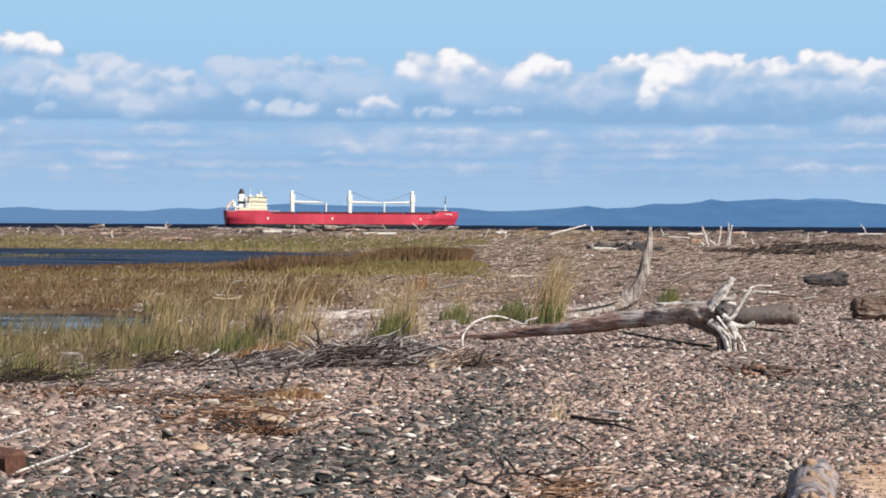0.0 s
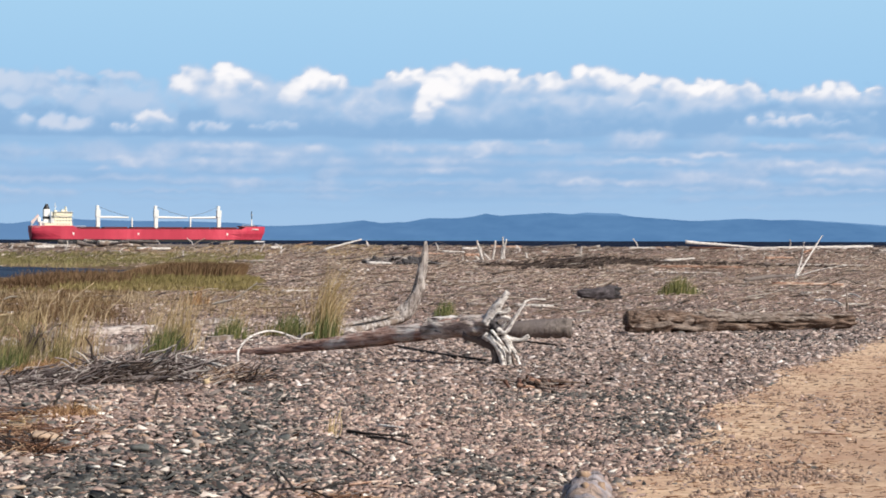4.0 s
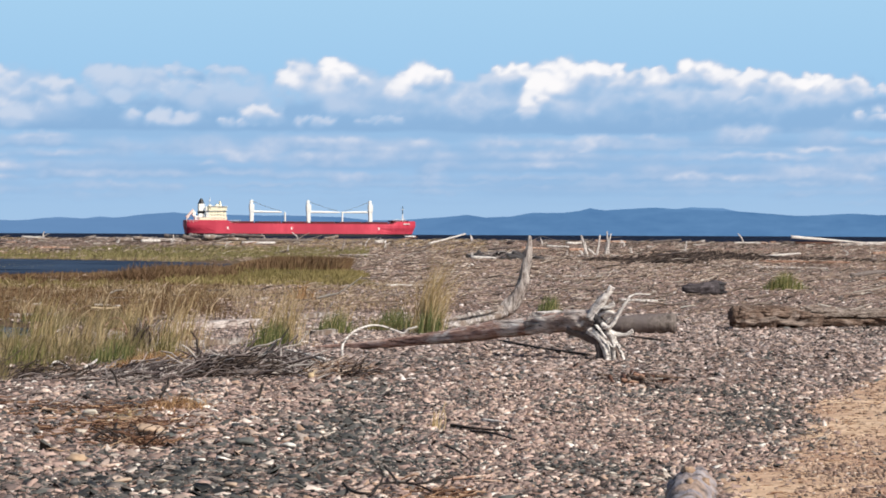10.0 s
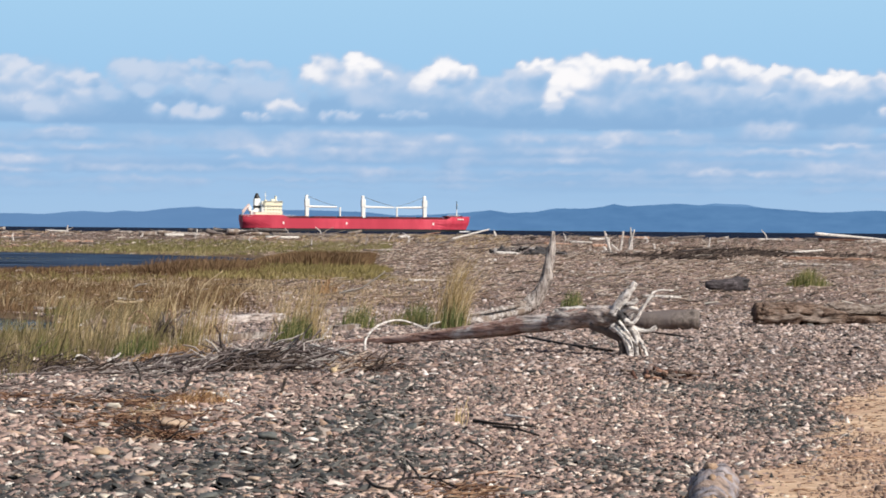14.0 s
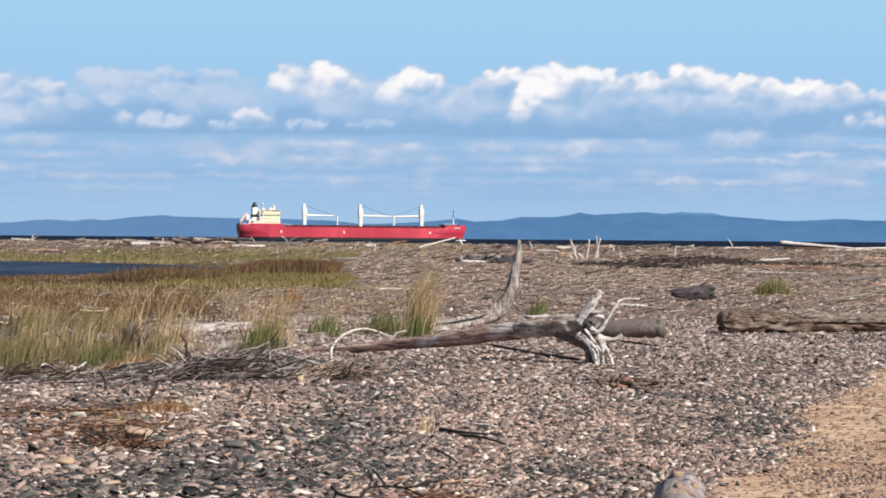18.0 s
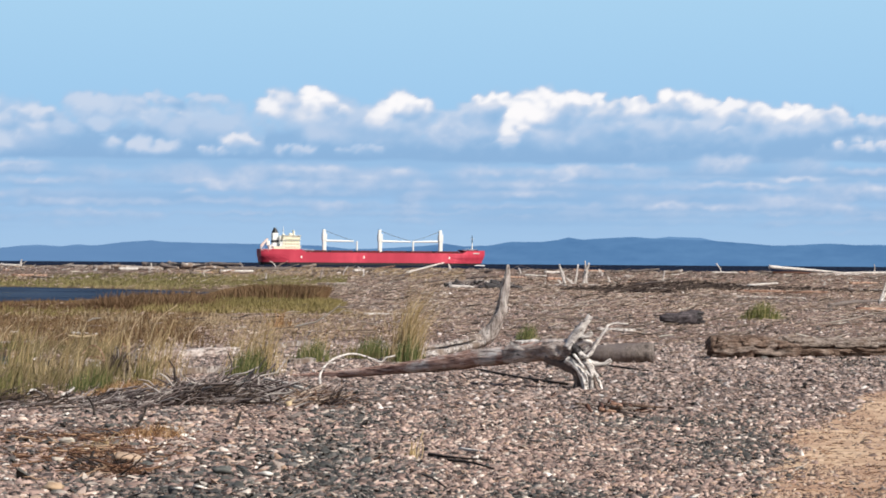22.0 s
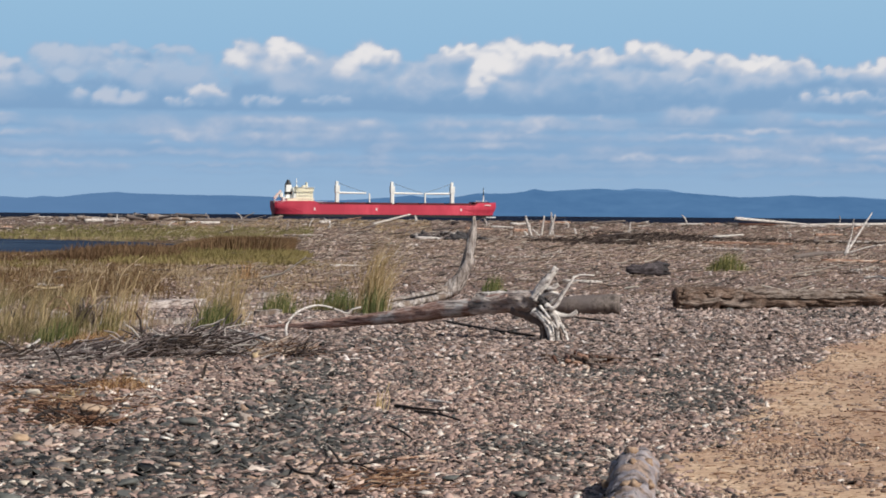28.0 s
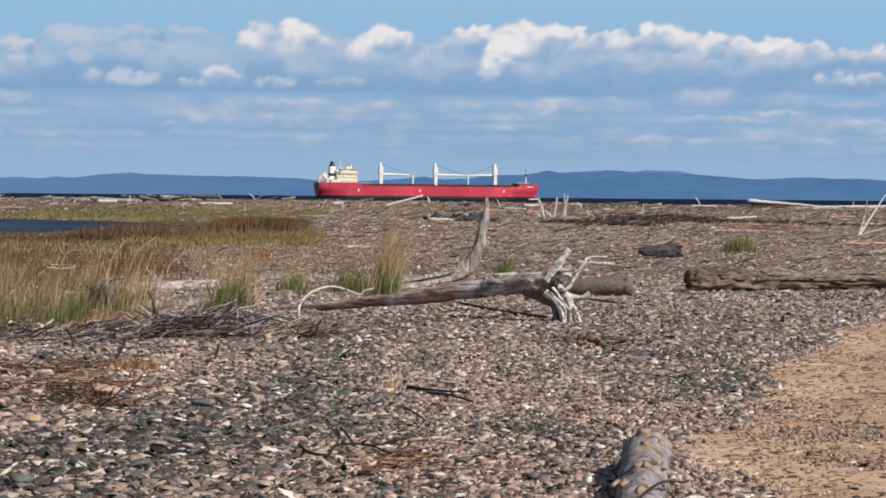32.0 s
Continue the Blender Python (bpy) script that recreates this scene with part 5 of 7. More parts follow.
plank(1.9, 47.3, 2.4, 48.3, 0.26, 0.07, 108, "pale_wood", "pale bleached slab beside the snag")
board("wood_block", -5.62, 28.3, -5.36, 28.2, 0.14, 0.11, 95, "silver_wood", "pale sawn block of driftwood", "wood block", 0.03)
board("wood_block", -3.66, 15.8, -3.39, 15.6, 0.16, 0.155, 96, "red_bark", "rusty brown chunk of sawn wood", "wood block", 0.03)
log_thing("stick", G(-3.31, 15.3), G(-3.2, 17.4), 0.009, 0.008, M["pale_wood"], "thin straight bleached stick", 0.03, 14, 7, 0.15, 97, 2, (0.05, 0.06))
log_thing("stick", G(-3.97, 17.5), G(-3.9, 18.5), 0.011, 0.009, M["pale_wood"], "thin straight bleached stick", 0.02, 14, 7, 0.15, 98, 0, (0.04, 0.05))
log_thing("stick", G(3.9, 20.6), G(4.25, 20.4), 0.014, 0.010, M["brown_wood"], "small brown stick on sand", 0.02, 10, 7, 0.15, 100)
rnd = random.Random(77)
for k in range(30):
    x, y, th, L = 2.10 + rnd.gauss(0, 0.17), 27.2 + rnd.gauss(0, 0.35), rnd.gauss(-0.5, 0.6), rnd.uniform(0.15, 0.4)
    log_thing("bark_flake", G(x, y), G(x + L * math.cos(th), y + L * math.sin(th)), rnd.uniform(0.014, 0.034), 0.010, M[rnd.choice(("red_bark", "brown_wood", "rotten_wood"))],
              "thin curled flake of reddish brown bark", rnd.uniform(-0.05, 0.05), 9, 7, 0.4, 101 + k, 0, (rnd.choice((0, 0.03, 0.06)), rnd.choice((0, 0.04))), "bark", "flakes of shed bark")
# limbs in the brushwood heap, and single sticks on the shingle before it
sticks("dead_branch", (
       ((-1.89, 29.30, 0.26), (-2.15, 28.80, 0.15), (-2.42, 28.20, 0.06), 0.022, 0.014, "silver_wood"),
       ((-1.98, 29.20, 0.22), (-2.10, 28.60, 0.11), (-2.22, 28.00, -0.00), 0.028, 0.016, "bark_wood"),
       ((-2.07, 29.50, 0.25), (-2.23, 29.00, 0.18), (-2.42, 28.60, 0.07), 0.018, 0.012, "silver_wood"),
       ((-1.85, 29.20, 0.26), (-1.55, 29.00, 0.21), (-1.27, 28.70, 0.15), 0.016, 0.022, "pale_wood"),
       ((-1.87, 29.30, 0.33), (-1.92, 29.20, 0.22), (-1.90, 28.60, 0.06), 0.022, 0.034, "black_wood"),
       ((-2.17, 29.00, 0.17), (-2.33, 28.60, 0.09), (-2.53, 28.30, 0.03), 0.020, 0.012, "bark_wood"),
       ((-1.72, 29.20, 0.18), (-1.82, 28.70, 0.10), (-1.98, 28.20, 0.03), 0.020, 0.014, "silver_wood"),
       ((-1.53, 28.70, 0.11), (-1.70, 28.90, 0.15), (-1.91, 29.10, 0.16), 0.030, 0.020, "bark_wood"),
       ((-2.68, 28.20, -0.05), (-2.15, 28.00, -0.01), (-1.73, 28.20, 0.04), 0.060, 0.050, "bark_wood"),
       ((-2.89, 28.40, -0.04), (-2.60, 28.70, 0.03), (-2.30, 29.00, 0.12), 0.018, 0.012, "silver_wood"),
       ((-3.46, 28.40, -0.04), (-3.09, 28.50, 0.01), (-2.73, 28.80, 0.09), 0.016, 0.010, "bark_wood"),
       ((-3.40, 27.40, -0.09), (-3.08, 27.80, -0.03), (-2.78, 28.30, 0.02), 0.016, 0.010, "silver_wood"),
       ((-1.73, 28.20, 0.06), (-1.49, 27.90, 0.01), (-1.38, 27.60, -0.02), 0.014, 0.010, "silver_wood"),
       ((-2.75, 28.30, -0.01), (-2.79, 27.80, -0.06), (-2.91, 27.70, -0.04), 0.012, 0.008, "bark_wood"),
       ((-1.37, 27.50, -0.03), (-1.31, 28.20, 0.04), (-1.11, 28.60, 0.10), 0.035, 0.020, "thatch_strip"),
       ((-1.25, 28.90, 0.13), (-1.16, 28.90, 0.13), (-1.07, 28.90, 0.13), 0.016, 0.012, "pale_wood"),
       ((-2.01, 27.80, -0.03), (-2.29, 28.10, 0.01), (-2.55, 27.90, -0.02), 0.030, 0.020, "bark_wood")), "crooked grey dead branch in the brushwood heap")
sticks("stick", (
       ((-4.24, 25.40, -0.04), (-3.77, 25.70, -0.03), (-3.38, 25.20, -0.03), 0.014, 0.010, "pale_wood"),
       ((-4.48, 29.20, 0.03), (-4.47, 29.60, 0.07), (-4.25, 29.20, 0.01), 0.012, 0.010, "pale_wood"),
       ((-4.08, 29.20, 0.03), (-4.06, 29.60, 0.04), (-4.05, 30.00, 0.07), 0.020, 0.012, "pale_wood"),
       ((-2.76, 25.90, 0.01), (-2.77, 25.70, -0.04), (-2.73, 25.00, -0.06), 0.016, 0.020, "dark_twig"),
       ((-2.64, 18.90, -0.01), (-2.58, 19.40, 0.05), (-2.48, 19.50, 0.06), 0.012, 0.016, "dark_twig"),
       ((-2.48, 19.50, 0.06), (-2.37, 19.30, 0.04), (-2.19, 18.90, -0.01), 0.016, 0.010, "dark_twig"),
       ((-2.50, 19.70, 0.10), (-2.49, 19.50, 0.06), (-2.48, 19.40, 0.03), 0.008, 0.012, "dark_twig"),
       ((-2.34, 18.70, -0.01), (-2.27, 19.00, 0.01), (-2.15, 19.30, 0.02), 0.016, 0.010, "red_bark")), "thin stick lying on the shingle", "stick")
log_thing("stick", G(-1.71, 24.0), G(-1.66, 24.1), 0.02, 0.014, M["dark_twig"], "dark upright stub of a stick", 0.0, 8, 7, 0.2, 341, 0, (-0.05, 0.14), "stick")
log_thing("stick", G(-2.66, 23.8), G(-2.55, 24.0), 0.014, 0.010, M["dark_twig"], "dark upright twig in the shingle", 0.03, 8, 7, 0.2, 342, 1, (-0.05, 0.2), "stick")
log_thing("stick", G(-3.25, 25.7), G(-3.36, 25.9), 0.014, 0.010, M["dark_twig"], "dark upright twig in the shingle", 0.03, 8, 7, 0.2, 344, 1, (-0.05, 0.18), "stick")
log_thing("bark_slab", G(-2.88, 22.6), G(-2.66, 22.9), 0.035, 0.02, M["black_wood"], "dark curled slab of bark on shingle", 0.03, 10, 8, 0.4, 343, 0, (0, 0.03), "bark")


# thin dark rod added along the dark line left of the root's foot
log_thing("stick", G(0.95, 37.0), G(2.0, 32.6), 0.022, 0.014, M["dark_twig"], "long thin dark rod lying under the root log", 0.1, 20, 8, 0.3, 353, 1, (0.0, 0.02), "stick")
log_thing("stick", G(2.95, 38.5), G(3.85, 36.8), 0.016, 0.010, M["dark_twig"], "thin dark stick beside the short log", 0.15, 16, 7, 0.3, 354, 1, (0.02, 0.0), "stick")


def forked_twig():
    root = new("forked_twig")
    for pts, r in (([(-0.57, 15.53, 0.05), (-0.50, 15.23, 0.03), (-0.38, 15.13, 0.03), (-0.34, 15.61, 0.04), (-0.14, 15.62, 0.04), (0.03, 15.12, 0.02)], 0.011), ([(-0.34, 16.69, 0.05), (-0.27, 16.00, 0.05), (-0.23, 15.54, 0.04)], 0.009),
                   ([(-0.34, 15.6, 0.04), (-0.33, 15.65, 0.09), (-0.36, 15.7, 0.16)], 0.006), ([(-0.12, 15.6, 0.04), (-0.03, 15.55, 0.06), (0.04, 15.6, 0.10)], 0.005)):
        bm = bmesh.new()
        limb(bm, pts, r, r * 0.6, 22, 7, 0.3, int(r * 9000))
        part("twig", bm, M["dark_twig"], root)
    return tagged(root, "dark forked twig lying on the shingle", "twig")


forked_twig()
sticks("stick", (((-0.12, 14.70, 0.02), (-0.02, 14.61, 0.03), (0.06, 14.49, 0.02), 0.009, 0.006, "dark_twig"), ((-0.19, 14.16, 0.02), (-0.14, 14.13, 0.03), (-0.10, 14.14, 0.02), 0.012, 0.010, "dark_twig"),
                 ((-0.07, 15.76, 0.02), (0.01, 16.05, 0.03), (0.11, 16.25, 0.02), 0.011, 0.008, "dark_twig"), ((0.13, 20.65, 0.02), (0.33, 20.19, 0.03), (0.62, 20.09, 0.02), 0.014, 0.009, "dark_twig"),
                 ((0.28, 20.07, 0.02), (0.45, 19.74, 0.03), (0.62, 19.21, 0.02), 0.011, 0.007, "dark_twig"), ((0.07, 18.67, 0.02), (0.15, 18.19, 0.03), (0.23, 17.64, 0.02), 0.008, 0.006, "dark_twig"),
                 ((0.03, 20.2, 0.0), (0.04, 20.22, 0.10), (0.08, 20.25, 0.24), 0.006, 0.004, "thatch_strip"), ((0.06, 20.2, 0.0), (0.08, 20.2, 0.1), (0.06, 20.2, 0.2), 0.006, 0.004, "thatch_strip"),
                 ((0.11, 16.1, 0.02), (0.24, 16.2, 0.03), (0.40, 16.4, 0.02), 0.010, 0.006, "brown_wood"), ((0.24, 16.0, 0.02), (0.34, 15.95, 0.03), (0.42, 16.0, 0.02), 0.008, 0.006, "brown_wood")),
       "thin stick lying on the shingle", "stick")
log_thing("wood_chip", G(0.39, 21.3), G(0.6, 21.0), 0.013, 0.009, M["pale_wood"], "pale tan chip of wood on shingle", 0.0, 8, 7, 0.3, 352, 0, (0.01, 0.01), "wood")


def curled_bush(x, y, seed):
    """A leafless plant of thin arched stems."""
    root = new("dead_bush")
    root.location = G(x, y)
    rnd = random.Random(seed)
    for k in range(11):
        w, h, b = rnd.uniform(-0.45, 0.45), rnd.uniform(0.18, 0.42), rnd.uniform(-0.2, 0.2)
        bm = bmesh.new()
        limb(bm, [(b, 0, -0.02), (b + w * 0.3, 0.05, h * 0.8), (b + w * 0.7, 0.02, h), (b + w * 1.1, 0, h * rnd.uniform(0.1, 0.8))], 0.014, 0.005, 12, 6, 0.3, seed + k)
        part("stem", bm, M[rnd.choice(("brown_wood", "bark_wood", "silver_wood"))], root)
    return tagged(root, "leafless brown bush of thin arched stems", "bush")


curled_bush(-4.12, 35.4, 400)


# forked white posts and far stranded timber along the ridge
def forked_snag(name, x, y, stems, r, mat_name, label):
    root = new(name)
    root.location = G(x, y)
    for k, (dx, dy, dz, kx) in enumerate(stems):
        bm = bmesh.new()
        limb(bm, [(kx, 0, -0.05), (kx + dx * 0.55, dy * 0.5, dz * 0.5), (kx + dx, dy, dz)], r, r * 0.55, 10, 8, 0.2, int(x * 3 + k * 5) % 90)
        part("stem", bm, M[mat_name], root, smooth=True)
    return tagged(root, label, "driftwood")


forked_snag("forked_snag", 10.15, 178.0, [(-0.46, 0, 1.4, 0.55), (-0.12, 0, 0.9, 0.5), (-0.3, 0, 0.3, 0.3)], 0.11, "pale_wood", "bleached forked snag standing on the shingle ridge")
forked_snag("forked_snag", 11.25, 178.0, [(0.22, 0, 1.4, 0.12), (0.1, 0.1, 0.95, 0.75), (0.42, 0, 1.5, 0.7), (-0.1, 0.1, 1.65, 0.95), (-0.5, 0, 0.45, 0.0)], 0.10, "pale_wood", "bleached forked snag standing on the shingle ridge")
sticks("dead_branch", (((19.49, 105, 0), (20.09, 106, 0.64), (21.2, 108, 1.78), 0.06, 0.03, "pale_wood"), ((19.47, 105, 0), (19.92, 106, 0.76), (20.04, 106, 1.53), 0.05, 0.02, "pale_wood"),
                       ((19.5, 105, 0.05), (20.5, 105, 0.35), (21.7, 105, 0.55), 0.03, 0.015, "pale_wood"), ((15.9, 96, 0.05), (17.5, 100, 0.12), (19.7, 106, 0.1), 0.09, 0.06, "bark_wood"),
                       ((12.3, 63.5, 0.05), (12.6, 63, 0.09), (12.3, 60, 0.03), 0.035, 0.02, "pale_wood"), ((11.56, 56, 0), (11.56, 56, 0.27), (11.65, 56.5, 0.49), 0.03, 0.02, "silver_wood"),
                       ((14.1, 69, 0.05), (14.4, 69, 0.1), (14.3, 67, 0.02), 0.03, 0.02, "pale_wood"), ((12.4, 60, 0.05), (12.6, 60, 0.06), (12.7, 59.5, 0.02), 0.03, 0.02, "pale_wood"),
                       ((13.5, 72, 0.0), (13.9, 72, 0.08), (14.4, 73, 0.04), 0.05, 0.03, "silver_wood"), ((24.6, 205, 1.66), (24.89, 205, 1.33), (25.1, 205, 0.7), 0.05, 0.06, "pale_wood")),
       "bleached dead branch on the shingle flat")
log_thing("beached_trunk", G(28.95, 205.0), G(36.6, 206.0), 0.14, 0.05, M["white_wood"], "long bleached tree trunk tapering along the ridge", 0.1, 24, 10, 0.15, 111, 1, (0.5, -0.02))
log_thing("beached_trunk", G(29.3, 205.3), G(33.0, 205.6), 0.16, 0.1, M["red_bark"], "dark red-brown log under the bleached trunk", 0.1, 16, 10, 0.2, 117, 0, (0.0, 0.0))
log_thing("beached_trunk", G(35.5, 207.0), G(45.5, 210.0), 0.10, 0.17, M["pale_wood"], "long bleached tree trunk stranded on the ridge", -0.3, 24, 10, 0.15, 112, 2)
log_thing("beached_trunk", G(31.5, 200.0), G(36.0, 201.0), 0.13, 0.12, M["silver_wood"], "long grey tree trunk stranded on the ridge", -0.2, 20, 10, 0.15, 113, 1)
log_thing("leaning_pole", G(-0.6, 196.0), G(2.3, 198.0), 0.085, 0.06, M["pale_wood"], "pale pole leaning up out of the driftwood", 0.05, 14, 8, 0.15, 114, 0, (0, 0.75))
log_thing("beached_trunk", G(-25.5, 200.0), G(-18.5, 203.0), 0.22, 0.1, M["silver_wood"], "grey root-ended trunk stranded on the ridge", 0.3, 20, 10, 0.2, 115, 3)
log_thing("beached_trunk", G(-16.0, 203.0), G(-10.0, 204.0), 0.15, 0.1, M["bark_wood"], "grey trunk stranded on the ridge", 0.2, 20, 10, 0.2, 116, 2)

rnd = random.Random(21)
for k in range(90):
    u = rnd.random()
    y = 168 + 46 * rnd.random() ** 0.7
    x = rnd.uniform(-0.235, 0.245) * y
    L = rnd.uniform(0.5, 2.6) * (0.5 + 0.8 * rnd.random())
    th = rnd.gauss(0, 0.5)
    r = rnd.uniform(0.05, 0.15)
    log_thing("drift_log", G(x, y), G(x + L * math.cos(th), y + L * math.sin(th)), r, r * rnd.uniform(0.5, 1), M[rnd.choice(("pale_wood", "silver_wood", "silver_wood", "bark_wood", "brown_wood"))],
              "small weathered log among the wrack on the ridge", rnd.uniform(-0.2, 0.2), 8, 7, 0.2, 120 + k, 0, (0, rnd.choice((0, 0, 0, 0.25))), group="stranded logs on the ridge")
for k in range(26):
    y = rnd.uniform(172, 214)
    x = rnd.uniform(-0.235, 0.245) * y
    h = rnd.uniform(0.3, 0.9)
    bm = bmesh.new()
    base = G(x, y)
    limb(bm, [base, base + Vector((rnd.gauss(0, 0.1), 0, h * 0.5)), base + Vector((rnd.gauss(0, 0.3), 0, h))], rnd.uniform(0.05, 0.12), 0.04, 6, 6, 0.2, k)
    tagged(part("stump", bm, M[rnd.choice(("pale_wood", "silver_wood"))]), "small bleached stump upright on the ridge", "driftwood", "upright stumps on the ridge")
# dark stranded trunks heaped on the ridge
for k in range(13):
    x, y = -22.0 + rnd.gauss(0, 1.6) + (3 if k > 8 else 0), 203 + rnd.gauss(0, 2)
    L, th = rnd.uniform(1.2, 4.5), rnd.gauss(0.0, 0.5)
    log_thing("stranded_trunk", G(x, y), G(x + L * math.cos(th), y + L * math.sin(th)), rnd.uniform(0.1, 0.24), 0.08, M[rnd.choice(("bark_wood", "bark_wood", "silver_wood", "black_wood"))],
              "dark weathered trunk heaped on the ridge", rnd.uniform(-0.2, 0.2), 12, 8, 0.3, 360 + k, 1, (rnd.choice((0, 0.2, 0.5)), rnd.choice((0, 0.1, 0.4))), group="trunks heaped on the ridge")
# a heap of charred timber and flotsam before the ridge
for k in range(26):
    x, y = 4.1 + rnd.gauss(0, 1.4), 154 + rnd.gauss(0, 1.6)
    L, th = rnd.uniform(0.5, 1.5), rnd.gauss(0.1, 0.6)
    log_thing("charred_timber", G(x, y), G(x + L * math.cos(th), y + L * math.sin(th)), rnd.uniform(0.08, 0.2), 0.08, M["black_wood" if k % 5 else "pale_wood"],
              "dark broken timber in a heap of flotsam", 0.05, 8, 7, 0.3, 300 + k, 0, (rnd.choice((0, 0.1, 0.25)), 0), group="heap of flotsam")
# a few logs midway over the shingle
for x, y, L, th, r, mn in ((14.5, 118, 4.0, 0.1, 0.07, "silver_wood"), (12, 96, 2.2, 0.9, 0.04, "bark_wood"), (4, 92, 2.5, 0.2, 0.05, "silver_wood"),
                           (18.0, 140, 5.0, -0.1, 0.1, "brown_wood"), (15.5, 88, 2.6, 0.1, 0.07, "brown_wood"), (3.3, 60, 0.8, 0.05, 0.045, "silver_wood"),
                           (4.3, 59, 0.9, -0.1, 0.05, "pale_wood"), (-1.5, 75, 1.6, 0.3, 0.04, "pale_wood"),
                           (-7.25, 53.2, 0.55, 0.1, 0.04, "pale_wood"), (26.0, 150, 6.0, 0.0, 0.12, "silver_wood")):
    log_thing("drift_log", G(x, y), G(x + L * math.cos(th), y + L * math.sin(th)), r, r * 0.7, M[mn], "weathered log lying on the shingle flat", 0.1, 12, 8, 0.2, int(x * 7 + y) % 97)


# ---------------------------------------------------------------- loose pieces as stuff
def scatter_tubes(name, places, lens, radii, tilt, material, label, seed, category="twigs", spread=math.pi, lead=0.0, fine=True):
    """Short bent twigs in one mesh; those far off have fewer sides."""
    rng = np.random.RandomState(seed)
    n = len(places)
    th = lead + rng.uniform(-spread, spread, n)
    el = np.abs(rng.normal(0, tilt, n))
    L, R = lens, radii
    d = np.stack([np.cos(th) * np.cos(el), np.sin(th) * np.cos(el), np.sin(el)], 1)
    s = np.stack([-np.sin(th), np.cos(th), np.zeros(n)], 1)
    up = np.cross(d, s)
    bend = rng.normal(0, 0.45, n)
    K, S = (4, 4) if fine else (3, 3)
    V = np.zeros((n, K, S, 3))
    for i in range(K):
        u = i / (K - 1)
        c = places + d * (L * u)[:, None] + s * (L * bend * u * (1 - u) * 2)[:, None] + up * (L * rng.normal(0, 0.05, n))[:, None] + s * (L * rng.normal(0, 0.06, n))[:, None]
        r = R * (1 - 0.55 * u)
        for j in range(S):
            a = 2 * math.pi * j / S
            V[:, i, j] = c + (s * math.cos(a) + up * math.sin(a)) * r[:, None]
    ix = np.arange(n * K * S).reshape(n, K, S)
    q = np.stack([ix[:, :-1], np.roll(ix[:, :-1], -1, 2), np.roll(ix[:, 1:], -1, 2), ix[:, 1:]], -1).reshape(-1, 4)
    return tagged(big_mesh(name, V.reshape(-1, 3), q, material), label, category, kind="stuff")


def on_ground(x, y, dz=0.0):
    return np.stack([x, y, height(x, y) + dz], 1)


def wedge(rng, n, y0, y1, a0=-0.238, a1=0.245):
    y = np.sqrt(rng.uniform(y0 ** 2, y1 ** 2, n))
    return rng.uniform(a0, a1, n) * y, y


SLATE_NEAR = [(-0.75, 19.8, 0.7, 2.6, 0.9), (-0.7, 26.0, 0.6, 3.4, 0.72), (-0.7, 21.0, 0.6, 3.2, 0.9), (-0.5, 18.3, 0.6, 2.2, 0.8), (-2.2, 13.4, 0.8, 1.4, 0.95),
              (0.28, 24.3, 0.25, 1.4, 0.7), (0.94, 17.7, 0.3, 0.8, 0.75), (2.97, 25.3, 0.7, 1.8, 0.75), (1.33, 15.9, 0.3, 0.8, 0.7), (-1.5, 16.5, 1.0, 3.0, 0.95), (-3.0, 16.3, 0.8, 1.6, 0.6), (-2.6, 14.6, 1.0, 1.0, 0.8), (-1.7, 14.8, 1.2, 1.6, 0.85),
              (-1.0, 20.5, 0.8, 2.0, 0.7)]
SLATE_FAR = [(0.13, 31.7, 0.9, 1.0, 0.85), (1.0, 17.2, 0.55, 0.6, 0.85), (1.3, 16.5, 0.5, 0.5, 0.85), (2.5, 25.7, 0.9, 0.7, 0.8), (3.1, 23.2, 0.5, 0.8, 0.85), (-0.6, 17.3, 0.9, 1.3, 0.9), (-1.7, 16.0, 1.2, 1.2, 0.92),
             (-2.6, 14.0, 0.9, 1.6, 0.6), (2.75, 21.5, 0.6, 2.4, 0.9), (2.1, 25.0, 0.7, 1.5, 0.6), (-0.2, 30.5, 0.7, 2.0, 0.7), (0.9, 16.0, 0.5, 1.4, 0.5),
             (3.6, 33.0, 1.6, 2.5, 0.5), (8.0, 50.0, 2.5, 5.0, 0.6), (7.5, 41.0, 1.5, 2.0, 0.6), (5.0, 75.0, 4.0, 6.0, 0.4)]


def slate_at(x, y):
    """Where dark slate outweighs the tan stones."""
    p = 0.07 + 0.12 * ease(0.3, -1.0, x) * ease(21, 18, y) + 0.3 * ease(0.5, 0.68, fbm(x * 0.7 + 30, y * 0.3 + 30, 71, 4)) * (1 - 0.6 * ease(24, 32, y))
    for cx, cy, a, b, k in SLATE_NEAR + SLATE_FAR:
        p = np.maximum(p, k * np.exp(-((x - cx) / a) ** 2 - ((y - cy) / b) ** 2))
    return p


def shingle(name, x, y, size, flat, seed, label, lift=None, kind="shingle_tan"):
    g = np.random.RandomState(seed + 300)
    dark = g.rand(len(x)) < slate_at(x, y)
    lift = np.zeros(len(x)) if lift is None else lift
    stones(name, x[~dark], y[~dark], size[~dark], flat, seed, label, kind, lift[~dark])
    stones(name + "_slate", x[dark], y[dark], size[dark] * 1.12, flat * 0.7, seed + 40, "dark grey slate shingle", "shingle_slate", lift[dark])


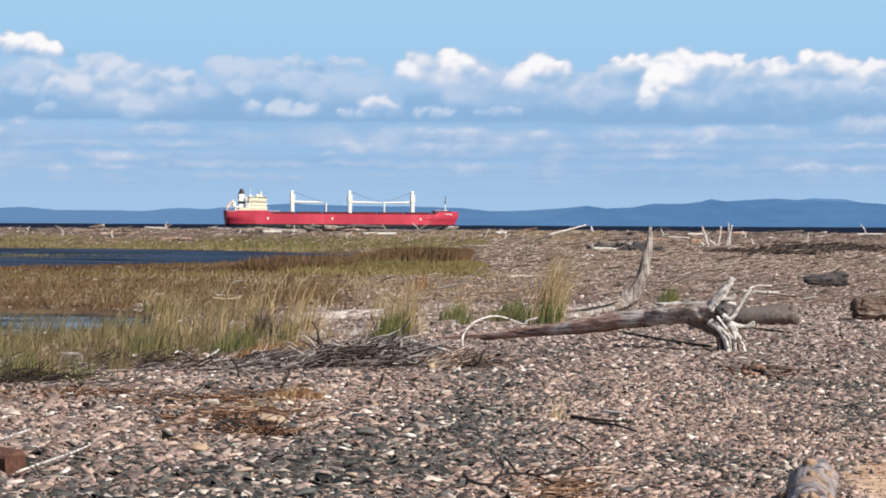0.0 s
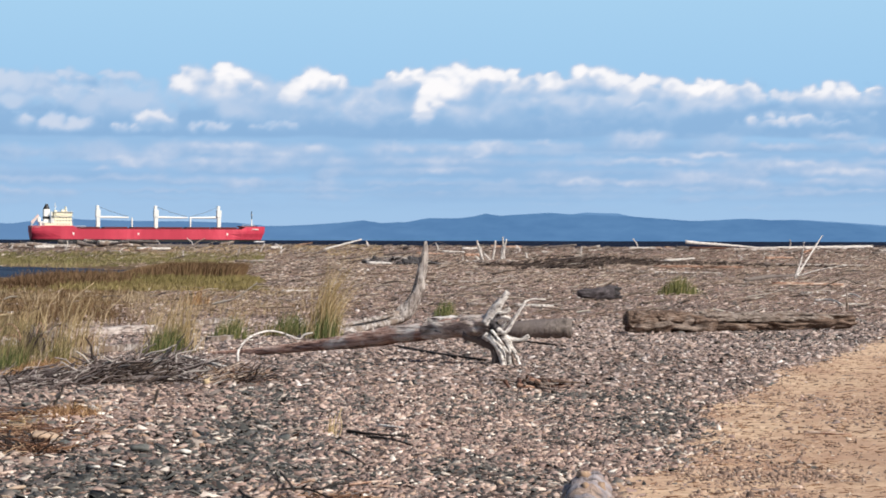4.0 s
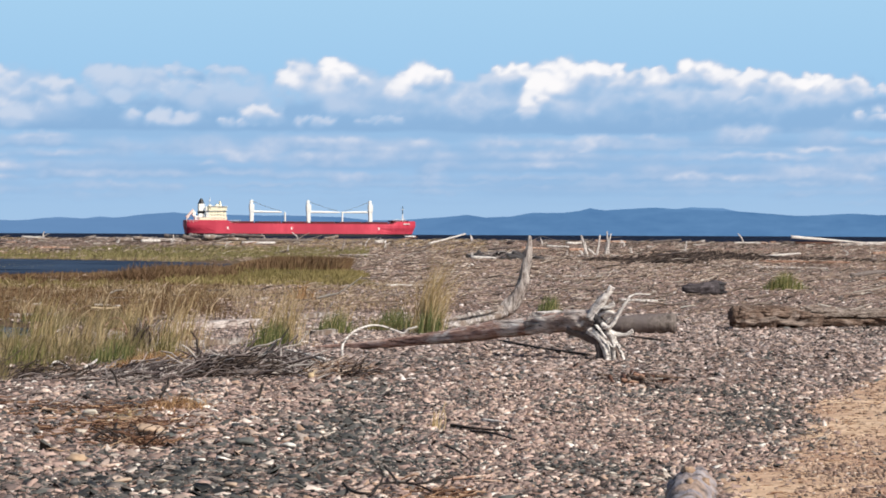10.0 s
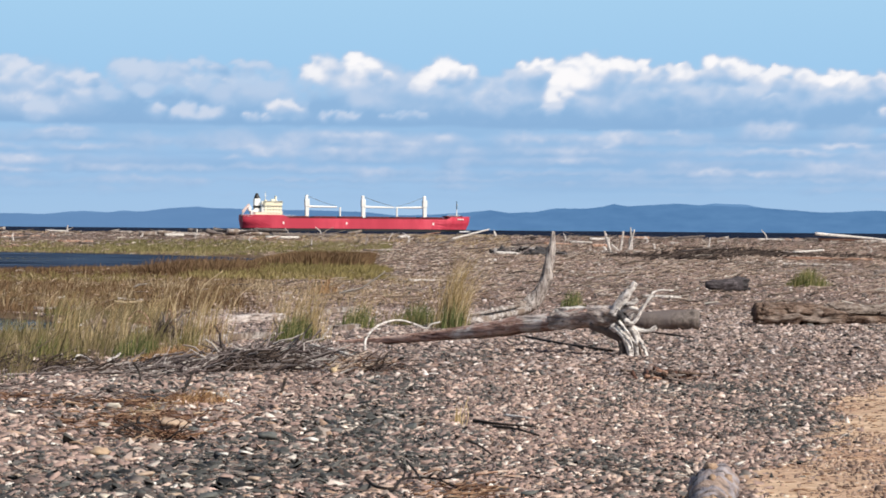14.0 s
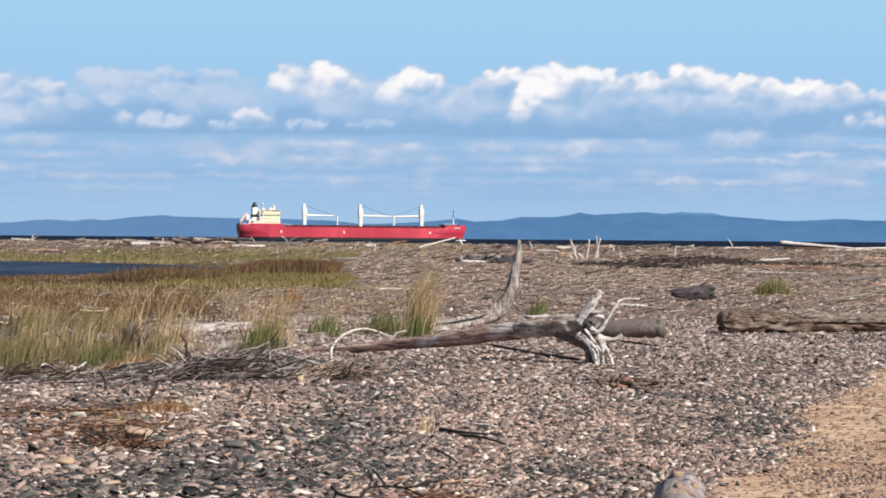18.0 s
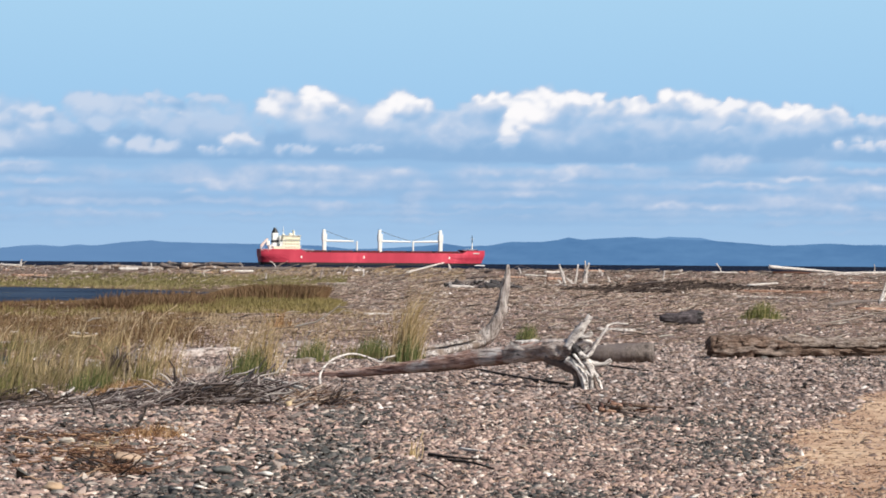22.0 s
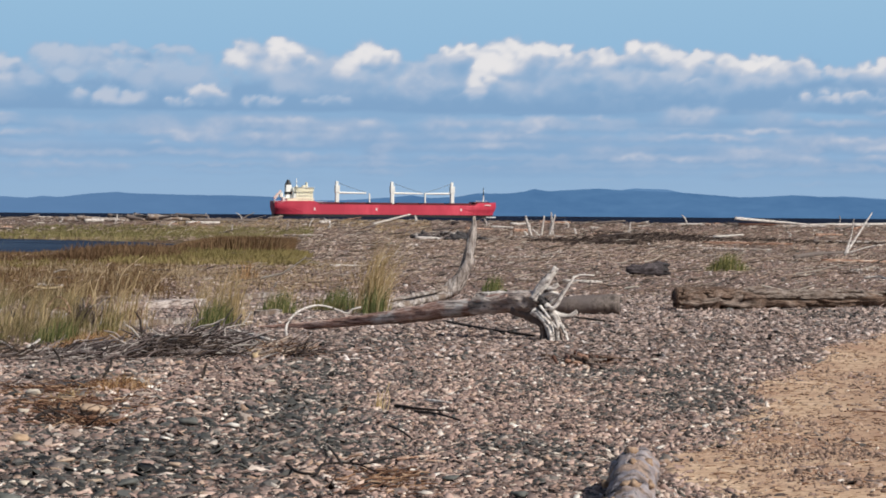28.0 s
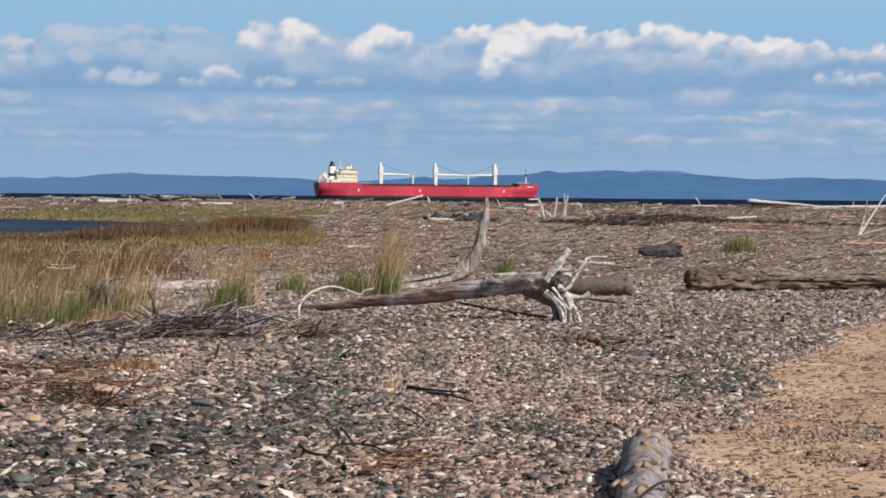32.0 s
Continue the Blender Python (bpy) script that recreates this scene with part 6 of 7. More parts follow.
def stones(name, x, y, size, flat, seed, label, kind, lift=0.0):
    """Flattened beach stones, each a six-sided body with a bevelled top, in one mesh."""
    rng = np.random.RandomState(seed)
    n = len(x)
    th = rng.uniform(0, 2 * math.pi, n)
    lx, ly, lz = size, size * rng.uniform(0.26, 0.72, n), size * flat * rng.uniform(0.5, 1.5, n)
    ang = np.arange(4) * math.pi * 0.5
    V = np.zeros((n, 2, 4, 3))
    for k, (rad, h) in enumerate(((1.0, -0.5), (0.74, 0.8))):
        w = rad * (1 + rng.uniform(-0.26, 0.26, (n, 4)))
        turn = ang + rng.uniform(-0.42, 0.42, (n, 4))
        V[:, k, :, 0] = np.cos(turn) * w * lx[:, None] * 0.56
        V[:, k, :, 1] = np.sin(turn) * w * ly[:, None] * 0.56
        V[:, k, :, 2] = (h + rng.uniform(-0.3, 0.3, (n, 4))) * lz[:, None]
    tx, ty = rng.normal(0, 0.30, n)[:, None, None], rng.normal(0, 0.30, n)[:, None, None]
    c, s = np.cos(th)[:, None, None], np.sin(th)[:, None, None]
    a, b = V[..., 0] * c - V[..., 1] * s, V[..., 0] * s + V[..., 1] * c
    V[..., 2] += a * tx + b * ty + (height(x, y) + lift + lz * rng.uniform(0.0, 0.5, n))[:, None, None]
    V[..., 0], V[..., 1] = a + x[:, None, None], b + y[:, None, None]
    ix = np.arange(n * 8).reshape(n, 2, 4)
    q = np.stack([ix[:, :-1], np.roll(ix[:, :-1], -1, 2), np.roll(ix[:, 1:], -1, 2), ix[:, 1:]], -1).reshape(-1, 4)
    tops = ix[:, 1, :]
    return tagged(big_mesh(name, V.reshape(-1, 3), q, M[kind], tops), label, "shingle", kind="stuff")


def thin_out(rng, x, y, keep_sand=0.03, keep_marsh=0.03):
    p = 1 - (1 - keep_sand) * sand_at(x, y)
    p = p * (1 - (1 - keep_marsh) * marsh_at(x, y))
    k = rng.rand(len(x)) < p
    return x[k], y[k]


rng = np.random.RandomState(4)
def sizes(rng, n, mean, spread, most):
    return np.minimum(np.exp(rng.normal(math.log(mean), spread, n)), most * rng.uniform(0.7, 1, n))


x, y = thin_out(rng, *wedge(rng, 63000, 10.2, 27, -0.238, 0.0))
shingle("shingle_coarse", x, y, sizes(rng, len(x), 0.034, 0.64, 0.16), 0.12, 1, "coarse grey and tan flat beach shingle")
x, y = thin_out(rng, *wedge(rng, 56000, 10.2, 27, -0.03, 0.245), 0.004)
shingle("shingle_fine", x, y, sizes(rng, len(x), 0.043, 0.45, 0.10), 0.15, 6, "fine grey and pinkish tan beach shingle")
x, y = thin_out(rng, *wedge(rng, 57000, 27, 50), 0.006)
shingle("shingle_mid", x, y, sizes(rng, len(x), 0.060, 0.45, 0.14), 0.12, 2, "mixed grey and tan flat beach shingle", None, "shingle_pale")
x, y = thin_out(rng, *wedge(rng, 36000, 50, 110))
shingle("shingle_far", x, y, sizes(rng, len(x), 0.075, 0.4, 0.15), 0.15, 3, "mixed grey and tan flat beach shingle", None, "shingle_pale")
x, y = thin_out(rng, *wedge(rng, 14000, 110, 218), 0, 0.04)
shingle("shingle_ridge", x, y, sizes(rng, len(x), 0.13, 0.35, 0.25), 0.2, 5, "shingle and cobbles of the beach ridge", None, "shingle_pale")
n = 4200
y = rng.uniform(9.5, 14.6, n)
away = rng.uniform(0.09, 0.28, n)
x = np.interp(y, (8.4, 10.4, 12.4, 14.5), (0.755, 0.995, 1.235, 1.485)) + np.where(rng.rand(n) < 0.65, -1, 1) * away
shingle("shingle_banked", x, y, sizes(rng, n, 0.042, 0.4, 0.09), 0.2, 9, "tan and grey shingle banked against the log", rng.rand(n) * 0.075 * ease(0.28, 0.12, away))
y = rng.uniform(10, 42, 60000)
x = rng.uniform(1.5, 9.8, 60000)
rim = 1 - ease(0.35, 0.98, sand_at(x - 0.28, y))
k = (sand_at(x, y) > 0.2) & (x < y * 0.245) & (rng.rand(60000) < 0.03 + 0.22 * rim + 0.2 * ease(0.5, 0.66, fbm(x * 1.3 + 50, y * 0.5 + 50, 77, 4)) + 0.55 * islets(x, y) ** 1.3)
x, y = x[k], y[k]
for cx, cy, a, b, w in ISLETS:
    n = int(560 * w * min(a, 0.6))
    v = rng.normal(0, b * 0.6, n)
    x, y = np.append(x, cx - 0.1 * v + rng.normal(0, a * 0.6, n)), np.append(y, cy + v)
stones("sand_gravel", x, y, sizes(rng, len(x), 0.023, 0.45, 0.06), 0.25, 8, "thin scatter of small brown gravel on the sand", "sand_chip")

for cx, cy, a, b, n in ((2.9, 17.0, 0.42, 0.35, 520), (3.25, 19.3, 0.35, 0.6, 380), (3.2, 16.8, 0.3, 0.3, 260), (5.3, 24.3, 0.5, 0.8, 300), (2.55, 15.2, 0.5, 0.3, 240), (4.4, 19.0, 0.8, 1.6, 240), (3.9, 24.5, 0.6, 2.0, 280)):
    stones("sand_gravel", cx + rng.normal(0, a, n), cy + rng.normal(0, b, n), sizes(rng, n, 0.026, 0.45, 0.06), 0.25, int(cx * 31), "thin scatter of small brown gravel on the sand", "sand_chip")
y = rng.uniform(11, 34, 2600)
x = 0.245 * y * rng.uniform(0.5, 1.0, 2600)
k = sand_at(x, y) > 0.5
scatter_tubes("sand_litter", on_ground(x[k], y[k], 0.004), rng.uniform(0.02, 0.09, k.sum()), rng.uniform(0.002, 0.006, k.sum()), 0.05, M["rust_litter"], "fine brown plant litter strewn on the sand", 66, "litter", 0.7, 0.0, False)

# driftwood litter over the flats and the ridge
x, y = thin_out(rng, *wedge(rng, 7000, 52, 217), 0, 0.15)
scatter_tubes("driftwood_litter", on_ground(x, y, 0.02), np.exp(rng.normal(math.log(0.3), 0.65, len(x))), rng.uniform(0.01, 0.035, len(x)), 0.12, M["litter"],
              "bleached driftwood litter strewn over the shingle", 7, "driftwood", 0.9, 0.0, False)
x, y = thin_out(rng, *wedge(rng, 3000, 176, 217), 0, 0.6)
scatter_tubes("ridge_wrack", on_ground(x, y, 0.03), np.exp(rng.normal(math.log(0.32), 0.6, len(x))), rng.uniform(0.02, 0.06, len(x)), 0.16, M["litter"],
              "tangled driftwood wrack along the ridge", 9, "driftwood", 0.8, 0.0, False)
x, y = thin_out(rng, *wedge(rng, 2600, 10, 55), 0.35, 0.6)
scatter_tubes("twig_litter", on_ground(x, y, 0.015), 0.03 + 0.3 * rng.rand(len(x)) ** 2.5, rng.uniform(0.002, 0.006, len(x)), 0.1, M["twig"], "thin dark twigs strewn over the shingle", 8)


rng = np.random.RandomState(88)
x, y = thin_out(rng, *wedge(rng, 21000, 44, 190), 0, 0.5)
k = rng.rand(len(x)) < 0.4 + 0.6 * ease(0.4, 0.6, fbm(x * 0.2 + 9, y * 0.1 + 9, 89, 4))
x, y = x[k], y[k]
scatter_tubes("dry_thatch", on_ground(x, y, 0.02), rng.uniform(0.05, 0.22, len(x)) * (0.7 + y / 130), rng.uniform(0.008, 0.018, len(x)) * (0.6 + y / 110), 0.15, M["thatch"], "flattened brown dead stalks over the shingle", 90, "dead grass", 1.0, 0.0, False)


def brush_pile(cx, cy, w, d, n, seed, lens, radii, lead=0.2, spread=0.6, tilt=0.16, rise=0.22, mat_name="twig", label="heap of grey dead twigs on the shingle"):
    g = np.random.RandomState(seed)
    u, v = g.normal(0, 0.42, n), g.normal(0, 0.42, n)
    p = on_ground(cx + u * w, cy + v * d)
    p[:, 2] += g.rand(n) * rise * np.exp(-(u ** 2 + v ** 2) * 2)
    return scatter_tubes("brush_pile", p, g.uniform(*lens, n), g.uniform(*radii, n), tilt, M[mat_name], label, seed, "brushwood", spread, lead)


brush_pile(-2.5, 29.0, 0.75, 1.2, 120, 31, (0.12, 0.5), (0.006, 0.020), 0.6, 3.14, 0.38, 0.22)
brush_pile(-1.95, 29.2, 0.6, 0.8, 170, 32, (0.12, 0.45), (0.006, 0.022), 2.3, 3.14, 0.4, 0.20)
brush_pile(-3.2, 28.0, 0.8, 0.7, 170, 54, (0.12, 0.55), (0.005, 0.014), 0.3, 0.9, 0.22, 0.14)
brush_pile(-2.9, 27.9, 0.8, 0.7, 200, 55, (0.06, 0.3), (0.004, 0.012), 0.4, 1.4, 0.2, 0.10, "dark_wrack", "low heap of dark purple-brown dead twigs")
brush_pile(-1.05, 28.2, 0.35, 0.6, 90, 59, (0.08, 0.3), (0.004, 0.011), 0.6, 2.5, 0.45, 0.12, "rust_litter", "strewn reddish brown bark and twig litter")
brush_pile(-1.5, 28.7, 0.45, 0.7, 110, 56, (0.1, 0.4), (0.005, 0.014), 2.6, 1.2, 0.3, 0.16)
brush_pile(-2.1, 28.9, 0.7, 0.9, 130, 57, (0.15, 0.6), (0.008, 0.020), 0.5, 1.0, 0.35, 0.24)
brush_pile(-3.1, 27.4, 0.6, 0.8, 110, 40, (0.1, 0.45), (0.004, 0.012), 0.4, 1.6, 0.3, 0.12)
brush_pile(-4.6, 26.6, 1.3, 1.2, 80, 33, (0.08, 0.32), (0.003, 0.008), 0.0, 0.8, 0.1, 0.10)
brush_pile(-1.15, 28.2, 0.6, 1.2, 90, 41, (0.12, 0.45), (0.003, 0.011), 0.1, 1.3, 0.2, 0.12)
dark = "low heap of dark purple-brown dead twigs"
brush_pile(-2.30, 18.9, 0.26, 0.4, 34, 34, (0.12, 0.36), (0.005, 0.010), 0.3, 3.14, 0.4, 0.06, "dark_wrack", dark)
brush_pile(-2.22, 18.8, 0.30, 0.5, 70, 58, (0.06, 0.3), (0.005, 0.011), 0.3, 3.14, 0.3, 0.06, "rust_litter", "strewn reddish brown bark and twig litter")
brush_pile(-4.55, 27.6, 1.1, 0.6, 150, 43, (0.08, 0.4), (0.003, 0.008), 0.6, 1.5, 0.4, 0.16, "dark_wrack", dark)
brush_pile(-5.3, 24.6, 0.5, 0.4, 90, 44, (0.08, 0.35), (0.003, 0.008), 0.6, 1.5, 0.4, 0.14, "dark_wrack", dark)
# dark twigs that also darken the heap's inside in place of its shadows
brush_pile(-2.3, 28.4, 0.8, 0.9, 340, 45, (0.06, 0.3), (0.005, 0.016), 0.5, 1.6, 0.28, 0.18, "dark_wrack", dark)
brush_pile(-0.96, 27.9, 0.22, 0.4, 45, 46, (0.06, 0.25), (0.004, 0.010), 0.8, 1.5, 0.5, 0.10, "dark_wrack", dark)
brush_pile(-2.6, 20.4, 0.9, 1.8, 330, 48, (0.03, 0.2), (0.004, 0.012), 0.0, 3.14, 0.10, 0.05, "rust_litter", "strewn reddish brown bark and twig litter")
brush_pile(-2.9, 22.6, 0.9, 1.2, 300, 49, (0.03, 0.2), (0.004, 0.012), 0.0, 3.14, 0.10, 0.05, "rust_litter", "strewn reddish brown bark and twig litter")
brush_pile(-1.25, 28.3, 0.34, 0.6, 230, 47, (0.1, 0.4), (0.005, 0.013), 0.9, 0.5, 0.2, 0.12, "thatch", "fan of peeled tan bark strips")
brush_pile(-3.3, 22.8, 0.9, 1.2, 60, 42, (0.1, 0.4), (0.003, 0.008), 0.1, 1.0, 0.15, 0.05)
brush_pile(-0.02, 15.0, 0.4, 1.2, 170, 35, (0.04, 0.18), (0.003, 0.009), 0.3, 0.9, 0.12, 0.03, "rust_litter", "strewn reddish brown bark and twig litter")
brush_pile(4.4, 15.6, 0.6, 0.8, 44, 36, (0.1, 0.35), (0.002, 0.006), 0.2, 0.9, 0.12, 0.03)
brush_pile(-5.3, 24.9, 1.0, 0.5, 90, 50, (0.1, 0.5), (0.003, 0.009), 0.0, 0.7, 0.1, 0.10, "dark_wrack", dark)
brush_pile(-4.3, 24.2, 1.2, 0.7, 34, 51, (0.08, 0.35), (0.003, 0.008), 0.05, 0.5, 0.06, 0.06)
brush_pile(-4.4, 23.0, 1.3, 0.9, 150, 52, (0.04, 0.22), (0.004, 0.012), 0.05, 2.2, 0.08, 0.05, "rust_litter", "strewn reddish brown bark and twig litter")
brush_pile(-3.6, 26.4, 0.9, 0.8, 30, 53, (0.1, 0.4), (0.003, 0.010), 0.1, 0.7, 0.1, 0.08)
brush_pile(-6.0, 26.0, 0.7, 1.0, 120, 37, (0.15, 0.5), (0.004, 0.011), 0.1, 1.3, 0.3, 0.16)
rng = np.random.RandomState(93)
for k, (cx, cy, w, d, n) in enumerate(((12.3, 151.0, 3.0, 12.0, 950), (18.3, 169.0, 4.5, 14.0, 1200), (24.0, 165.0, 4.0, 8.0, 160), (27.5, 150.0, 3.0, 4.0, 160))):
    p = on_ground(cx + rng.normal(0, w * 0.5, n), cy + rng.normal(0, d * 0.5, n), 0.03)
    scatter_tubes("dark_wrack", p, rng.uniform(0.15, 0.6, n), rng.uniform(0.03, 0.07, n), 0.15, M["dark_wrack"], "strip of dark dried seaweed wrack on shingle", 94 + k, "seaweed", 0.9)
brush_pile(4.0, 155.0, 2.6, 3.0, 200, 38, (0.3, 1.0), (0.02, 0.05), 0.1, 1.2, 0.25, 0.4)
brush_pile(2.1, 27.2, 0.35, 0.5, 50, 39, (0.08, 0.35), (0.004, 0.010), 0.3, 1.0, 0.2, 0.06)


# ---------------------------------------------------------------- grasses
def grass(name, x, y, h, w, lean, material, label, seed, wind=0.25, category="grass"):
    """Bent tapering blades, in one mesh."""
    rng = np.random.RandomState(seed)
    n = len(x)
    th = rng.uniform(0, 2 * math.pi, n)
    tilt = np.abs(rng.normal(0, lean, n))
    dx, dy = np.cos(th) * tilt + wind * rng.uniform(0.3, 1.2, n), np.sin(th) * tilt
    face = rng.uniform(-0.9, 0.9, n)
    sx, sy = np.cos(face), np.sin(face)
    z0 = height(x, y) - 0.01
    V = np.zeros((n, 3, 2, 3))
    for i, (u, ww) in enumerate(((0, 1.0), (0.55, 0.85), (1.0, 0.12))):
        for j, s in enumerate((-0.5, 0.5)):
            V[:, i, j, 0] = x + dx * h * u ** 1.8 + sx * w * ww * s
            V[:, i, j, 1] = y + dy * h * u ** 1.8 + sy * w * ww * s
            V[:, i, j, 2] = z0 + h * u * (1 - 0.18 * u * np.minimum(1.5, tilt + wind))
    ix = np.arange(n * 6).reshape(n, 3, 2)
    q = np.stack([ix[:, :-1, 0], ix[:, :-1, 1], ix[:, 1:, 1], ix[:, 1:, 0]], -1).reshape(-1, 4)
    return big_mesh(name, V.reshape(-1, 3), q, material)


def patchy(rng, x, y, scale, low, high, seed):
    k = rng.rand(len(x)) < ease(low, high, fbm(x * scale + 100, y * scale * 0.5 + 100, seed, 4))
    return x[k], y[k]


def clear_of_water(x, y, grow=1.0):
    k = np.ones(len(x), bool)
    for cx, cy, a, b in PONDS:
        k &= ((x - cx) / (a * grow)) ** 2 + ((y - cy) / (b * grow)) ** 2 > 1
    return x[k], y[k]


def sward(name, n, y0, y1, side, hs, ws, material, label, seed, scale=0.25, low=0.35, high=0.6, lean=0.25, wind=0.25, gate=None, left=-0.245):
    g = np.random.RandomState(seed)
    y = np.sqrt(g.uniform(y0 ** 2, y1 ** 2, n))
    x = g.uniform(left, 0.02, n) * y
    k = x < side(y)
    x, y = patchy(g, x[k], y[k], scale, low, high, seed)
    x, y = clear_of_water(x, y)
    if gate is not None:
        k = g.rand(len(x)) < gate(x, y)
        x, y = x[k], y[k]
    h = g.uniform(*hs, len(x)) * (0.45 + 0.95 * ease(0.38, 0.66, fbm(x * 1.1 + 60, y * 0.6 + 60, seed + 3, 4)))
    return tagged(grass(name, x, y, h, g.uniform(*ws, len(x)), lean, material, label, seed, wind), label, "grass", kind="stuff")


sward("marsh_grass_far", 46000, 142, 190, lambda y: -4 - (y - 138) * 0.02 + 0 * y, (0.08, 0.2), (0.03, 0.06), M["reed_far"], "yellow-green salt grass beyond the lagoon", 51, 0.08, 0.35, 0.6, 0.4)
sward("dry_grass_far", 26000, 170, 214, lambda y: 6 + 0 * y, (0.05, 0.16), (0.02, 0.045), M["straw"], "short dry grass among the wrack", 57, 0.1, 0.4, 0.65, 0.5)
def tussocks(name, n, blades, y0, y1, a0, a1, hs, ws, r, material, label, seed, wind=0.25, gate=None, fan=0.9):
    """Tufts of blades that lean out from their own middles and bend with the wind."""
    g = np.random.RandomState(seed)
    cy = np.sqrt(g.uniform(y0 ** 2, y1 ** 2, n))
    cx = g.uniform(a0, a1, n) * cy
    k = np.ones(n, bool) if gate is None else g.rand(n) < gate(cx, cy)
    for px, py, a, b in PONDS:
        k &= ((cx - px) / a) ** 2 + ((cy - py) / b) ** 2 > 0.95
    cx, cy = cx[k], cy[k]
    tall = np.clip(np.exp(g.normal(0, 0.32, len(cx))), 0.45, 1.7)
    wide = r * np.exp(g.normal(0, 0.35, len(cx)))
    i = np.repeat(np.arange(len(cx)), blades)
    N = len(i)
    th, q = g.uniform(0, 2 * math.pi, N), np.sqrt(g.rand(N))
    x, y = cx[i] + np.cos(th) * q * wide[i], cy[i] + np.sin(th) * q * wide[i]
    h = g.uniform(*hs, N) * tall[i] * (1.05 - 0.45 * q)
    dx = np.cos(th) * q * fan * g.uniform(0.3, 1.0, N) + wind * g.uniform(0.2, 1.4, N) + g.normal(0, 0.12, N)
    dy = np.sin(th) * q * fan * g.uniform(0.3, 1.0, N)
    w, face = g.uniform(*ws, N), g.uniform(-0.9, 0.9, N)
    z0 = height(x, y) - 0.01
    rings = ((0, 1.0), (0.4, 0.9), (0.75, 0.65), (1.0, 0.1)) if y0 < 40 else ((0, 1.0), (0.55, 0.85), (1.0, 0.1))
    V = np.zeros((N, len(rings), 2, 3))
    for j, (u, ww) in enumerate(rings):
        for c, sgn in enumerate((-0.5, 0.5)):
            V[:, j, c, 0] = x + dx * h * u ** 1.9 + np.cos(face) * w * ww * sgn
            V[:, j, c, 1] = y + dy * h * u ** 1.9 + np.sin(face) * w * ww * sgn
            V[:, j, c, 2] = z0 + h * (u - 0.30 * u ** 2.4 * np.minimum(1.6, np.hypot(dx, dy)))
    ix = np.arange(N * len(rings) * 2).reshape(N, len(rings), 2)
    q4 = np.stack([ix[:, :-1, 0], ix[:, :-1, 1], ix[:, 1:, 1], ix[:, 1:, 0]], -1).reshape(-1, 4)
    return tagged(big_mesh(name, V.reshape(-1, 3), q4, material), label, "grass", kind="stuff")


def spots(x, y, scale, low, high, seed):
    return ease(low, high, fbm(x * scale + 200, y * scale * 0.45 + 200, seed, 3))


# the lagoon's bank, from the water towards the beach
tussocks("bank_reeds", 1700, 14, 77, 95, -0.27, -0.072, (0.06, 0.17), (0.018, 0.034), 0.32, M["bank_reed"], "dark brown reeds along the lagoon's bank", 201, 0.12)
tussocks("bank_reeds", 420, 26, 82, 96, -0.131, -0.078, (0.26, 0.46), (0.018, 0.032), 0.34, M["bank_reed"], "tall dark brown reeds on a point of the bank", 202, 0.1, lambda x, y: np.exp(-((x + 8.9) / 1.7) ** 4))
tussocks("bank_sedge", 1500, 14, 76, 99, -0.108, -0.03, (0.10, 0.24), (0.018, 0.03), 0.32, M["yellow_sedge"], "yellow-green sedge along the bank", 203, 0.15)
tussocks("bank_sedge", 260, 14, 70, 80, -0.27, -0.11, (0.10, 0.2), (0.016, 0.028), 0.3, M["yellow_sedge"], "yellow-green sedge in patches on the bank", 204, 0.15, lambda x, y: spots(x, y, 0.25, 0.45, 0.6, 31))
tussocks("pale_stalks", 300, 8, 62, 74, -0.27, -0.075, (0.12, 0.28), (0.010, 0.018), 0.22, M["pale_stalk"], "bleached stalks standing in the brown marsh", 205, 0.08, lambda x, y: spots(x, y, 0.35, 0.42, 0.58, 33))
# the flat brown marsh
tussocks("brown_marsh", 3500, 14, 48, 78, -0.27, -0.078, (0.04, 0.13), (0.012, 0.022), 0.26, M["rust_mat"], "low matted rusty brown marsh plants", 206, 0.1, lambda x, y: 1 - ease(-0.10, -0.072, x / y), 1.3)
tussocks("brown_marsh", 500, 20, 46, 62, -0.27, -0.085, (0.12, 0.26), (0.009, 0.016), 0.24, M["rust_mat"], "brown and straw coloured marsh grass", 207, 0.2, lambda x, y: spots(x, y, 0.4, 0.46, 0.62, 35))
tussocks("pale_stalks", 120, 9, 45, 66, -0.27, -0.07, (0.18, 0.42), (0.007, 0.012), 0.14, M["pale_stalk"], "bleached stalks standing in the brown marsh", 208, 0.3)
# sedge on the shingle's edge
tussocks("shore_sedge", 430, 22, 30, 45, -0.27, -0.118, (0.16, 0.42), (0.006, 0.011), 0.2, M["olive_sedge"], "olive and straw sedge tussocks on the shingle's edge", 209, 0.22, lambda x, y: 0.15 + 0.85 * spots(x, y, 0.7, 0.40, 0.52, 37))
tussocks("shore_sedge", 130, 22, 26.5, 34, -0.27, -0.135, (0.12, 0.34), (0.005, 0.009), 0.16, M["olive_sedge"], "olive and straw sedge tussocks on the shingle's edge", 210, 0.22, lambda x, y: 0.1 + 0.9 * ease(30.0, 27.0, y + 60 * (x / y + 0.16)))
tussocks("shore_sedge", 150, 24, 36, 45, -0.27, -0.15, (0.16, 0.40), (0.006, 0.011), 0.22, M["reed_green"], "tall green sedge tussocks beside the pool", 217, 0.3, lambda x, y: 0.1 + 0.9 * spots(x, y, 0.6, 0.42, 0.55, 45))
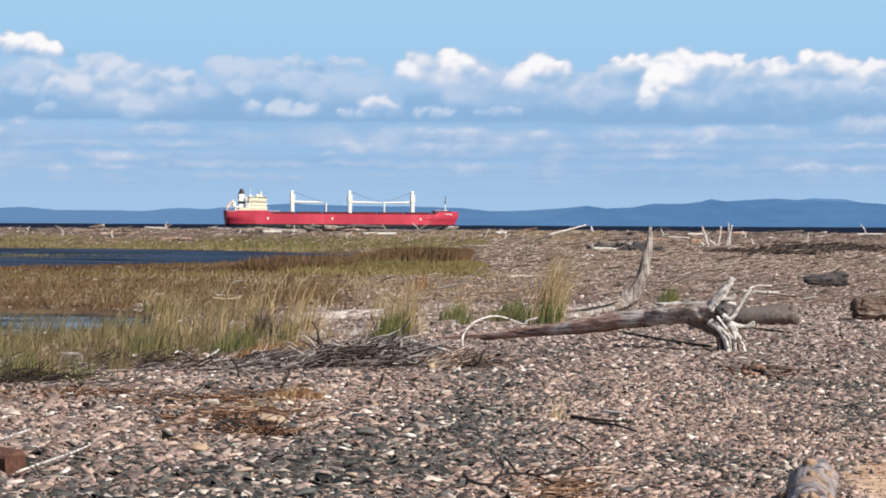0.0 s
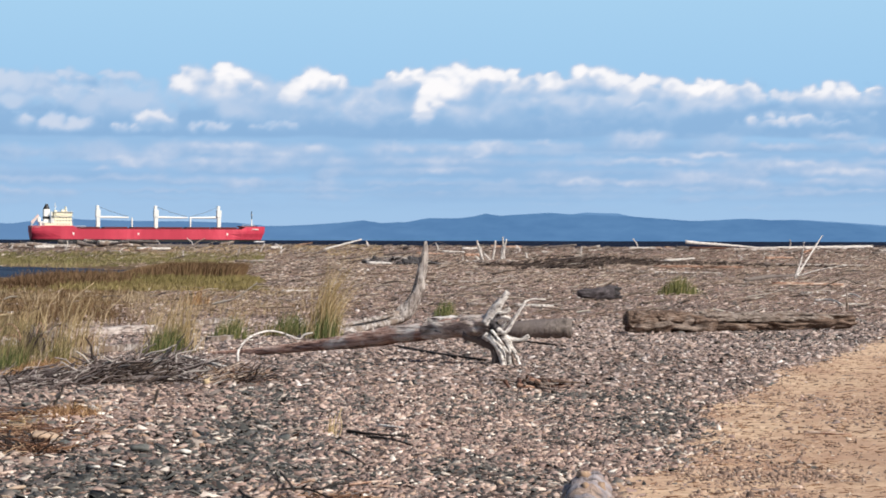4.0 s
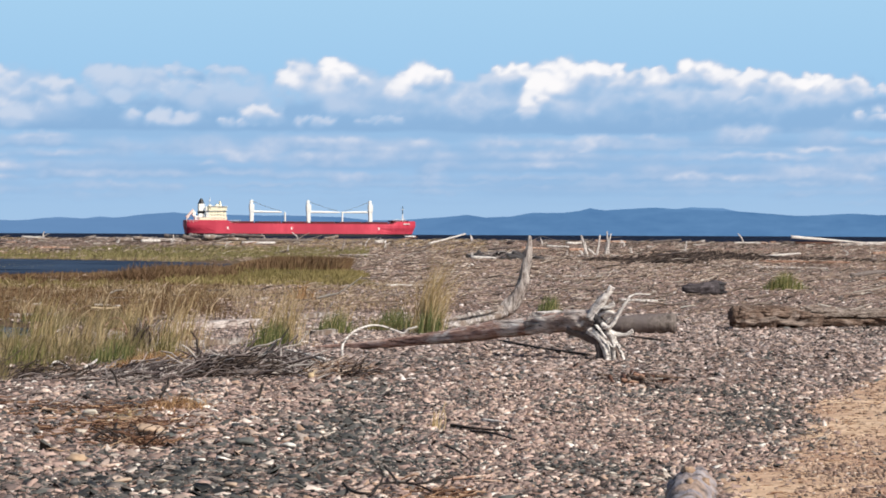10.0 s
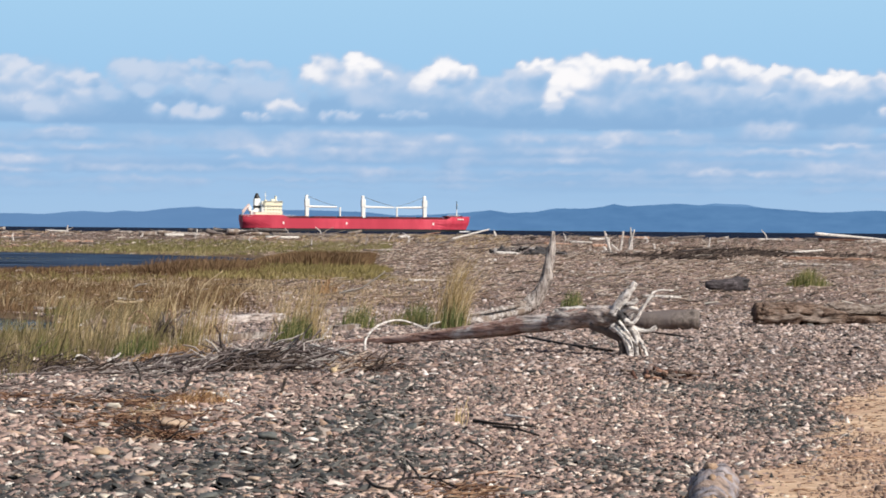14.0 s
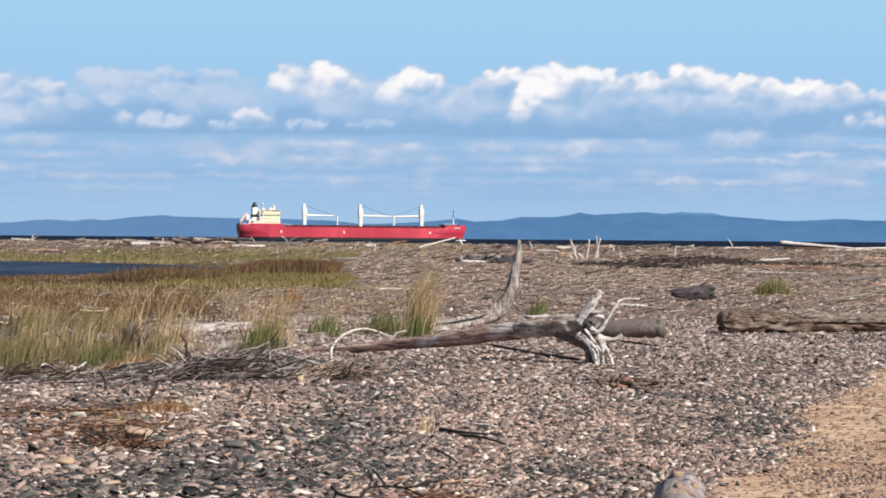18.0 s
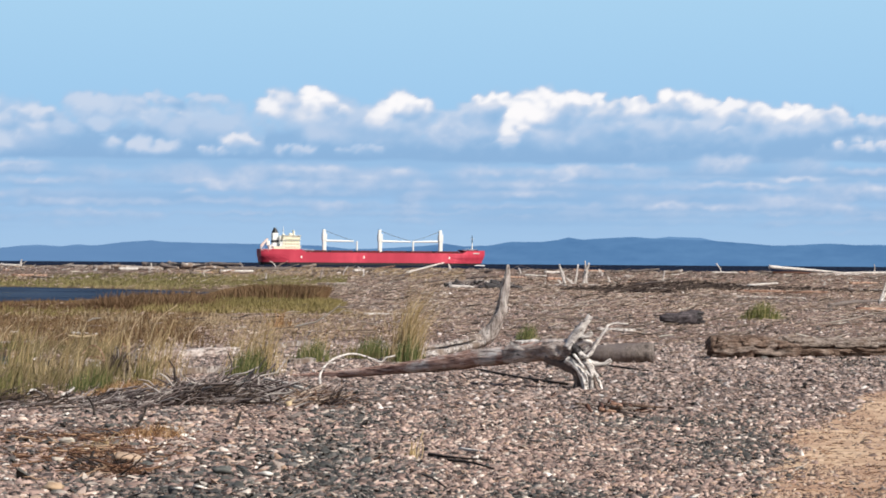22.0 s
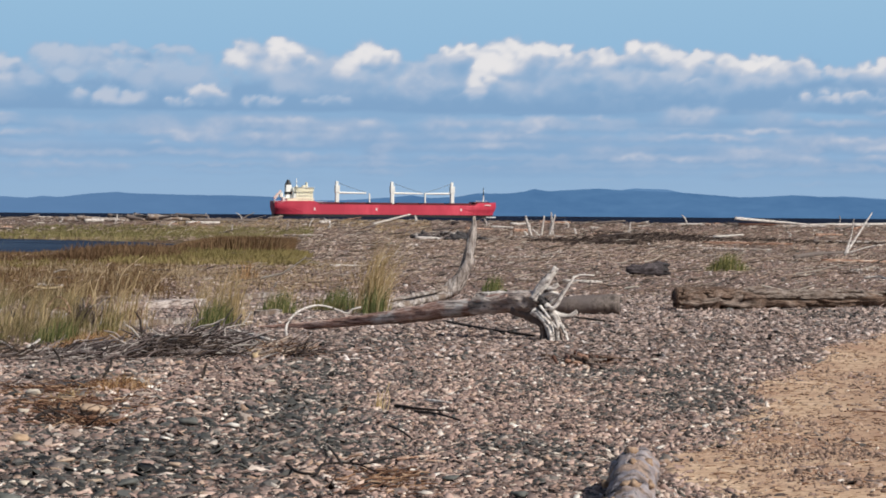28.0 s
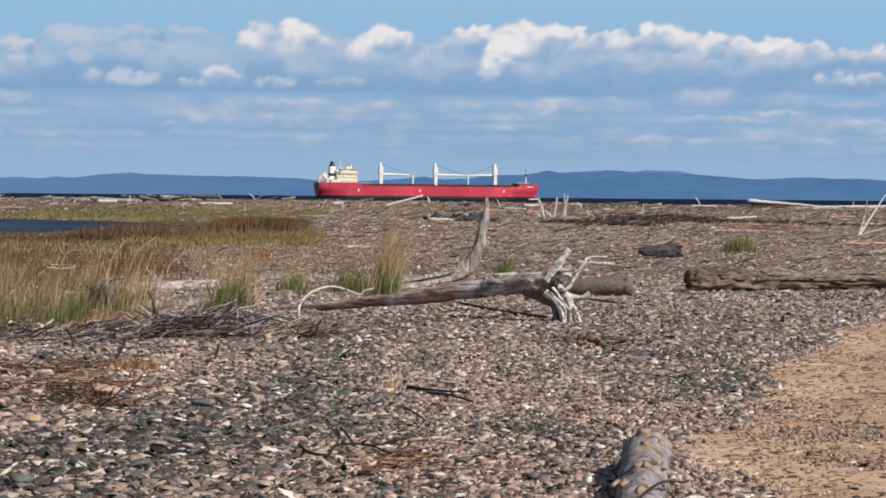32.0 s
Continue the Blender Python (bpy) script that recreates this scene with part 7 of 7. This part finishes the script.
tussocks("shore_stalks", 90, 8, 31, 46, -0.27, -0.10, (0.25, 0.5), (0.004, 0.008), 0.1, M["pale_stalk"], "tall straw stalks bent by the wind", 211, 0.5)
g = np.random.RandomState(214)
n = 900
x, y = g.uniform(-11.5, -6.4, n), g.uniform(36.0, 45.5, n)
k = spots(x, y, 0.9, 0.5, 0.62, 43) > 0.3
tagged(grass("pool_reeds", x[k], y[k], g.uniform(0.12, 0.34, k.sum()), g.uniform(0.007, 0.013, k.sum()), 0.2, M["olive_sedge"], "", 214, 0.15), "thin olive reeds standing in the shallow pool", "reeds", kind="stuff")
tussocks("pool_bank", 260, 16, 45.5, 48.5, -0.27, -0.13, (0.05, 0.13), (0.010, 0.018), 0.24, M["bank_reed"], "dark matted grass on the pool's far bank", 215, 0.1)
# the littered flat between marsh and shingle
tussocks("flat_straw", 900, 8, 46, 84, -0.082, 0.0, (0.05, 0.2), (0.009, 0.016), 0.2, M["pale_stalk"], "sparse dry straw-coloured grass among the litter", 212, 0.3, lambda x, y: 0.15 + 0.85 * spots(x, y, 0.35, 0.48, 0.62, 39), 1.2)
tussocks("flat_straw", 650, 10, 48, 84, -0.09, 0.012, (0.03, 0.10), (0.010, 0.02), 0.3, M["rust_mat"], "low brown plants among the litter", 213, 0.2, lambda x, y: 0.2 + 0.8 * spots(x, y, 0.3, 0.45, 0.6, 41), 1.4)


def reed_wedge():
    """The dense brown reed bed that ends the lagoon."""
    g = np.random.RandomState(61)
    n = 22000
    x, y = g.uniform(-10.4, -3.75, n), g.uniform(100, 109, n)
    h = (0.10 + 0.52 * ease(-9.6, -6.4, x)) * g.uniform(0.6, 1.0, n) * (0.8 + 0.4 * fbm(x * 1.3 + 40, y * 0.8 + 40, 62, 3))
    return tagged(grass("reed_bed", x, y, h, g.uniform(0.02, 0.045, n), 0.3, M["rust_mat"], "", 61, 0.12), "dense dark brown reed bed at the lagoon's end", "reeds", kind="stuff")


reed_wedge()
g = np.random.RandomState(62)
n = 5000
tagged(grass("reed_islet", g.uniform(-31, -19, n), g.uniform(114, 129, n), g.uniform(0.12, 0.34, n), g.uniform(0.03, 0.05, n), 0.15, M["reed_green"], "", 62, 0.1),
       "thin green reeds standing in the lagoon", "reeds", kind="stuff")


def clump(name, x, y, w, d, n, hs, ws, material, label, seed, lean=0.25, wind=0.2):
    """A tuft whose blades thin out and shorten away from its middle."""
    g = np.random.RandomState(seed)
    px, py = x + g.normal(0, w * 0.5, n), y + g.normal(0, d * 0.6, n)
    return tagged(grass(name, px, py, g.uniform(*hs, n) * np.exp(-0.5 * ((px - x) / (w * 0.8)) ** 2), g.uniform(*ws, n), lean, material, label, seed, wind), label, "grass", kind="stuff")


clump("grass_tuft", -2.3, 35.0, 0.32, 0.5, 420, (0.2, 0.5), (0.006, 0.011), M["tuft"], "dense dark green grass tuft on shingle", 71)
clump("grass_tuft", -1.63, 40.1, 0.3, 0.4, 280, (0.15, 0.46), (0.006, 0.011), M["tuft"], "low dark green grass tuft on shingle", 72)
clump("grass_tuft", -0.68, 41.7, 0.46, 0.5, 420, (0.14, 0.46), (0.006, 0.011), M["tuft"], "wide green grass tuft beside the snag", 73)
clump("tall_grass", -0.16, 40.4, 0.3, 0.4, 270, (0.5, 1.6), (0.006, 0.011), M["straw"], "tall straw-coloured dry grass bent by wind", 74, 0.26, 0.36)
clump("grass_tuft", -0.1, 40.0, 0.25, 0.3, 200, (0.2, 0.6), (0.007, 0.012), M["tuft"], "green grass at the foot of tall dry stalks", 78)
clump("grass_tuft", -1.0, 41.6, 0.5, 0.5, 110, (0.1, 0.3), (0.006, 0.011), M["reed_green"], "low green grass tuft on shingle", 79)
clump("tall_grass", -2.15, 35.3, 0.3, 0.4, 140, (0.45, 1.2), (0.005, 0.009), M["straw"], "tall straw-coloured dry grass bent by wind", 75, 0.15, 0.25)
clump("grass_tuft", 2.22, 49.6, 0.24, 0.4, 220, (0.22, 0.52), (0.008, 0.014), M["tuft"], "small green grass tuft on shingle", 76)
clump("grass_tuft", 10.05, 72.6, 0.55, 0.6, 380, (0.25, 0.66), (0.010, 0.018), M["reed_green"], "green grass tuft on shingle", 77)
for k, (x, y, w, n, h, mn) in enumerate(((-3.95, 30.8, 0.36, 300, 0.36, "tuft"), (-3.34, 30.9, 0.2, 150, 0.62, "reed_green"), (-4.95, 29.9, 0.4, 160, 0.4, "reed_green"), (-5.35, 25.4, 0.4, 240, 0.42, "reed_green"),
                                         (-5.5, 25.2, 0.35, 90, 0.4, "tuft"), (-4.75, 25.2, 0.2, 60, 0.34, "tuft"), (-6.3, 27.2, 0.5, 160, 0.36, "reed_green"), (-6.6, 30.0, 0.5, 120, 0.3, "reed_green"),
                                         (-5.3, 33.0, 0.5, 140, 0.45, "reed_green"), (-6.1, 34.5, 0.5, 140, 0.4, "reed_green"), (-5.0, 31.4, 0.4, 120, 0.42, "olive_sedge"))):
    clump("marsh_tuft", x, y, w, 0.5, n, (h * 0.35, h), (0.005, 0.011), M[mn], "green and straw marsh grass tuft at the shingle's edge", 80 + k, 0.28, 0.2)
for k, (x, y, n, h) in enumerate(((-3.3, 32.6, 60, 0.95), (-3.75, 35.5, 90, 0.95), (-4.6, 33.5, 60, 0.8), (-5.6, 36.0, 60, 0.8), (-2.5, 36.0, 40, 0.8), (-4.4, 36.0, 40, 0.7), (-5.2, 44.0, 50, 0.7), (-3.0, 44.0, 50, 0.7), (-7.5, 48.0, 60, 0.6), (-1.7, 44.5, 40, 0.6))):
    clump("tall_grass", x, y, 0.4, 0.6, n, (h * 0.5, h), (0.005, 0.010), M["straw"], "tall straw-coloured dry grass bent by wind", 90 + k, 0.15, 0.32)
clump("dry_tuft", -2.38, 22.8, 0.36, 0.5, 330, (0.06, 0.18), (0.005, 0.009), M["rust_grass"], "matted straw-coloured dead grass on shingle", 108, 1.0, 0.3)
clump("dry_tuft", -2.6, 21.6, 0.3, 0.5, 80, (0.05, 0.12), (0.004, 0.008), M["straw"], "low matted dry grass on shingle", 98, 0.9, 0.4)
clump("dry_tuft", -3.0, 29.5, 0.5, 0.7, 200, (0.06, 0.2), (0.005, 0.010), M["straw"], "low matted dry grass beside the brushwood", 99, 0.8, 0.4)
clump("dry_tuft", -1.3, 28.6, 0.4, 0.5, 160, (0.05, 0.16), (0.005, 0.010), M["straw"], "low matted dry grass beside the brushwood", 100, 0.9, 0.4)


clump("dry_tuft", -3.3, 29.6, 0.5, 0.6, 900, (0.10, 0.28), (0.005, 0.010), M["rust_grass"], "low matted rusty dead grass beside the brushwood", 101, 0.8, 0.4)
clump("dry_tuft", -1.25, 28.9, 0.4, 0.6, 200, (0.06, 0.2), (0.005, 0.010), M["rust_grass"], "low matted rusty dead grass beside the brushwood", 102, 0.8, 0.4)
clump("dead_plant", -4.08, 34.6, 0.22, 0.3, 110, (0.2, 0.5), (0.008, 0.016), M["dark_wrack"], "dark dead plant standing at the marsh's edge", 103, 0.3, 0.1)
clump("dead_plant", -3.63, 36.9, 0.13, 0.3, 60, (0.15, 0.36), (0.008, 0.016), M["rust_litter"], "brown dead plant standing at the marsh's edge", 104, 0.3, 0.1)
clump("dead_plant", -3.2, 60.0, 0.3, 0.4, 60, (0.2, 0.6), (0.012, 0.02), M["rust_grass"], "brown dead plant standing on the flat", 105, 0.4, 0.2)
clump("dead_plant", 0.0, 20.6, 0.06, 0.1, 26, (0.08, 0.2), (0.004, 0.009), M["straw"], "small dry plant on the shingle", 106, 0.2, 0.1)


# single stones that stand out
def stone(x, y, s, seed, colours, label):
    bm = bmesh.new()
    bmesh.ops.create_icosphere(bm, subdivisions=2, radius=1)
    for v in bm.verts:
        v.co *= 1 + 0.7 * noise.noise(v.co * 1.2 + Vector((seed * 5.3, 0, 0)))
        v.co = Vector((v.co.x * s * 1.15, v.co.y * s * 0.85, v.co.z * s * 0.32))
    ob = part("stone", bm, surface("stone_%d" % seed, colours, 12, 0.7), smooth=True)
    ob.location = G(x, y, 0.012 + s * 0.24)
    ob.rotation_euler = (0.05 * seed % 0.3, 0.1, seed * 2.4)
    return tagged(ob, label, "stone")


stone(-1.09, 18.6, 0.055, 1, [(0.3, (0.62, 0.6, 0.55)), (0.7, (0.75, 0.72, 0.68))], "pale white flat beach stone")
stone(-2.49, 17.4, 0.085, 2, [(0.3, (0.40, 0.27, 0.17)), (0.7, (0.56, 0.41, 0.28))], "large orange-tan flat beach stone")
stone(-2.24, 19.8, 0.12, 3, [(0.3, (0.40, 0.28, 0.2)), (0.7, (0.5, 0.38, 0.28))], "tan flat beach stone")
TONES = {"orange": ((0.46, 0.31, 0.19), (0.62, 0.46, 0.31)), "tan": ((0.40, 0.29, 0.22), (0.54, 0.42, 0.32)), "white": ((0.66, 0.64, 0.6), (0.80, 0.78, 0.74)), "cream": ((0.52, 0.45, 0.37), (0.68, 0.6, 0.5)),
         "grey": ((0.34, 0.33, 0.31), (0.48, 0.46, 0.43)), "slate": ((0.085, 0.09, 0.085), (0.15, 0.155, 0.145))}
for k, (x, y, r, tone) in enumerate(((-2.80, 19.8, 0.058, "cream"), (-2.19, 23.3, 0.073, "grey"), (-1.99, 15.9, 0.050, "tan"), (-1.89, 15.4, 0.035, "white"), (-1.28, 15.7, 0.046, "tan"), (-1.03, 23.4, 0.063, "cream"),
                                     (-2.03, 13.8, 0.068, "slate"), (-1.74, 15.9, 0.036, "cream"), (-2.05, 19.4, 0.057, "slate"), (-1.43, 18.8, 0.093, "slate"), (-1.46, 14.6, 0.065, "slate"), (-2.05, 14.6, 0.039, "cream"),
                                     (-1.63, 17.4, 0.035, "white"), (-0.37, 19.9, 0.058, "slate"), (0.80, 14.1, 0.057, "slate"), (0.43, 15.0, 0.047, "slate"))):
    stone(x, y, r, 10 + k, [(0.35, TONES[tone][0]), (0.65, TONES[tone][1])], tone + " flat beach stone among the shingle")
stone(-3.0, 21.8, 0.08, 6, [(0.3, (0.55, 0.5, 0.42)), (0.7, (0.7, 0.65, 0.57))], "cream flat beach stone")



# the nearest cobbles of the shingle bank, one by one
def cobbles():
    m, nt, sh = nodes_of("cobble")
    info = nt.nodes.new("ShaderNodeObjectInfo")
    col = ramp(nt, info.outputs["Random"], [(0.0, (0.05, 0.052, 0.05)), (0.42, (0.15, 0.15, 0.142)), (0.58, (0.28, 0.21, 0.17)), (0.75, (0.44, 0.31, 0.24)), (0.92, (0.55, 0.42, 0.31)), (1.0, (0.8, 0.74, 0.66))])
    col = mix(nt, 0.5, col, ramp(nt, noise_tex(nt, 60, 4, 0.7), [(0.3, (0.4, 0.4, 0.4)), (0.7, (1, 1, 1))]), "MULTIPLY")
    nt.links.new(col, sh.inputs["Base Color"])
    sh.inputs["Roughness"].default_value = 0.7
    rnd = random.Random(77)
    kinds = []
    for k in range(12):
        bm = bmesh.new()
        bmesh.ops.create_icosphere(bm, subdivisions=1, radius=1)
        for v in bm.verts:
            v.co *= 1 + 0.45 * noise.noise(v.co * 1.1 + Vector((k * 3.7, 0, 0)))
            v.co = Vector((v.co.x, v.co.y * 0.72, max(-0.15, min(0.17, v.co.z * 0.3))))
        me = bpy.data.meshes.new("stone")
        bm.to_mesh(me)
        bm.free()
        me.materials.append(m)
        kinds.append(me)
    for k in range(300):
        y = math.sqrt(rnd.uniform(12.0 ** 2, 20.0 ** 2))
        x = rnd.uniform(-0.23, 0.10 if k % 3 else -0.05) * y
        if sand_at(x, y) > 0.2:
            x -= 1.2
        s = rnd.uniform(0.03, 0.062)
        if k % 4 == 0:
            x, y, s = -2.3 + rnd.gauss(0, 0.45), 13.3 + rnd.gauss(0, 0.6), rnd.uniform(0.045, 0.085)
        ob = new("stone", kinds[k % 12])
        ob.parent = ground
        ob.location = G(x, y, s * 0.16)
        ob.rotation_euler = (rnd.gauss(0, 0.14), rnd.gauss(0, 0.14), rnd.uniform(0, 6.28))
        ob.scale = (s, s, s * rnd.uniform(0.8, 1.5))


cobbles()


# ---------------------------------------------------------------- what moves
def motions():
    """The ship steams on, a little away from the shore, at 6.74 m/s."""
    x0, y0, turn, v = -275.1, 2054.6, 15.91, 6.740
    dx, dy = math.cos(radians(turn)), math.sin(radians(turn))
    walk(ship, [(t, pose(x0 + v * t * dx, y0 + v * t * dy, SEA, 0, 0, turn)) for t in (0, 8, 16, 24, 32)])
    # the clouds drift very slowly
    walk(cloud_bank, [(t, pose(0, 0, 0, 0, 0, 0.06 - 0.116 * t / 32)) for t in (0, 16, 32)])


motions()
